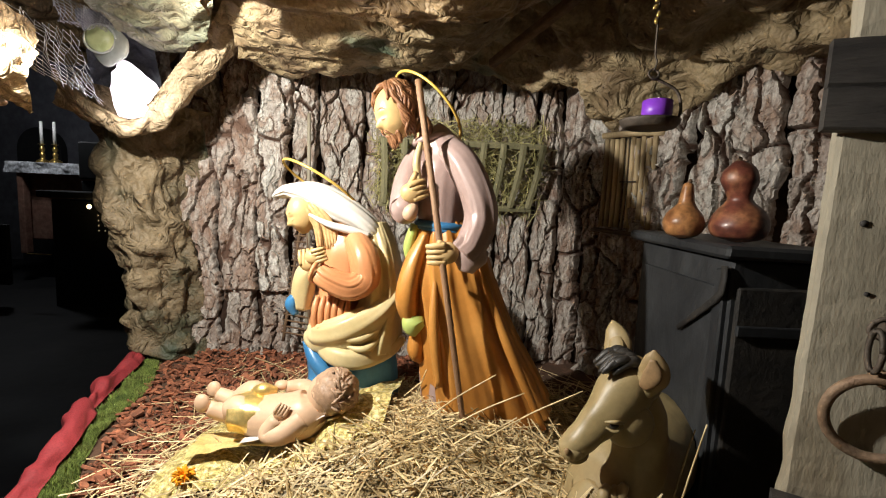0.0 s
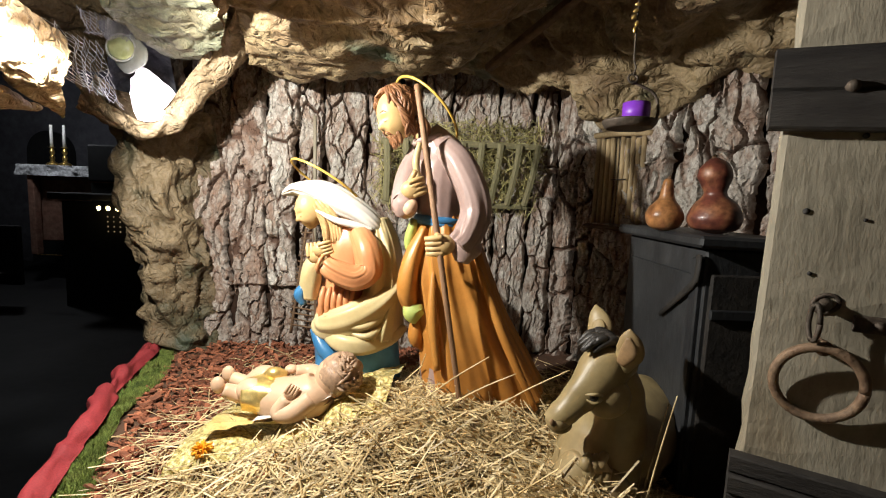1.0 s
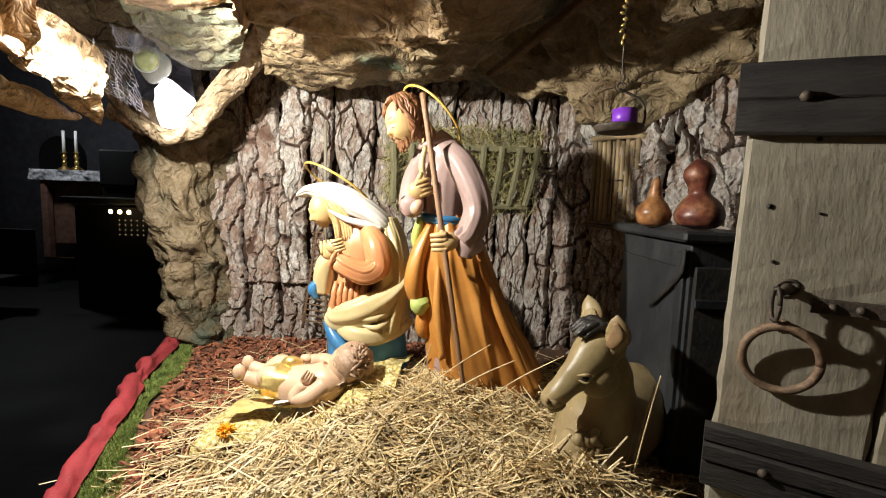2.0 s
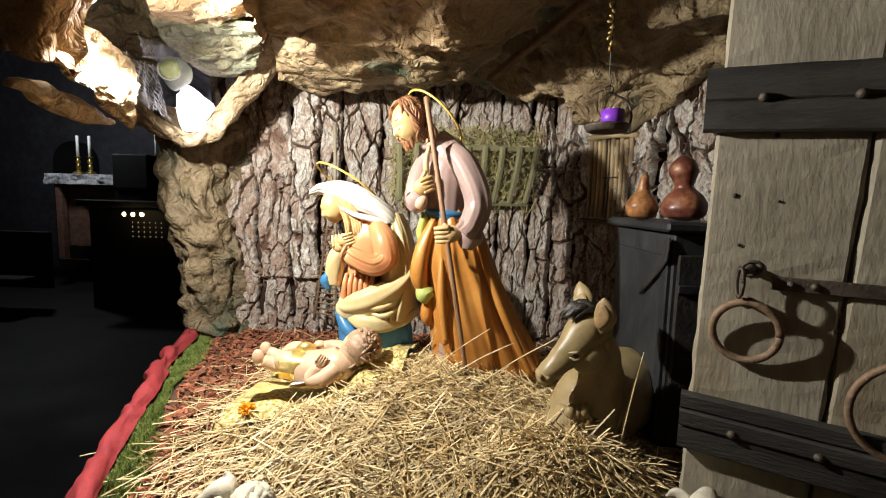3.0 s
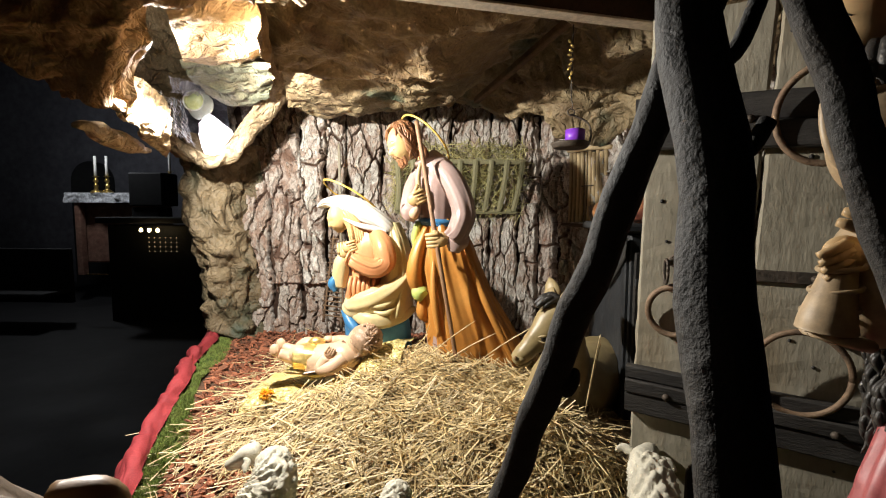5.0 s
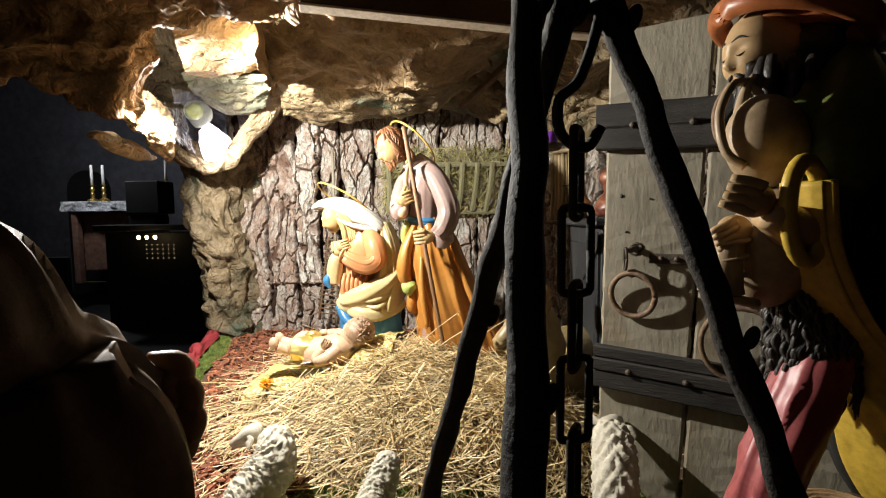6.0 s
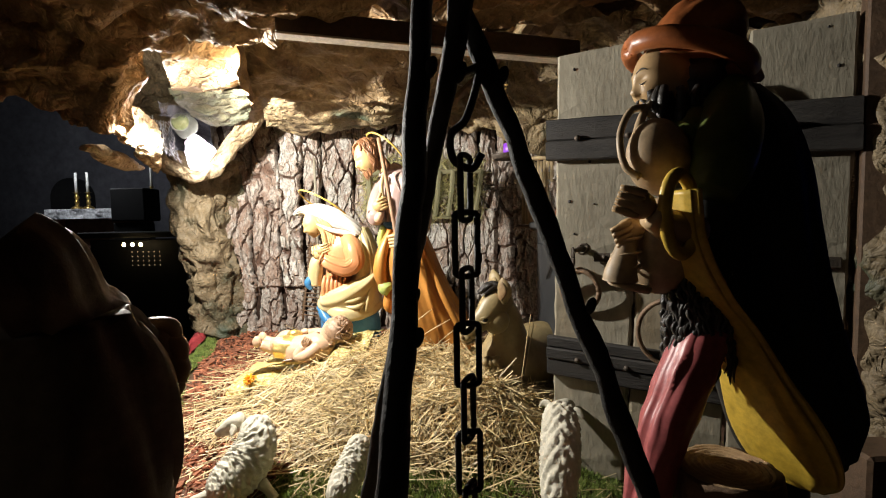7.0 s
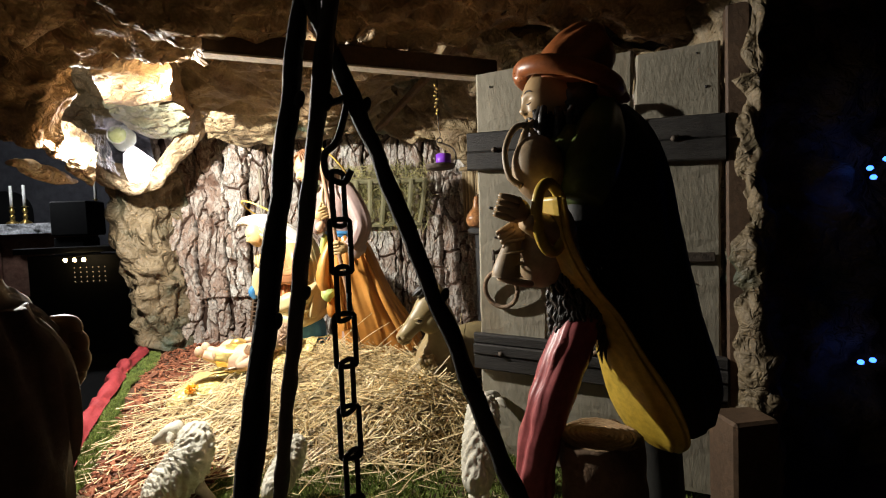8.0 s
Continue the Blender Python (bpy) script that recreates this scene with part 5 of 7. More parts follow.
def piper():
    g, rng = Geo(), random.Random(12)
    HAT, YEL, DARK, GRN, TRO, BAG, SK, FUR, BEARD = range(9)
    # legs, shoes, fur apron
    g.tube([(0.551, 0.020, 0.365), (0.511, 0.005, 0.291), (0.477, -0.005, 0.208), (0.457, -0.005, 0.128), (0.447, -0.005, 0.013)], [0.034, 0.036, 0.034, 0.031, 0.029], TRO, 48, 11, fold=(0.03, 7, 4), fold_end=0.10, wob=0.004)
    # far leg takes the near-black coat colour, its shade put into the colour
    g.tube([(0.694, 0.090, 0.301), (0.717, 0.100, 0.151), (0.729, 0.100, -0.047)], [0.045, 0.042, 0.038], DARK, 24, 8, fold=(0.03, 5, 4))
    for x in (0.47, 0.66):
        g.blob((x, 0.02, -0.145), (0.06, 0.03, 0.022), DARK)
    g.tube([(0.544, 0.037, 0.434), (0.547, 0.032, 0.388), (0.559, 0.032, 0.332)], [(0.038, 0.038), (0.044, 0.044), (0.038, 0.040)], FUR, 30, 6)
    c = np.array((0.547, 0.032, 0.388))
    for i in range(200):
        th, h = rng.uniform(2.4, 5.8), rng.uniform(-0.05, 0.06)
        b = c + np.array((0.041 * math.cos(th), 0.041 * math.sin(th), h))
        e = np.array((math.cos(th), math.sin(th), 0)) * 0.004
        w = 0.006 * math.sin(i * 2.3)
        g.tube([b, b + e + (w, 0, -0.014), b + e * 0.9 + (-w * 0.6, 0, -0.030), b + e * 0.8 + (w, 0, -0.048)], [0.0018, 0.0034, 0.003, 0.0006], FUR, 5, 4)
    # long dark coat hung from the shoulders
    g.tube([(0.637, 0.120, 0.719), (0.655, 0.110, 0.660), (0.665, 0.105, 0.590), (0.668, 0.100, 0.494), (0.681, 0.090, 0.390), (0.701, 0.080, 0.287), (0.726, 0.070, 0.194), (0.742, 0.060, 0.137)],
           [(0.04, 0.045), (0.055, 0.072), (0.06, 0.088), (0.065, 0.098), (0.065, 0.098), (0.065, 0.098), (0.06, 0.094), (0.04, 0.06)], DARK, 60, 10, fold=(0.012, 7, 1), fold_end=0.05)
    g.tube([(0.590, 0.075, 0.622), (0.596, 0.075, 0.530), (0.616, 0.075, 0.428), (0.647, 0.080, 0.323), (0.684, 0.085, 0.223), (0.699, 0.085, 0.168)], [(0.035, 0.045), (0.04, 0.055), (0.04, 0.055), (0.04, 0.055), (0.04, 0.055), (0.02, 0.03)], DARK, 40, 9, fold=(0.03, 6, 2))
    # yellow lining turned out along the open edge, widening to the hem
    g.tube([(0.489, -0.025, 0.563), (0.500, -0.020, 0.494), (0.536, -0.010, 0.426), (0.578, 0.000, 0.370), (0.606, 0.000, 0.300), (0.635, -0.005, 0.227), (0.658, -0.010, 0.174), (0.671, -0.010, 0.147)],
           [(0.028, 0.008), (0.030, 0.008), (0.031, 0.008), (0.034, 0.009), (0.050, 0.010), (0.068, 0.012), (0.062, 0.010), (0.03, 0.005)], YEL, 48, 12, ref=(0.4, -0.9, 0), fold=(0.05, 6, 3), fold_end=0.10)
    g.tube(ring_path((0.483, -0.035, 0.531), (0.022, 0.006, 0.004), (-0.004, 0.0, 0.052), 30), [(0.007, 0.009)] * 30, YEL, 12, 1)
    # green shoulders and sleeve
    g.tube([(0.635, 0.110, 0.729), (0.600, 0.070, 0.666), (0.569, 0.040, 0.605), (0.552, 0.030, 0.558)], [0.03, 0.05, 0.052, 0.036], GRN, 36, 9, fold=(0.03, 6, 2))
    g.tube([(0.560, 0.080, 0.677), (0.540, 0.060, 0.637), (0.531, 0.050, 0.595)], [0.03, 0.034, 0.03], GRN, 24, 7, fold=(0.03, 5, 2))
    # forearm and fingers on the chanter
    g.tube([(0.515, -0.005, 0.504), (0.478, -0.020, 0.515), (0.446, -0.030, 0.531)], [0.027, 0.023, 0.017], SK, 20, 7)
    hand(g, (0.432, -0.030, 0.544), (-0.75, 0.05, 0.25), SK, 0.019)
    hand(g, (0.437, 0.010, 0.511), (-0.7, -0.1, -0.35), SK, 0.017)
    # bearded head under a felt hat with a rolled brim
    head(g, (0.537, 0.125, 0.746), (-0.97, -0.14, -0.18), 0.054, SK, BEARD, rng, True, 0.8, False)
    g.blob((0.587, 0.130, 0.736), (0.052, 0.055, 0.068), BEARD, 0, 0, 16, 24, wob=0.25, wscale=60)
    for i in range(46):
        b = np.array((0.536, 0.110, 0.706)) + (0.045 * rng.uniform(-1.05, 1.2), rng.uniform(-0.05, 0.01), rng.uniform(-0.012, 0.02))
        w = 0.006 * math.sin(i * 1.9)
        g.tube([b, b + (-0.004 + w, -0.005, -0.024), b + (w * -0.5, 0, -0.048), b + (0.004, 0, -0.066 - 0.02 * rng.random())], [0.006, 0.008, 0.006, 0.0015], BEARD, 7, 4)
    g.tube([(0.578, 0.130, 0.770), (0.586, 0.130, 0.804), (0.610, 0.130, 0.836), (0.634, 0.130, 0.855), (0.646, 0.130, 0.860)], [(0.066, 0.075), (0.062, 0.066), (0.056, 0.056), (0.042, 0.042), (0.010, 0.010)], HAT, 48, 9, fold=(0.08, 4, 2))
    g.tube(ring_path((0.573, 0.125, 0.780), (0.088, 0.0, -0.026), (0.0, 0.078, 0.0), 40), [(0.014, 0.017)] * 40, HAT, 14, 1)
    g.tube([(0.618, 0.100, 0.773), (0.648, 0.100, 0.755), (0.677, 0.100, 0.741)], [0.030, 0.024, 0.005], HAT, 18, 7)
    # bagpipe: two lobes, curved blow pipes, chanter with its bell
    g.blob((0.488, 0.040, 0.615), (0.044, 0.040, 0.056), BAG, -8, 0, 24, 30)
    g.blob((0.496, 0.035, 0.488), (0.050, 0.046, 0.074), BAG, 12, 0, 24, 30)
    g.tube([(0.487, 0.070, 0.695), (0.452, 0.050, 0.684), (0.433, 0.040, 0.647), (0.436, 0.030, 0.603), (0.454, 0.020, 0.584)], [0.0052] * 5, BAG, 12, 8)
    g.tube([(0.490, 0.070, 0.701), (0.471, 0.055, 0.677), (0.460, 0.045, 0.644)], [0.004, 0.006, 0.009], BAG, 12, 5)
    g.tube([(0.479, 0.060, 0.686), (0.486, 0.050, 0.672), (0.480, 0.045, 0.647)], [0.004, 0.005, 0.004], BAG, 12, 5)
    g.tube([(0.443, 0.015, 0.520), (0.432, 0.010, 0.486), (0.422, 0.005, 0.452), (0.421, 0.005, 0.440)], [0.011, 0.015, 0.022, 0.024], BAG, 22, 6)
    for k in range(3):
        g.tube(ring_path(np.array((0.435, 0.010, 0.498)) + (-0.004 * k, 0, -0.020 * k), (0.017 + 0.002 * k, 0, 0.003), (0, 0.017 + 0.002 * k, 0), 20), [0.0025] * 20, BAG, 8, 1)
    g.tube(ring_path((0.436, 0.010, 0.432), (0.024, 0, -0.006), (0, 0.022, 0), 24), [0.006] * 24, BAG, 10, 1)
    return solo("statue", g, ["hat", "coat_yellow", "coat_dark", "jacket_green", "trousers", "bag_hide", "skin_tan", "hair_dark", "hair_dark"], (0.60, 0.07, -0.16),
                "painted statue of a bagpiper in orange hat and dark coat", "statue", "crib figures")


def cloaked_shepherd():
    g, rng = Geo(), random.Random(15)
    # cloak on the ground, back and shoulder
    g.tube([(-0.24, -0.36, -0.17), (-0.235, -0.36, 0.05), (-0.225, -0.36, 0.22), (-0.215, -0.36, 0.36), (-0.215, -0.37, 0.46), (-0.22, -0.38, 0.54), (-0.23, -0.38, 0.60)],
           [(0.11, 0.13), (0.10, 0.12), (0.09, 0.105), (0.08, 0.09), (0.07, 0.075), (0.05, 0.055), (0.03, 0.035)], 0, 64, 9, fold=(0.04, 9, 1))
    # raised arm in a wide sleeve, and the closed hand
    g.tube([(-0.074, -0.380, 0.514), (-0.062, -0.370, 0.500), (-0.066, -0.345, 0.474), (-0.064, -0.320, 0.454), (-0.057, -0.300, 0.436), (-0.051, -0.290, 0.422)], [0.030, 0.030, 0.028, 0.027, 0.022, 0.018], 0, 44, 10, fold=(0.05, 6, 3), fold_end=0.10, wob=0.002)
    g.tube([(-0.053, -0.330, 0.454), (-0.051, -0.320, 0.429), (-0.050, -0.315, 0.396), (-0.053, -0.315, 0.354), (-0.059, -0.320, 0.319)], [(0.022, 0.022), (0.030, 0.028), (0.032, 0.030), (0.034, 0.030), (0.028, 0.026)], 0, 36, 9, fold=(0.10, 6, 2))
    g.tube([(-0.064, -0.350, 0.472), (-0.064, -0.345, 0.432), (-0.068, -0.340, 0.375), (-0.076, -0.340, 0.301)], [(0.03, 0.04), (0.035, 0.05), (0.04, 0.055), (0.04, 0.06)], 0, 36, 9, fold=(0.08, 6, 5))
    g.blob((-0.050, -0.280, 0.426), (0.017, 0.020, 0.026), 1, 15, 0, 18, 22, wob=0.12, wscale=70)
    for i, (a, b, c) in enumerate((((-0.053, -0.285, 0.450), (-0.040, -0.280, 0.448), (-0.036, -0.280, 0.437)), ((-0.047, -0.285, 0.442), (-0.035, -0.280, 0.434), (-0.033, -0.280, 0.421)), ((-0.046, -0.285, 0.428), (-0.034, -0.280, 0.418), (-0.035, -0.280, 0.405)), ((-0.049, -0.285, 0.414), (-0.039, -0.280, 0.404), (-0.042, -0.280, 0.392)))):
        g.tube([a, b, c], [0.008, 0.0085, 0.006], 1, 12, 6, wob=0.001)
    # bowed head in a hood and a turned brim
    head(g, (-0.25, -0.40, 0.655), (0.5, 0.8, -0.2), 0.05, 1, 0, rng, False)
    g.blob((-0.26, -0.40, 0.68), (0.056, 0.052, 0.055), 0, 0, 0, 14, 20, wob=0.1)
    g.tube(ring_path((-0.25, -0.40, 0.672), (0.085, 0.0, -0.018), (0.0, 0.08, 0.0), 32), [(0.006, 0.02)] * 32, 0, 10, 1)
    return solo("statue", g, ["cloak", "skin_brown"], (-0.23, -0.38, -0.17), "painted statue of a shepherd in dark brown cloak, in deep shade", "statue", "crib figures")


piper()
cloaked_shepherd()

# ---- door ----
DM = Matrix(((0.8779, -0.4788, 0, 0.445), (-0.4788, -0.8779, 0, 0.5455), (0, 0, 1, 0), (0, 0, 0, 1)))  # along, outward, up


def door_leaf():
    door = thing("door_1", (0.70, 0.40, -0.12), "weathered grey plank door with black straps and iron rings, standing open", "door", kind="structure")
    edges = [(0.0, 0.017), (0.182, 0.228), (0.385, 0.42), (0.592, 0.598)]
    rng = random.Random(3)
    for i in range(3):
        lo, hi = edges[i], edges[i + 1]
        g = Geo()
        zs = np.linspace(-0.125, 0.935 - 0.012 * i, 60)
        verts = []
        for z in zs:
            f = (z + 0.12) / 1.05
            a = lo[0] + (lo[1] - lo[0]) * f + 0.003
            b = hi[0] + (hi[1] - hi[0]) * f - 0.003
            for u, w in ((a, -0.03), (a, -0.004), (a + 0.005, 0.0), (a + 0.25 * (b - a), 0.0), (a + 0.5 * (b - a), 0.0), (a + 0.75 * (b - a), 0.0), (b - 0.005, 0.0), (b, -0.004), (b, -0.03)):
                j = 0.003 * noise.noise(Vector((u * 5, z * 16, i * 3))) + 0.0016 * noise.noise(Vector((u * 40, z * 50, i)))
                e = 0.004 * noise.noise(Vector((u, z * 22, i * 7))) if u in (a, b) else 0
                verts.append(DM @ Vector((u + e, w + j, z)))
        n_ = 9
        g.put(verts, [(k * n_ + j, k * n_ + (j + 1) % n_, (k + 1) * n_ + (j + 1) % n_, (k + 1) * n_ + j) for k in range(len(zs) - 1) for j in range(n_)]
              + [tuple(range(n_))[::-1], tuple((len(zs) - 1) * n_ + j for j in range(n_))])
        pl = part("plank", g, "wood_grey", door, smooth=False)
        # dark old nail holes, sunk discs
        for _ in range(9):
            u, z = rng.uniform(lo[0] + 0.03, hi[0] - 0.02), rng.uniform(0.0, 0.9)
            part("nail_hole", Geo().tube([DM @ Vector((u, 0.0005, z)), DM @ Vector((u, 0.0022, z))], [rng.uniform(0.002, 0.0045)] * 2, 0, 8, 1), "wood_dark", pl)
    # straps: two timbers, one proud of the other
    for z0, z1, dz in ((0.676, 0.777, -0.028), (0.127, 0.225, -0.02)):
        rows_ = ((0.0, 0.47, 0.026), (0.48, 1.0, 0.022)) if z0 > 0.5 else ((0.0, 0.42, 0.024), (0.43, 0.72, 0.028), (0.73, 1.0, 0.022))
        strap = None
        for f0, f1, dep in rows_:
            g = Geo()
            verts = []
            us = np.linspace(-0.004, 0.60, 24)
            for u in us:
                sl = dz * u / 0.6
                lo_, hi_ = z0 + (z1 - z0) * f0 + sl, z0 + (z1 - z0) * f1 + sl
                jj = 0.0012 * noise.noise(Vector((u * 24, f0 * 9, z0 * 5)))
                for w, z in ((0.002, lo_), (dep - 0.003, lo_), (dep, lo_ + 0.003), (dep, hi_ - 0.003), (dep - 0.003, hi_), (0.002, hi_)):
                    verts.append(DM @ Vector((u, w + jj, z + jj)))
            g.put(verts, [(k * 6 + j, k * 6 + (j + 1) % 6, (k + 1) * 6 + (j + 1) % 6, (k + 1) * 6 + j) for k in range(len(us) - 1) for j in range(6)] + [tuple(range(6))[::-1], tuple((len(us) - 1) * 6 + j for j in range(6))])
            ob = part("strap", g, "wood_dark", door if strap is None else strap, "black-stained timber strap" if strap is None else "", smooth=False)
            strap = strap or ob
        for u in (0.075, 0.19, 0.34, 0.5):
            z = 0.5 * (z0 + z1) + dz * u / 0.6
            g = Geo().tube([DM @ Vector((u, 0.022, z)), DM @ Vector((u, 0.030, z)), DM @ Vector((u, 0.034, z))], [0.0075, 0.0075, 0.003], 0, 8, 1)
            part("bolt", g, "iron", door)
    # flat iron bar, keyhole staple, hook link and rings
    g = Geo().box((0.345, 0.006, 0.432), (0.47, 0.006, 0.022), 0, DM, 0.0015)
    bar = part("iron_bar", g, "iron", door, smooth=False)
    for u in (0.135, 0.165, 0.30, 0.5):
        part("rivet", Geo().blob(DM @ Vector((u, 0.010, 0.432)), (0.006, 0.006, 0.006), 0, 0, 0, 6, 10), "iron", bar)
    g = Geo().tube([DM @ Vector((0.082, 0.0, 0.452)), DM @ Vector((0.078, 0.02, 0.452)), DM @ Vector((0.07, 0.036, 0.449))], [0.008, 0.007, 0.005], 0, 10, 4)
    g.tube([DM @ Vector(p) for p in ring_path(Vector((0.082, 0.001, 0.452)), Vector((0.014, 0, 0.003)), Vector((0, 0.0, 0.012)), 14)], [0.0028] * 14, 0, 6, 1)
    staple = part("staple", g, "iron", door)
    g = Geo().tube([DM @ Vector(p) for p in ring_path((0.066, 0.036, 0.432), (0.004, 0.008, 0.0), (0, 0, 0.024), 22)], [0.0032] * 22, 0, 8, 1)
    part("link", g, "iron", staple)
    g = Geo().tube([DM @ Vector(p) for p in ring_path((0.080, 0.022, 0.350), (0.046, 0.004, 0), (0, 0.010, 0.050), 40)], [0.0062] * 40, 0, 12, 1)
    g.tube([DM @ Vector((0.08, 0.0, 0.398)), DM @ Vector((0.079, 0.034, 0.400))], [0.008, 0.010], 0, 12, 3)
    part("iron_ring", g, "rust", door, "rusty iron pull ring")
    for u, z, r, th in ((0.285, 0.265, 0.078, 0.0055), (0.30, 0.715, 0.082, 0.006)):
        g = Geo().tube([DM @ Vector(p) for p in ring_path((u, 0.034, z), (r * 0.9, 0.0, 0), (0, 0.012, r), 44)], [th] * 44, 0, 10, 1)
        g.tube([DM @ Vector((u + 0.01, 0.0, z + r)), DM @ Vector((u + 0.01, 0.05, z + r))], [0.007, 0.007], 0, 10, 2)
        part("iron_ring", g, "rust", door, "large thin rusty iron ring")
    # frame post at the hinge side
    part("post", Geo().box((0.625, -0.01, 0.42), (0.045, 0.05, 1.12), 0, DM, 0.004, 0.003), "beam_dark", door, smooth=False)
    return door


door_leaf()
# lower jamb block beside the door
solo("timber_block", Geo().box((0.945, 0.17, -0.02), (0.10, 0.08, 0.26), 0, None, 0.006, 0.004), "beam_dark", (0.945, 0.17, -0.15), "dark timber block standing at the foot of the door", "timber", smooth=False)


# ---- black cabinet ----
def cabinet():
    c = thing("cabinet", (0.64, 1.0, -0.04), "small black-painted wooden cabinet against the bark wall, its door shut", "cabinet")
    part("body", Geo().box((0.63, 1.0, 0.225), (0.19, 0.37, 0.53), 0, None, 0.004, 0.002), "wood_black", c, smooth=False)
    m = pose(0.625, 1.0, 0.504, 0, 1.0, 0)
    part("top", Geo().box((0, 0, 0), (0.235, 0.42, 0.024), 0, m, 0.006, 0.003), "wood_black", c, "slightly overhanging worn top board", smooth=False)
    part("side_panel", Geo().box((0.5335, 1.0, 0.20), (0.007, 0.32, 0.47), 0, None, 0.002, 0.001), "wood_black", c, smooth=False)
    g = Geo().box((0.5315, 0.835, 0.22), (0.012, 0.03, 0.50), 0, None, 0.003)
    part("stile", g, "wood_black", c, smooth=False)
    # the front's shade is put into its colour, darker than the sides
    g = Geo().box((0.632, 0.812, 0.21), (0.17, 0.012, 0.46), 0, None, 0.003)
    d = part("door", g, "charred", c, smooth=False)
    part("door_rail", Geo().box((0.632, 0.803, 0.36), (0.17, 0.008, 0.02), 0, None, 0.002), "wood_black", d, smooth=False)
    # bent strap with a diagonal arm
    g = Geo().tube([(0.524, 0.82, 0.478), (0.522, 0.818, 0.43), (0.522, 0.86, 0.392), (0.523, 0.955, 0.322)], [(0.004, 0.009), (0.004, 0.009), (0.004, 0.008), (0.003, 0.006)], 0, 8, 2, ref=(1, 0, 0))
    part("strap", g, "charred", c, "bent black strap")
    return c


cabinet()


def gourd(profile, place, lean, m, label):
    g = Geo()
    zs = np.array([p[0] for p in profile])
    x, y, z = place
    g.tube([(x + lean * (h / zs[-1]) ** 2, y, z + h) for h, _ in profile], [r for _, r in profile], 0, 28, 8, wob=0.002)
    g.tube([(x + lean, y, z + zs[-1] - 0.002), (x + lean + 0.003, y, z + zs[-1] + 0.006)], [0.006, 0.003], 1, 8, 2)
    solo("gourd", g, [m, "log_bark"], place, label, "gourd", "gourds on the cabinet")


gourd([(0, 0.012), (0.008, 0.032), (0.03, 0.041), (0.05, 0.034), (0.07, 0.018), (0.095, 0.0135), (0.112, 0.010), (0.117, 0.003)], (0.512, 0.955, 0.518), 0.004, "gourd", "tan dried bottle gourd standing on the black cabinet")
gourd([(0, 0.018), (0.01, 0.045), (0.032, 0.054), (0.058, 0.044), (0.082, 0.024), (0.10, 0.026), (0.122, 0.033), (0.142, 0.028), (0.157, 0.012), (0.161, 0.003)], (0.597, 0.905, 0.518), -0.014, "gourd_red", "dark red double-bellied dried gourd on the cabinet")


# ---- hanging candle ----
def hanging_candle():
    x, y = 0.378, 0.86
    t = thing("hanging_candle", (x, y, 0.72), "purple candle on a small iron dish hung from the roof", "candle holder")
    g = Geo().tube([(x, y, 0.724), (x, y, 0.726), (x, y, 0.738), (x, y, 0.741)], [0.036, 0.046, 0.053, 0.051], 0, 30, 3)
    part("dish", g, "iron", t)
    g = Geo().tube([(x + 0.012, y, 0.738), (x + 0.012, y, 0.775), (x + 0.012, y, 0.7765), (x + 0.012, y, 0.770)], [0.0265, 0.0265, 0.023, 0.004], 0, 28, 1)
    cd = part("candle", g, "candle", t)
    part("wick", Geo().tube([(x + 0.012, y, 0.768), (x + 0.013, y, 0.778), (x + 0.015, y, 0.783)], [0.003, 0.004, 0.001], 0, 8, 3), "wax", cd, "white plastic flame")
    g = Geo().tube([(x + 0.052, y, 0.738), (x + 0.056, y, 0.765), (x + 0.045, y, 0.795), (x + 0.012, y, 0.812), (x - 0.002, y, 0.818)], [0.0028] * 5, 0, 8, 6)
    g.tube(ring_path((x, y, 0.823), (0.0095, 0, 0), (0, 0.003, 0.009), 16), [0.0022] * 16, 0, 8, 1)
    part("bow", g, "iron", t)
    g = Geo().tube([(x, y, 0.83), (x + 0.004, y, 0.845), (x - 0.001, y, 0.87), (x, y, 1.0), (x, y, 1.12)], [0.0018] * 5, 0, 6, 4)
    part("wire", g, "iron", t)
    g = Geo()
    for i in range(9):
        g.blob((x - 0.006 + 0.004 * math.sin(i * 2.1), y - 0.003, 0.915 + 0.012 * i), (0.0035, 0.0035, 0.006), 0, 20 * i, 0, 6, 8)
    part("chain", g, "gold", t, "fine gilt chain")
    return t


hanging_candle()


# ---- hay rack, shutter, rake on the wall ----
def hay_rack():
    r = thing("hay_rack", (0.06, 1.66, 0.53), "small olive wooden hay rack full of hay on the bark wall", "hay rack")
    def at(u, v, w=0.0):
        # along the wall, up, outward; the rack leans out at the top
        return Vector((-0.225 + 0.545 * u + 0.035 * v * u, 1.66 - 0.05 * v - 0.02 + 0.03 * u - w, 0.55 + 0.235 * v))
    for v, hgt in ((0.0, 0.02), (0.94, 0.022)):
        g = Geo().tube([at(-0.01, v), at(0.5, v), at(1.01, v)], [(0.010, 0.012)] * 3, 0, 6, 4)
        part("rail", g, "rack_wood", r, smooth=False)
    for i in range(9):
        u = 0.02 + 0.96 * i / 8
        g = Geo().tube([at(u, 0.02, 0.014), at(u + 0.01, 0.5, 0.018), at(u + 0.005, 0.96, 0.014)], [(0.006, 0.0125)] * 3, 0, 6, 3)
        part("slat", g, "rack_wood", r, smooth=False)
    return r, at


rack, rack_at = hay_rack()

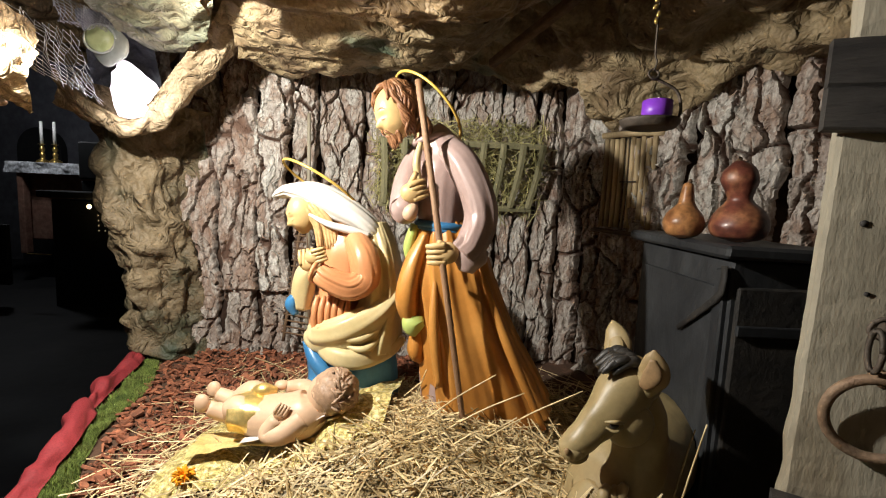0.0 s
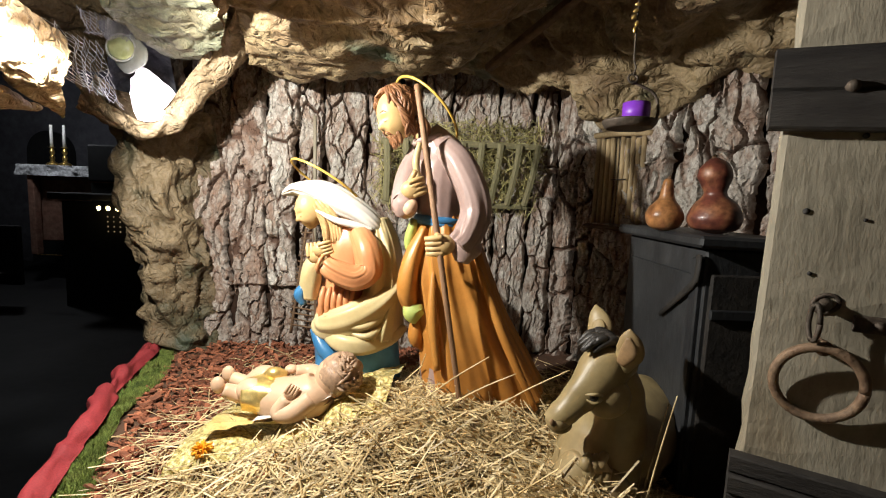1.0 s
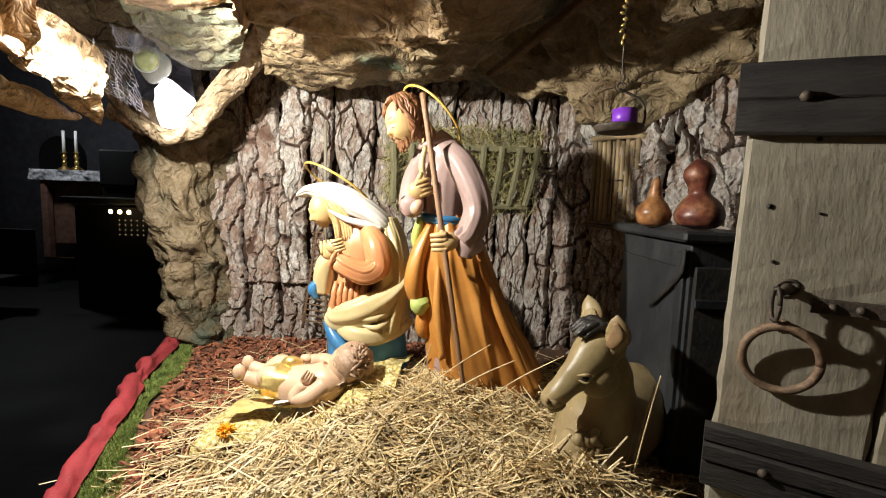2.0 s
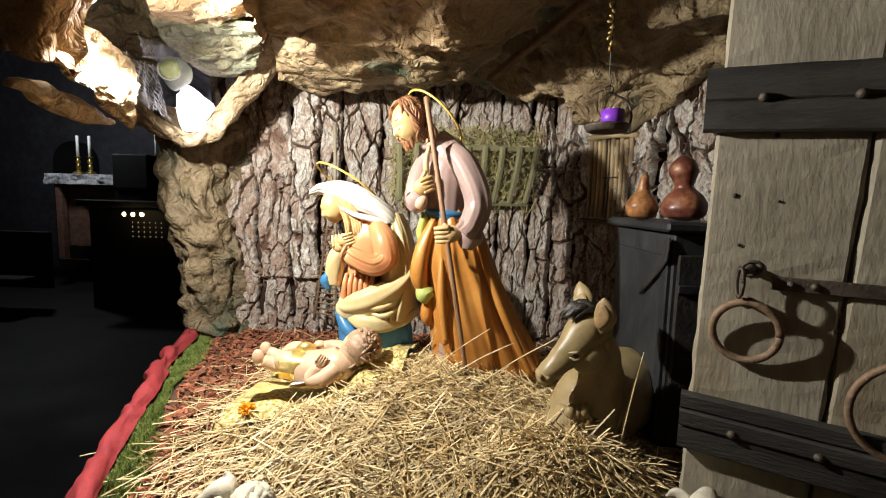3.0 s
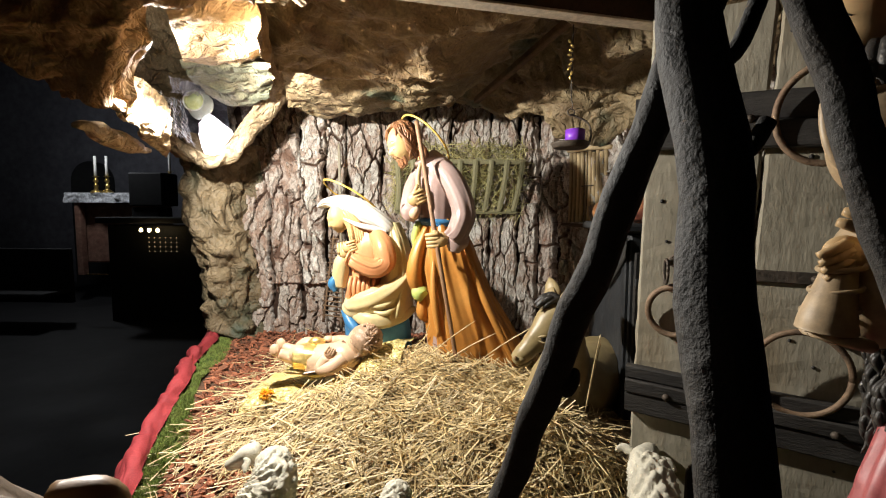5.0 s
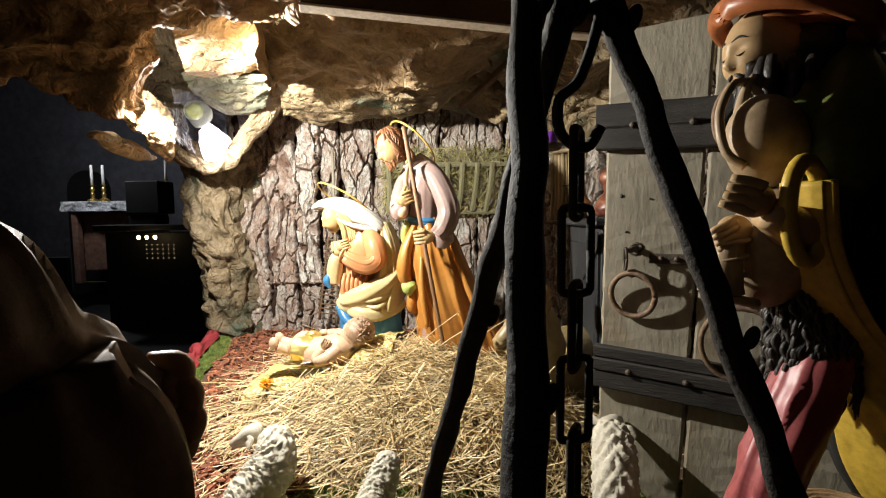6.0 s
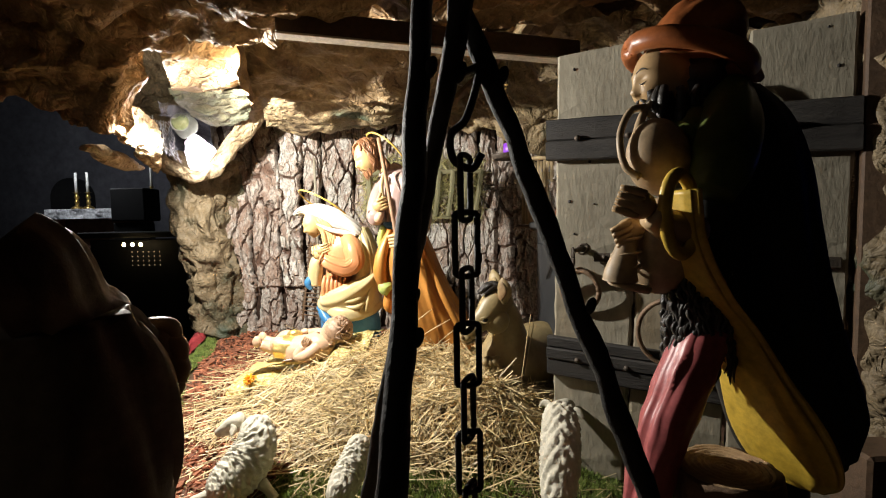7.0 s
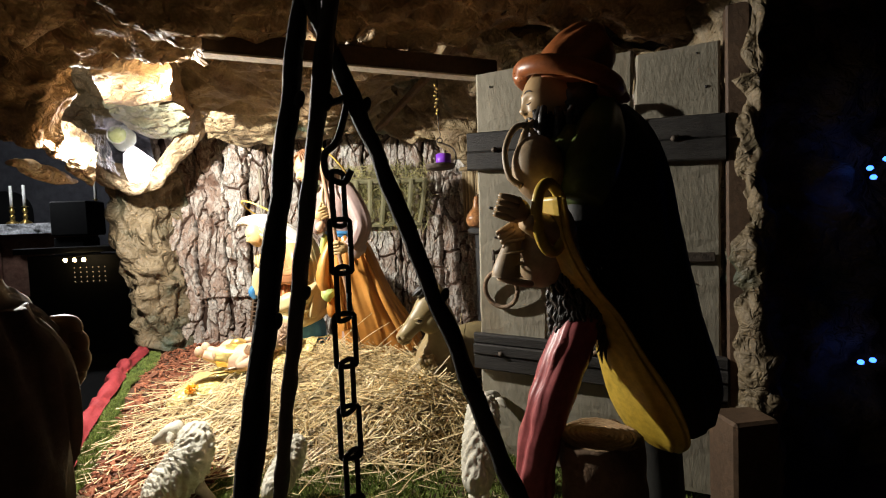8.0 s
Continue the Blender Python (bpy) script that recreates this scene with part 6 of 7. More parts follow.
def strands(name, count, seed, spot, m, label, length=(0.05, 0.14), width=(0.0009, 0.0018), category="straw"):
    """Loose dry stalks, each a bent three-sided rod."""
    rng = np.random.RandomState(seed)
    V, Fc = [], []
    for i in range(count):
        c, d = spot(rng)
        L = rng.uniform(*length)
        w = rng.uniform(*width)
        d = np.array(d, float)
        d /= np.linalg.norm(d)
        s_ = np.cross(d, (0.13, 0.2, 1.0))
        s_ /= np.linalg.norm(s_) + 1e-9
        u_ = np.cross(s_, d)
        bend = (s_ * rng.normal(0, 0.10) + u_ * rng.normal(-0.02, 0.07)) * L
        k = len(V)
        for f, b in ((-0.5, 0.0), (0.0, 1.0), (0.5, 0.0)):
            p = np.array(c) + d * L * f + bend * b * 0.5
            for a in (0.0, 2.094, 4.189):
                V.append(tuple(p + (s_ * math.cos(a) + u_ * math.sin(a)) * w))
        for q in (0, 3):
            for a in range(3):
                Fc.append((k + q + a, k + q + (a + 1) % 3, k + q + 3 + (a + 1) % 3, k + q + 3 + a))
        Fc.append((k, k + 2, k + 1))
        Fc.append((k + 6, k + 7, k + 8))
    me = bpy.data.meshes.new(name)
    me.from_pydata(V, [], Fc)
    me.materials.append(M[m])
    ob = new(name, me)
    return tagged(ob, label, category, kind="stuff")


def rack_spot(rng):
    u, v = rng.uniform(-0.03, 1.02), rng.uniform(0.0, 1.0) ** 0.8 * 1.12
    p = rack_at(u, v, rng.uniform(-0.05, 0.008))
    if v > 0.9:
        p = p + Vector((0, 0.01, rng.uniform(0, 0.05)))
    d = rng.normal(0, 1, 3) * (1, 0.35, 0.9)
    if rng.uniform() < 0.08:
        p = rack_at(rng.uniform(-0.08, 1.06), rng.uniform(-0.12, 0.4), 0.0)
        d = rng.normal(0, 1, 3) * (0.5, 0.3, 1)
    return p, d


strands("hay", 1500, 8, rack_spot, "hay", "dry greenish hay stuffed in the wall rack", (0.04, 0.12), (0.0008, 0.0015), "hay")


def shutter():
    s_ = thing("shutter", (0.60, 1.50, 0.49), "small closed shutter of split pale canes on the bark wall", "shutter")
    base, step = np.array((0.535, 1.515, 0.0)), np.array((0.0125, -0.011, 0))
    for i in range(10):
        p = base + step * i
        w = 0.009 if i != 4 else 0.004
        z1 = 0.795 + 0.004 * math.sin(i * 3)
        part("cane", Geo().tube([(*p[:2], 0.508), (p[0] + 0.002, p[1], 0.65), (*p[:2], z1)], [(0.006, w)] * 3, 0, 8, 4, wob=0.0012), "wood_pale", s_)
    g = Geo().tube([base + (-0.015, 0, 0.805), base + step * 5 + (0, -0.012, 0.808), base + step * 10 + (0.01, 0, 0.806)], [(0.012, 0.010)] * 3, 0, 8, 4, wob=0.002)
    part("lintel", g, "wood_pale", s_)
    g = Geo().tube([base + (-0.02, 0.0, 0.497), base + step * 5 + (-0.01, -0.02, 0.492), base + step * 10 + (0.005, 0, 0.487)], [(0.03, 0.007)] * 3, 0, 10, 4, wob=0.002, ref=(0.7, 0.7, 0))
    part("sill", g, "beam_dark", s_, "reddish wooden sill")
    part("latch", Geo().tube([base + step * 3 + (-0.004, -0.012, 0.655), base + step * 6 + (-0.004, -0.012, 0.657)], [0.0025] * 2, 0, 6, 2), "iron", s_)
    return s_


shutter()


def rake():
    r = thing("rake", (-0.50, 1.58, 0.02), "tall wooden hay rake with close tines leaning on the bark wall", "rake")
    part("handle", Geo().tube([(-0.475, 1.60, 0.85), (-0.468, 1.58, 0.5), (-0.462, 1.55, 0.03)], [0.0062, 0.007, 0.0075], 0, 10, 6), "wood_grey", r)
    part("rail", Geo().tube([(-0.500, 1.585, 0.44), (-0.545, 1.55, 0.05)], [0.005, 0.006], 0, 8, 4), "log_bark", r)
    part("rail", Geo().tube([(-0.470, 1.575, 0.46), (-0.448, 1.54, 0.04)], [0.004, 0.005], 0, 8, 4), "log_bark", r)
    for i in range(17):
        f = i / 16
        a = np.array((-0.503, 1.583, 0.42)) * (1 - f) + np.array((-0.541, 1.553, 0.08)) * f
        b = np.array((-0.471, 1.575, 0.43)) * (1 - f) + np.array((-0.450, 1.543, 0.075)) * f
        part("tine", Geo().tube([a + (-0.012, 0, 0.004), b + (0.010, 0, -0.004)], [0.0035, 0.0035], 0, 6, 2), "log_bark", r)
    return r


rake()


# ---- tripod with its chain, in the foreground ----
def tripod():
    t = thing("tripod", (0.20, -0.24, -0.17), "tripod of three charred black branches with a hanging iron chain", "tripod")
    for (a, b, thin) in (((0.128, -0.45, 0.1), (0.168, -0.198, 0.8), 0.9), ((0.054, -0.033, 0.1), (0.218, -0.291, 0.8), 0.85), ((0.423, -0.248, 0.1), (0.164, -0.214, 0.8), 0.85)):
        a, b = np.array(a), np.array(b)
        d = (b - a) / 0.7
        pts = [a + d * (z - 0.1) for z in (-0.17, 0.05, 0.25, 0.45, 0.65, 0.80, 0.93)]
        pts = [p + np.array(noise.noise_vector(Vector(p * 5))) * 0.006 for p in pts]
        leg = part("leg", Geo().tube(pts, [q * thin for q in (0.0125, 0.012, 0.0115, 0.011, 0.0105, 0.010, 0.009)], 0, 14, 14, wob=0.0035), "charred", t)
        for f in (0.3, 0.55, 0.8):
            k = int(f * 6)
            q = pts[k] + np.array((0.010, -0.004, 0.0))
            part("knot", Geo().blob(q, (0.005, 0.004, 0.009), 0, 20, 0, 8, 10, wob=0.3), "charred", leg)
    c = np.array((0.196, -0.225, 0.79))
    part("binding", Geo().tube(ring_path(c + (-0.008, 0, 0.0), (0.022, 0, 0.004), (0, 0.03, 0), 20), [0.004] * 20, 0, 8, 1), "iron", t)
    # S-hook, then links turned alternately
    x, y = 0.197, -0.222
    g = Geo().tube([(x - 0.012, y, 0.654), (x + 0.006, y, 0.660), (x + 0.014, y, 0.66), (x + 0.002, y, 0.619), (x - 0.012, y, 0.604), (x - 0.010, y, 0.582), (x + 0.006, y, 0.574), (x + 0.015, y, 0.587)], [0.0036] * 8, 0, 10, 5)
    hook = part("hook", g, "charred", t, "blackened iron S-hook")
    g = Geo().tube([(x - 0.006, y, 0.90), (x - 0.008, y, 0.80), (x - 0.012, y, 0.656)], [0.003] * 3, 0, 8, 4)
    part("wire", g, "charred", hook)
    z = 0.582
    for i in range(14):
        h, w = 0.029, 0.0105
        zc = z - h + 0.004
        dirv = np.array((1, 0.25, 0)) if i % 2 else np.array((0.45, 0.9, 0))
        dirv /= np.linalg.norm(dirv)
        pts = []
        for th in np.linspace(0, 2 * math.pi, 25):
            cx, cz = math.cos(th), math.sin(th)
            pts.append(np.array((x, y, zc)) + dirv * w * np.sign(cx) * min(1, abs(cx) * 1.8) + np.array((0, 0, cz * w + np.sign(cz) * (h - w) * min(1, abs(cz) * 2.4))))
        part("link", Geo().tube(pts, [0.0029] * 25, 0, 8, 1), "charred", t)
        z -= 2 * h - 0.0075
    return t


tripod()


# ---- timbers of the roof ----
def beam(name, a, b, w, h, m, label):
    a, b = Vector(a), Vector(b)
    mid, L = (a + b) / 2, (b - a).length
    R = (b - a).to_track_quat("X", "Z").to_matrix().to_4x4()
    ob = solo(name, Geo().box((0, 0, 0), (L, w, h), 0, Matrix.Translation(mid) @ R, 0.004, 0.002), m, tuple(mid), label, "beam", "roof timbers", smooth=False)
    return ob, R, mid, L


bt = thing("roof_beam", (0.1, 0.45, 0.95), "dark roof beam above the door, its lit lower edge painted pale", "beam", "roof timbers")
ba, bb = Vector((0.53, 0.60, 0.968)), Vector((-0.19, 0.38, 0.968))
bR = Matrix.Translation((ba + bb) / 2) @ (bb - ba).to_track_quat("X", "Z").to_matrix().to_4x4()
part("timber", Geo().box((0, 0, 0), ((bb - ba).length, 0.035, 0.05), 0, bR, 0.004, 0.002), "beam_dark", bt, smooth=False)
# light caught on the lower edge, put in as a pale strip
part("pale_edge", Geo().box((0, 0.002, -0.0275), ((bb - ba).length, 0.036, 0.005), 0, bR, 0.001), "beam_white", bt, "lit lower edge painted pale", smooth=False)
beam("roof_batten", (0.13, 1.42, 0.99), (0.46, 0.78, 1.13), 0.024, 0.026, "log_bark", "brown roof batten among crumpled paper")
beam("roof_batten", (0.36, 0.62, 1.0), (0.52, 0.30, 1.15), 0.03, 0.03, "wood_pale", "pale sawn roof batten over the door")
beam("roof_batten", (-0.2, 0.10, 1.10), (1.0, 0.05, 1.06), 0.03, 0.03, "beam_dark", "dark roof batten across the front")

# ---- lamps in the paper pocket ----
lp = thing("spotlight", (-0.905, 1.32, 0.80), "small glowing lamp in a clear plastic sleeve, in the paper pocket", "lamp")
g = Geo().sheet([[(-0.932, 1.290, 0.885), (-0.899, 1.300, 0.917), (-0.856, 1.290, 0.897)],[(-0.923, 1.270, 0.825), (-0.852, 1.250, 0.830), (-0.787, 1.270, 0.837)],[(-0.898, 1.270, 0.764), (-0.857, 1.260, 0.758), (-0.826, 1.280, 0.773)],], 12, 12, 0.006, 30)
part("sleeve", g, "led_white", lp, "glaring clear plastic sleeve")
part("socket", Geo().tube([(-0.91, 1.33, 0.85), (-0.93, 1.36, 0.88)], [0.024, 0.03], 0, 20, 2), "plastic", lp)
l2 = thing("reflector_lamp", (-0.905, 1.24, 0.90), "unlit reflector lamp with pale green lens on a milky plate", "lamp")
g = Geo().blob((-0.899, 1.242, 0.944), (0.060, 0.012, 0.056), 0, 20, -15, 12, 26, wob=0.25, wscale=22)
part("plate", g, "plastic", l2)
n_ = Vector((0.28, -0.93, -0.12))
c_ = Vector((-0.905, 1.222, 0.950))
part("lens", Geo().tube([c_, c_ + n_ * 0.008, c_ + n_ * 0.014], [0.033, 0.032, 0.022], 0, 28, 2), "disc", l2)
part("rim", Geo().tube(ring_path(c_ + n_ * 0.006, (0.034, 0.009, 0.004), (0.002, -0.004, 0.034), 30), [0.003] * 30, 0, 8, 1), "plastic", l2)

# chicken wire between the flap and the lamps, and a dark clump of it over them
def wire_net(corners, nu, nv, m, label):
    a, b, c, d = (np.array(q) for q in corners)
    g = Geo()
    for i in range(nu):
        for j in range(nv):
            def at(u, v):
                u, v = u / nu, v / nv
                p = (a * (1 - u) + b * u) * (1 - v) + (d * (1 - u) + c * u) * v
                return p + 0.014 * np.array(noise.noise_vector(Vector(p * 26)))
            o = 0.5 * (j % 2)
            for du in (-0.5, 0.5):
                g.tube([at(i + o, j), at(i + o + du, j + 1)], [0.0009, 0.0009], 0, 4, 1, cap=False)
    solo("chicken_wire", g, m, tuple(a), label, "wire mesh")


wire_net(((-0.749, 0.720, 0.874), (-0.871, 1.100, 0.919), (-0.922, 1.240, 0.786), (-0.813, 0.920, 0.790)), 13, 13, "wire", "grey chicken wire under the torn paper")
wire_net(((-0.870, 1.020, 0.974), (-0.856, 1.220, 1.009), (-0.865, 1.260, 0.977), (-0.913, 1.120, 0.944)), 16, 9, "wire", "grey chicken wire bent round the lamps")
g = Geo().sheet([[(-0.907, 1.140, 0.993), (-0.889, 1.240, 1.021), (-0.874, 1.360, 1.025)], [(-0.960, 1.240, 0.954), (-0.934, 1.320, 0.990), (-0.880, 1.400, 0.983)], [(-1.043, 1.360, 0.898), (-1.011, 1.420, 0.920), (-0.915, 1.480, 0.931)], [(-1.065, 1.420, 0.797), (-1.019, 1.480, 0.781), (-0.907, 1.500, 0.829)]], 14, 14, 0.012, 12, seed=91.0, cell=0.03)
solo("dark_netting", g, "netting", (-0.934, 1.240, 0.990), "crumpled dark grey sheet behind the small lamps", "cloth")

# ---- red cloth along the left edge ----
g = Geo()
rowsc = []
for dz, dx in ((0.02, 0.014), (0.045, -0.008), (0.038, -0.034), (-0.02, -0.052), (-0.22, -0.058), (-0.5, -0.06)):
    rowsc.append([(left_edge(y) + dx + (0.02 if k % 2 else 0), y, ground_z(0, y) + dz + 0.012 * (k % 2)) for k, y in enumerate(np.linspace(1.68, -0.2, 9))])
g.sheet(rowsc, 12, 26, 0.016, 9, seed=71.0, cell=0.05)
solo("red_cloth", g, "cloth_red", (-0.9, 0.9, -0.1), "crumpled dark red cloth hung over the edge of the crib", "cloth")

# ---- gold lace under the child ----
def drape(x, y, lift):
    return (x, y, straw_z(x, y) + lift)


g = Geo()
ctrl = []
for f in np.linspace(0, 1, 6):
    row = []
    for e in np.linspace(0, 1, 6):
        x = -0.56 + 0.45 * e + 0.03 * f
        y = 0.80 + 0.08 * e + (0.30 - 0.02 * e) * f
        lift = 0.036 + 0.03 * (e > 0.75) * (f > 0.3) + 0.008 * math.sin(9 * e + 5 * f) - 0.012 * (f == 0)
        if e == 0 or f == 0:
            lift -= 0.018
        row.append(drape(x, y, lift - 0.018 * math.exp(-((e - 0.5) / 0.25) ** 2)))
    ctrl.append(row)
g.sheet(ctrl, 14, 14, 0.008, 14, seed=81.0)
solo("gold_cloth", g, "gold_lace", (-0.33, 0.95, 0.03), "gold lace cloth spread on straw under the infant figure", "cloth")
g = Geo().sheet([[drape(-0.50 + 0.30 * e, 0.85 + 0.06 * e + 0.10 * f, 0.052 + 0.006 * math.sin(7 * e + 4 * f)) for e in np.linspace(0, 1, 5)] for f in np.linspace(0, 1, 4)], 12, 12, 0.006, 18, seed=83.0)
solo("satin_cloth", g, "gold_satin", (-0.36, 0.9, 0.03), "pale gold satin folded on the lace", "cloth")
g = Geo().sheet([[drape(-0.40 + 0.17 * e, 0.872 + 0.03 * e + 0.06 * f, 0.062 + 0.004 * math.sin(8 * e)) for e in np.linspace(0, 1, 4)] for f in np.linspace(0, 1, 3)], 12, 12, 0.005, 20, seed=85.0)
solo("white_cloth", g, "white", (-0.32, 0.9, 0.04), "small white cloth tucked under the infant figure", "cloth")

# ---- marigold ----
fl = thing("flower", (-0.49, 0.83, -0.02), "orange marigold lying at the edge of the gold cloth", "flower")
rng = random.Random(6)
fc = np.array((-0.488, 0.835, 0.012))
for i in range(34):
    a, e = rng.uniform(0, 6.283), rng.uniform(-0.1, 1.1)
    d = np.array((math.cos(a) * math.cos(e), -abs(math.sin(e)) * 0.6 + math.sin(a) * math.cos(e) * 0.6, 0.5 * math.sin(a) * math.cos(e) + math.sin(e) * 0.7))
    g = Geo().tube([fc, fc + d * 0.012, fc + d * rng.uniform(0.019, 0.026)], [(0.001, 0.002), (0.0015, 0.0042), (0.001, 0.0022)], 0, 6, 2)
    part("petal", g, "flower", fl)

# ---- log seat ----
lg = thing("log", (0.56, -0.03, -0.17), "short cut log with rough bark standing on end", "log")
lp_ = [(0.56, -0.03, -0.18), (0.56, -0.03, 0.0), (0.557, -0.03, 0.12), (0.555, -0.028, 0.185)]
part("bark", Geo().tube(lp_, [0.068, 0.064, 0.062, 0.061], 0, 40, 10, fold=(0.03, 9, 1), wob=0.008), "log_bark", lg)
g = Geo()
rr_ = np.linspace(0.0, 0.060, 34)
verts = []
for r_ in rr_:
    for t_ in np.linspace(0, 2 * math.pi, 40, endpoint=False):
        q = r_ * (1 + 0.06 * noise.noise(Vector((math.cos(t_) * 1.5, math.sin(t_) * 1.5, 4))))
        verts.append((0.555 + q * math.cos(t_), -0.028 + q * math.sin(t_), 0.187 + 0.0016 * math.sin(r_ * 780 + 1.5 * math.sin(t_ * 2)) + 0.0012 * noise.noise(Vector((q * 90 * math.cos(t_), q * 90 * math.sin(t_), 1))) - (0.004 if r_ > 0.059 else 0)))
g.put(verts, [(a * 40 + b, a * 40 + (b + 1) % 40, (a + 1) * 40 + (b + 1) % 40, (a + 1) * 40 + b) for a in range(33) for b in range(40)])
part("cut_face", g, "log_end", lg, "cut end with coarse rings")

# ---- altar end of the church ----
al = thing("altar", (-5.8, 7.2, -1.0), "far stone altar table with a white lace cloth", "altar")
part("top", Geo().box((-5.85, 7.2, 0.80), (1.5, 0.7, 0.09), 0, None, 0.01), "lace", al, "white lace altar cloth", smooth=False)
g = Geo().sheet([[(-6.6 + 1.5 * e, 6.84 + 0.01 * math.sin(e * 60), 0.84 - 0.16 * f) for e in np.linspace(0, 1, 16)] for f in (0, 0.5, 1)], 4, 6, 0.02, 9)
part("lace_front", g, "lace", al)
part("block", Geo().box((-5.85, 7.3, 0.2), (1.3, 0.5, 1.1), 0, None, 0.02), "brickwork", al, smooth=False)
part("leg", Geo().box((-6.42, 6.95, 0.1), (0.10, 0.12, 1.3), 0, None, 0.01), "brickwork", al, smooth=False)


def candlestick(x, y, z):
    c = thing("candlestick", (x, y, z), "tall brass candlestick with a white candle on the altar", "candlestick", "altar candlesticks")
    part("base", Geo().tube([(x, y, z), (x, y, z + 0.03), (x, y, z + 0.06), (x, y, z + 0.12), (x, y, z + 0.16), (x, y, z + 0.2), (x, y, z + 0.26), (x, y, z + 0.28)], [0.085, 0.075, 0.03, 0.035, 0.02, 0.038, 0.02, 0.05], 0, 16, 4), "brass", c)
    part("candle", Geo().tube([(x, y, z + 0.28), (x, y, z + 0.62)], [0.022, 0.02], 0, 14, 2), "wax", c, "plain white candle")
    return c


candlestick(-6.19, 7.05, 0.85)
candlestick(-5.99, 7.05, 0.85)
candlestick(-5.05, 7.3, 0.95)

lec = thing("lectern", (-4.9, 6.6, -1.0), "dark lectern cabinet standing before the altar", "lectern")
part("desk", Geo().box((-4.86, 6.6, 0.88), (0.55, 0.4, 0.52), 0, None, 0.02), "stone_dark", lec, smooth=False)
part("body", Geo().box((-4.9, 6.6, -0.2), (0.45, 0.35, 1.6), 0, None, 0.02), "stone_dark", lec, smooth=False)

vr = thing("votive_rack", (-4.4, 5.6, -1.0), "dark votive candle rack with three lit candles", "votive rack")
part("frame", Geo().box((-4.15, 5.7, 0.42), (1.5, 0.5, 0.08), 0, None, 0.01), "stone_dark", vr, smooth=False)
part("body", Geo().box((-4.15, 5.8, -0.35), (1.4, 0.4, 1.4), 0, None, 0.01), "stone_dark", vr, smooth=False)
for i in range(3):
    part("candle_flame", Geo().blob((-4.22 + 0.115 * i, 5.4, 0.29), (0.024, 0.02, 0.028), 0, 0, 0, 8, 10), "flame", vr, "small warm flame")
for i in range(6):
    for j in range(4):
        part("electric_candle", Geo().blob((-4.1 + 0.075 * i, 5.38, 0.19 - 0.06 * j), (0.007, 0.006, 0.008), 0, 0, 0, 6, 8), "flame_dim", vr)
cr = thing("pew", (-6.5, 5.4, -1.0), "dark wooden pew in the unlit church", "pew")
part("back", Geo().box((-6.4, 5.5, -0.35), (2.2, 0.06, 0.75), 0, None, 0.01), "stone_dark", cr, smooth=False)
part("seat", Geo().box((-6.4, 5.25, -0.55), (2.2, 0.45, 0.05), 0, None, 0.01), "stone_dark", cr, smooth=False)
part("glint", Geo().box((-4.9, 5.45, -0.32), (0.3, 0.02, 0.012), 0, None, 0.002), "brass", cr, smooth=False)
# unseen fill lamp added to brighten the altar and the church wall
lamp("altar_fill", "POINT", (-5.9, 6.2, 1.9), 38.0, (0.92, 0.95, 1.0), 0.1)

# ---- blue fairy lights beyond the right pillar ----
for x, y, z in ((1.42, 0.36, 0.62), (1.46, 0.36, 0.64), (1.44, 0.37, 0.60), (1.40, 0.36, 0.172), (1.43, 0.36, 0.175)):
    solo("fairy_light", Geo().blob((x - 0.1, y - 0.1, z), (0.007, 0.006, 0.006), 0, 0, 0, 8, 10), "led_blue", (x - 0.1, y - 0.1, z), "tiny blue fairy light in the dark", "light", "blue fairy lights")

# ---- straw, chips, moss ----
def heap_k(x, y, wide=1.0):
    """How thick the straw lies: one in the heap, nothing past its rim."""
    lead = min(1.0, max(0.0, (0.98 - y) / 0.3))
    return math.exp(-((x - 0.03 - 0.10 * lead) / (0.47 - 0.04 * lead) / wide) ** 4 - ((y - 0.94) / 0.37 / wide) ** 4)


def bed_z(x, y):
    return straw_z(x, y) - 0.022 - 0.06 * (1 - min(1, heap_k(x, y, 1.05) * 2.2))


def heap_spot(rng):
    while True:
        x, y = rng.uniform(-0.62, 0.62), rng.uniform(0.42, 1.35)
        k = heap_k(x, y)
        if -0.55 < x < -0.13 and 0.81 < y < 1.10 and rng.uniform() < 0.93:
            continue
        if rng.uniform() < k:
            break
    th = rng.uniform(0, math.pi)
    if y < 0.9 and rng.uniform() < 0.45:
        th = rng.normal(0.3, 0.5)
    z = straw_z(x, y) - 0.022 + 0.036 * rng.uniform() ** 1.6
    sl = -(straw_z(x, y) - straw_z(x + 0.02 * math.cos(th), y + 0.02 * math.sin(th))) / 0.02
    return (x, y, z), (math.cos(th), math.sin(th), sl + rng.normal(0, 0.22))


strands("straw", 14500, 21, heap_spot, "straw", "deep heap of loose golden straw under the figures", (0.07, 0.29), (0.0008, 0.0020))
# solid body of the heap, its dark colour standing in for shade between stalks
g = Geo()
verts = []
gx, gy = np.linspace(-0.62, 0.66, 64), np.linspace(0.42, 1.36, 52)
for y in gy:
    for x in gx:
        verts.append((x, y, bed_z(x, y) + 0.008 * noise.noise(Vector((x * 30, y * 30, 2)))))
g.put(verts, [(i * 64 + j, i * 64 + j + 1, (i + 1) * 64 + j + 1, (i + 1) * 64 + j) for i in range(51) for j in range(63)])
tagged(solo("straw_bed", g, "straw_deep", (0, 0.88, 0), "packed body of the straw heap, coloured as shaded straw", "straw"), kind="stuff")


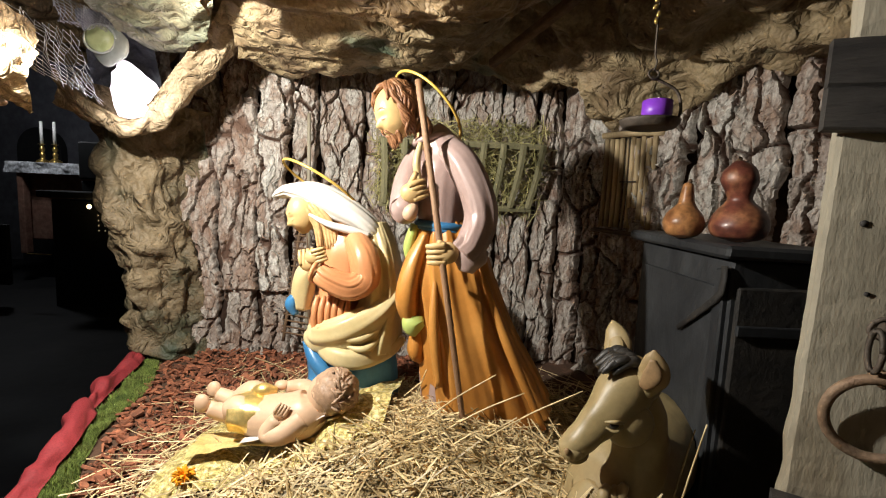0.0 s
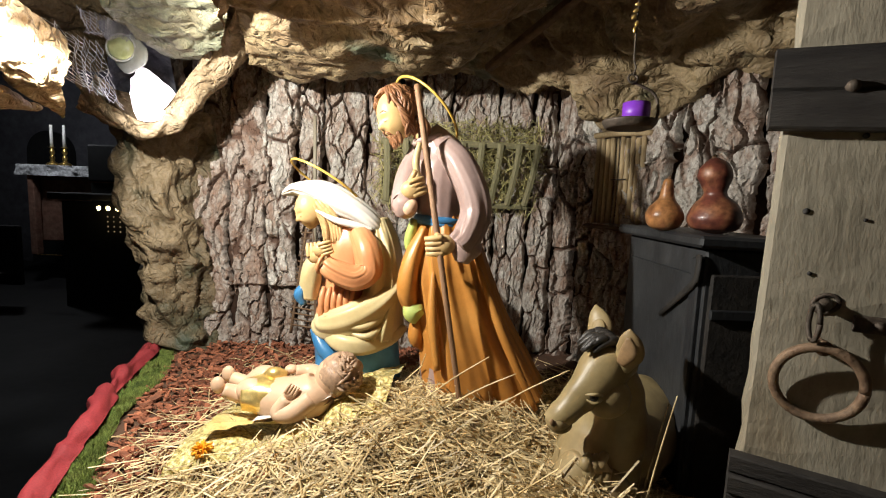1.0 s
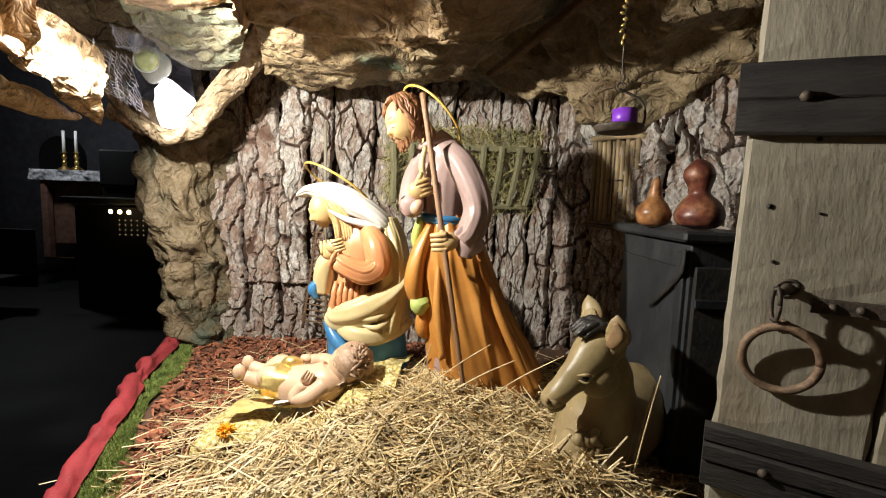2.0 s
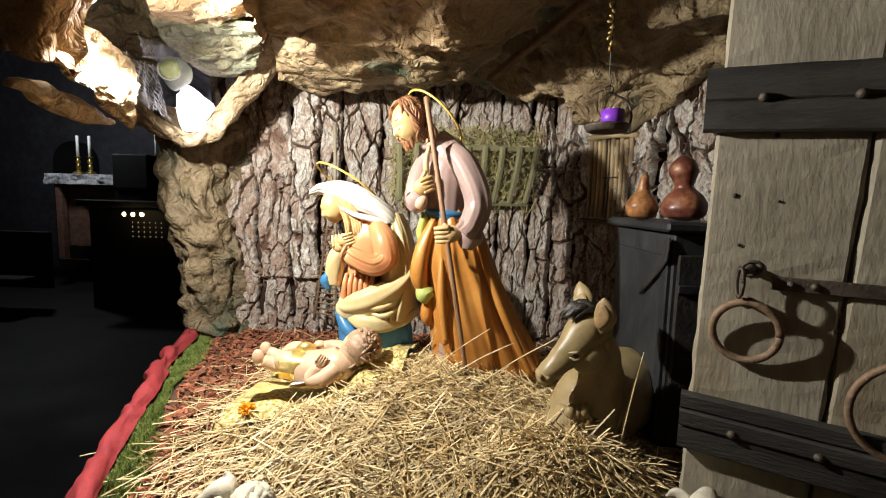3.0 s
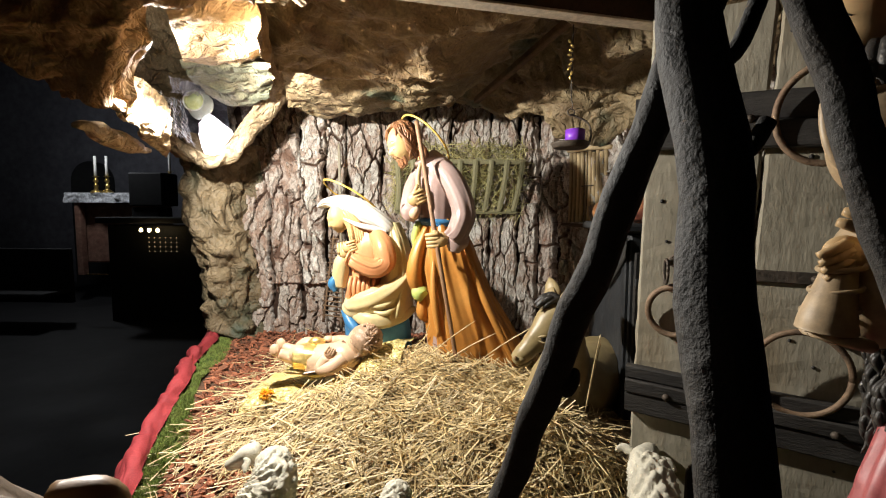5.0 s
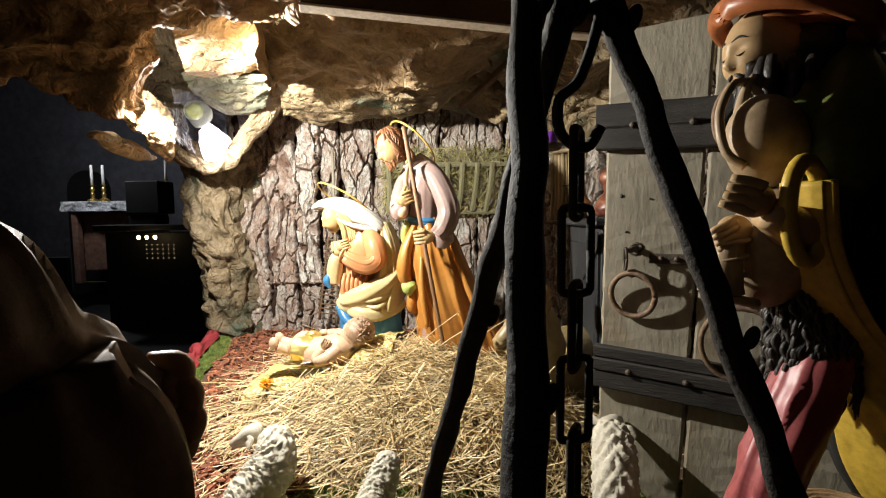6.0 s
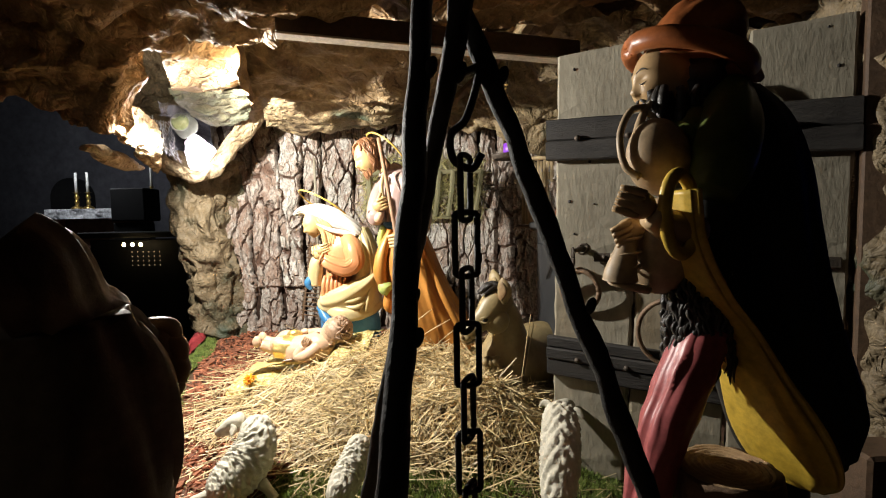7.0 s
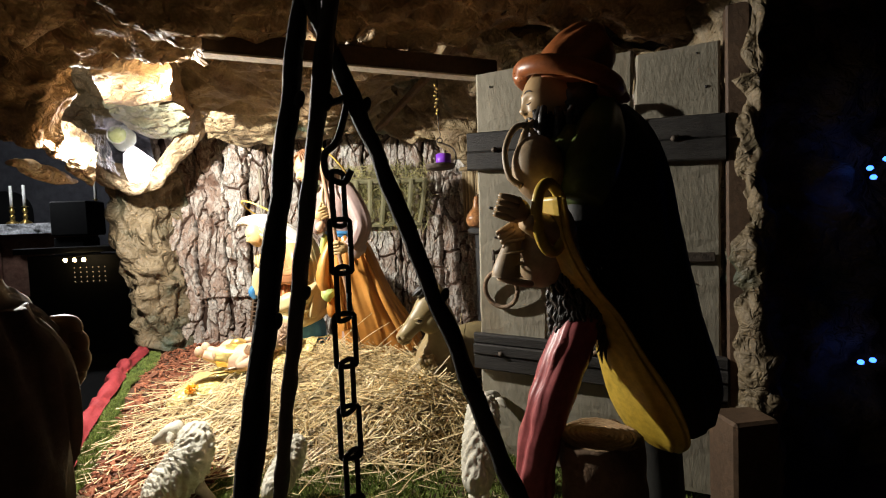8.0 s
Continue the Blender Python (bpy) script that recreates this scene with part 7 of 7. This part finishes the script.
def stray_spot(rng):
    x, y = rng.uniform(-0.72, 0.6), rng.uniform(0.35, 1.5)
    if rng.uniform() < 0.35:
        x, y = rng.normal(-0.50, 0.10), rng.normal(0.74, 0.13)
    th = rng.uniform(0, math.pi)
    return (x, y, max(ground_z(x, y) + 0.012, straw_z(x, y) - 0.004)), (math.cos(th), math.sin(th), rng.normal(0, 0.12))


strands("straw", 1200, 22, stray_spot, "straw", "stray straws scattered over chips and moss", (0.06, 0.20), (0.0008, 0.0016))
# a few long stalks that stand out before the robe
g = Geo()
for a, b in (((-0.035, 0.90, 0.10), (0.12, 0.86, 0.235)), ((0.02, 0.90, 0.09), (0.18, 0.86, 0.20)), ((0.11, 0.88, 0.09), (0.275, 0.80, 0.235)), ((-0.05, 0.98, 0.09), (-0.02, 0.96, 0.20)), ((0.385, 0.66, 0.06), (0.41, 0.64, 0.26)), ((-0.42, 1.3, 0.03), (-0.52, 1.25, 0.10)), ((0.40, 0.70, 0.06), (0.43, 0.70, 0.22))):
    a, b = np.array(a), np.array(b)
    g.tube([a, (a + b) / 2 + (0, 0, 0.006), b], [0.0016, 0.0015, 0.0011], 0, 6, 4)
tagged(solo("straw", g, "straw", (0.1, 0.88, 0.08), "long single straws standing out of the heap", "straw"), kind="stuff")


def chip_geo(rng):
    n = rng.randint(5, 7)
    a, b = rng.uniform(0.008, 0.018), rng.uniform(0.005, 0.010)
    ang = sorted(rng.uniform(0, 6.283) for _ in range(n))
    top = [(a * math.cos(t), b * math.sin(t), 0.0022 + 0.0015 * rng.uniform(-1, 1)) for t in ang]
    bot = [(x * 1.05, y * 1.05, -0.0015) for x, y, _ in top]
    geo = Geo()
    geo.put(top + bot, [tuple(range(n)), tuple(range(n, 2 * n))[::-1]] + [(n + i, n + (i + 1) % n, (i + 1) % n, i) for i in range(n)])
    return geo


rng = random.Random(31)
kinds = [mesh_of("bark_chip", chip_geo(rng), "chip", smooth=False) for _ in range(12)]
mulch = thing("bark_mulch", (-0.6, 1.0, -0.05), "layer of reddish brown bark chips on the floor", "bark chips", kind="structure")


def chip_spot(rng):
    while True:
        y = rng.uniform(0.18, 1.64)
        x = rng.uniform(left_edge(y) + 0.085, -0.02 if y > 1.15 else -0.25)
        if y < 0.5 and x > -0.28:
            continue
        if heap_k(x, y) < 0.45:
            return x, y


near = 0
V, Fc = [], []
for i in range(5800):
    x, y = chip_spot(rng)
    m = Matrix.Translation((x, y, max(ground_z(x, y), bed_z(x, y)) + rng.uniform(0.002, 0.016))) @ Euler((rng.gauss(0, 0.35), rng.gauss(0, 0.35), rng.uniform(0, 6.28))).to_matrix().to_4x4() @ Matrix.Diagonal((*[rng.uniform(0.6, 1.35)] * 3, 1))
    me = kinds[i % 12]
    if near < 300 and y < 0.80:
        ob = new("bark_chip", me)
        ob.parent = mulch
        ob.matrix_basis = Matrix.Translation(-Vector(mulch.location)) @ m
        near += 1
    else:
        k = len(V)
        V.extend([tuple(m @ v.co) for v in me.vertices])
        Fc.extend([tuple(k + q for q in p.vertices) for p in me.polygons])
me = bpy.data.meshes.new("bark_chips")
me.from_pydata(V, [], Fc)
me.materials.append(M["chip"])
ob = new("bark_chips", me)
tagged(ob, "thick litter of reddish brown bark chips", "bark chips", kind="stuff")


def moss_patch(name, count, seed, spot, label):
    """Low cushions of moss made of short blades."""
    rng_ = np.random.RandomState(seed)
    V, Fc = [], []
    for i in range(count):
        x, y = spot(rng_)
        z = ground_z(x, y) + 0.016 * max(0, 0.6 + noise.noise(Vector((x * 34, y * 34, seed)))) + 0.006
        a = rng_.uniform(0, 6.283)
        h, w = rng_.uniform(0.002, 0.009), rng_.uniform(0.0010, 0.0022)
        dx, dy = rng_.normal(0, 0.006, 2)
        k = len(V)
        V.extend([(x + w * math.cos(a), y + w * math.sin(a), z - 0.01), (x - w * math.cos(a), y - w * math.sin(a), z - 0.01), (x + dx, y + dy, z + h), (x + w * math.sin(a), y - w * math.cos(a), z - 0.01)])
        Fc.extend([(k, k + 1, k + 2), (k + 1, k + 3, k + 2), (k + 3, k, k + 2)])
    me = bpy.data.meshes.new(name)
    me.from_pydata(V, [], Fc)
    me.materials.append(M["moss"])
    tagged(new(name, me), label, "moss", kind="stuff")


def strip(r):
    y = r.uniform(-0.1, 1.62)
    w = 0.060 + 0.02 * math.sin(y * 11)
    return left_edge(y) + 0.02 + w * r.uniform(), y


def front(r):
    while True:
        x, y = r.uniform(-0.30, 0.95), r.uniform(-0.1, 0.62)
        if r.uniform() < 1.6 * (0.55 + noise.noise(Vector((x * 4, y * 4, 5)))) and y < 0.56 + 0.05 * math.sin(9 * x):
            return x, y


moss_patch("moss", 26000, 41, strip, "strip of green moss along the edge of the crib")
moss_patch("moss", 60000, 42, front, "cushions of bright green moss before the straw")
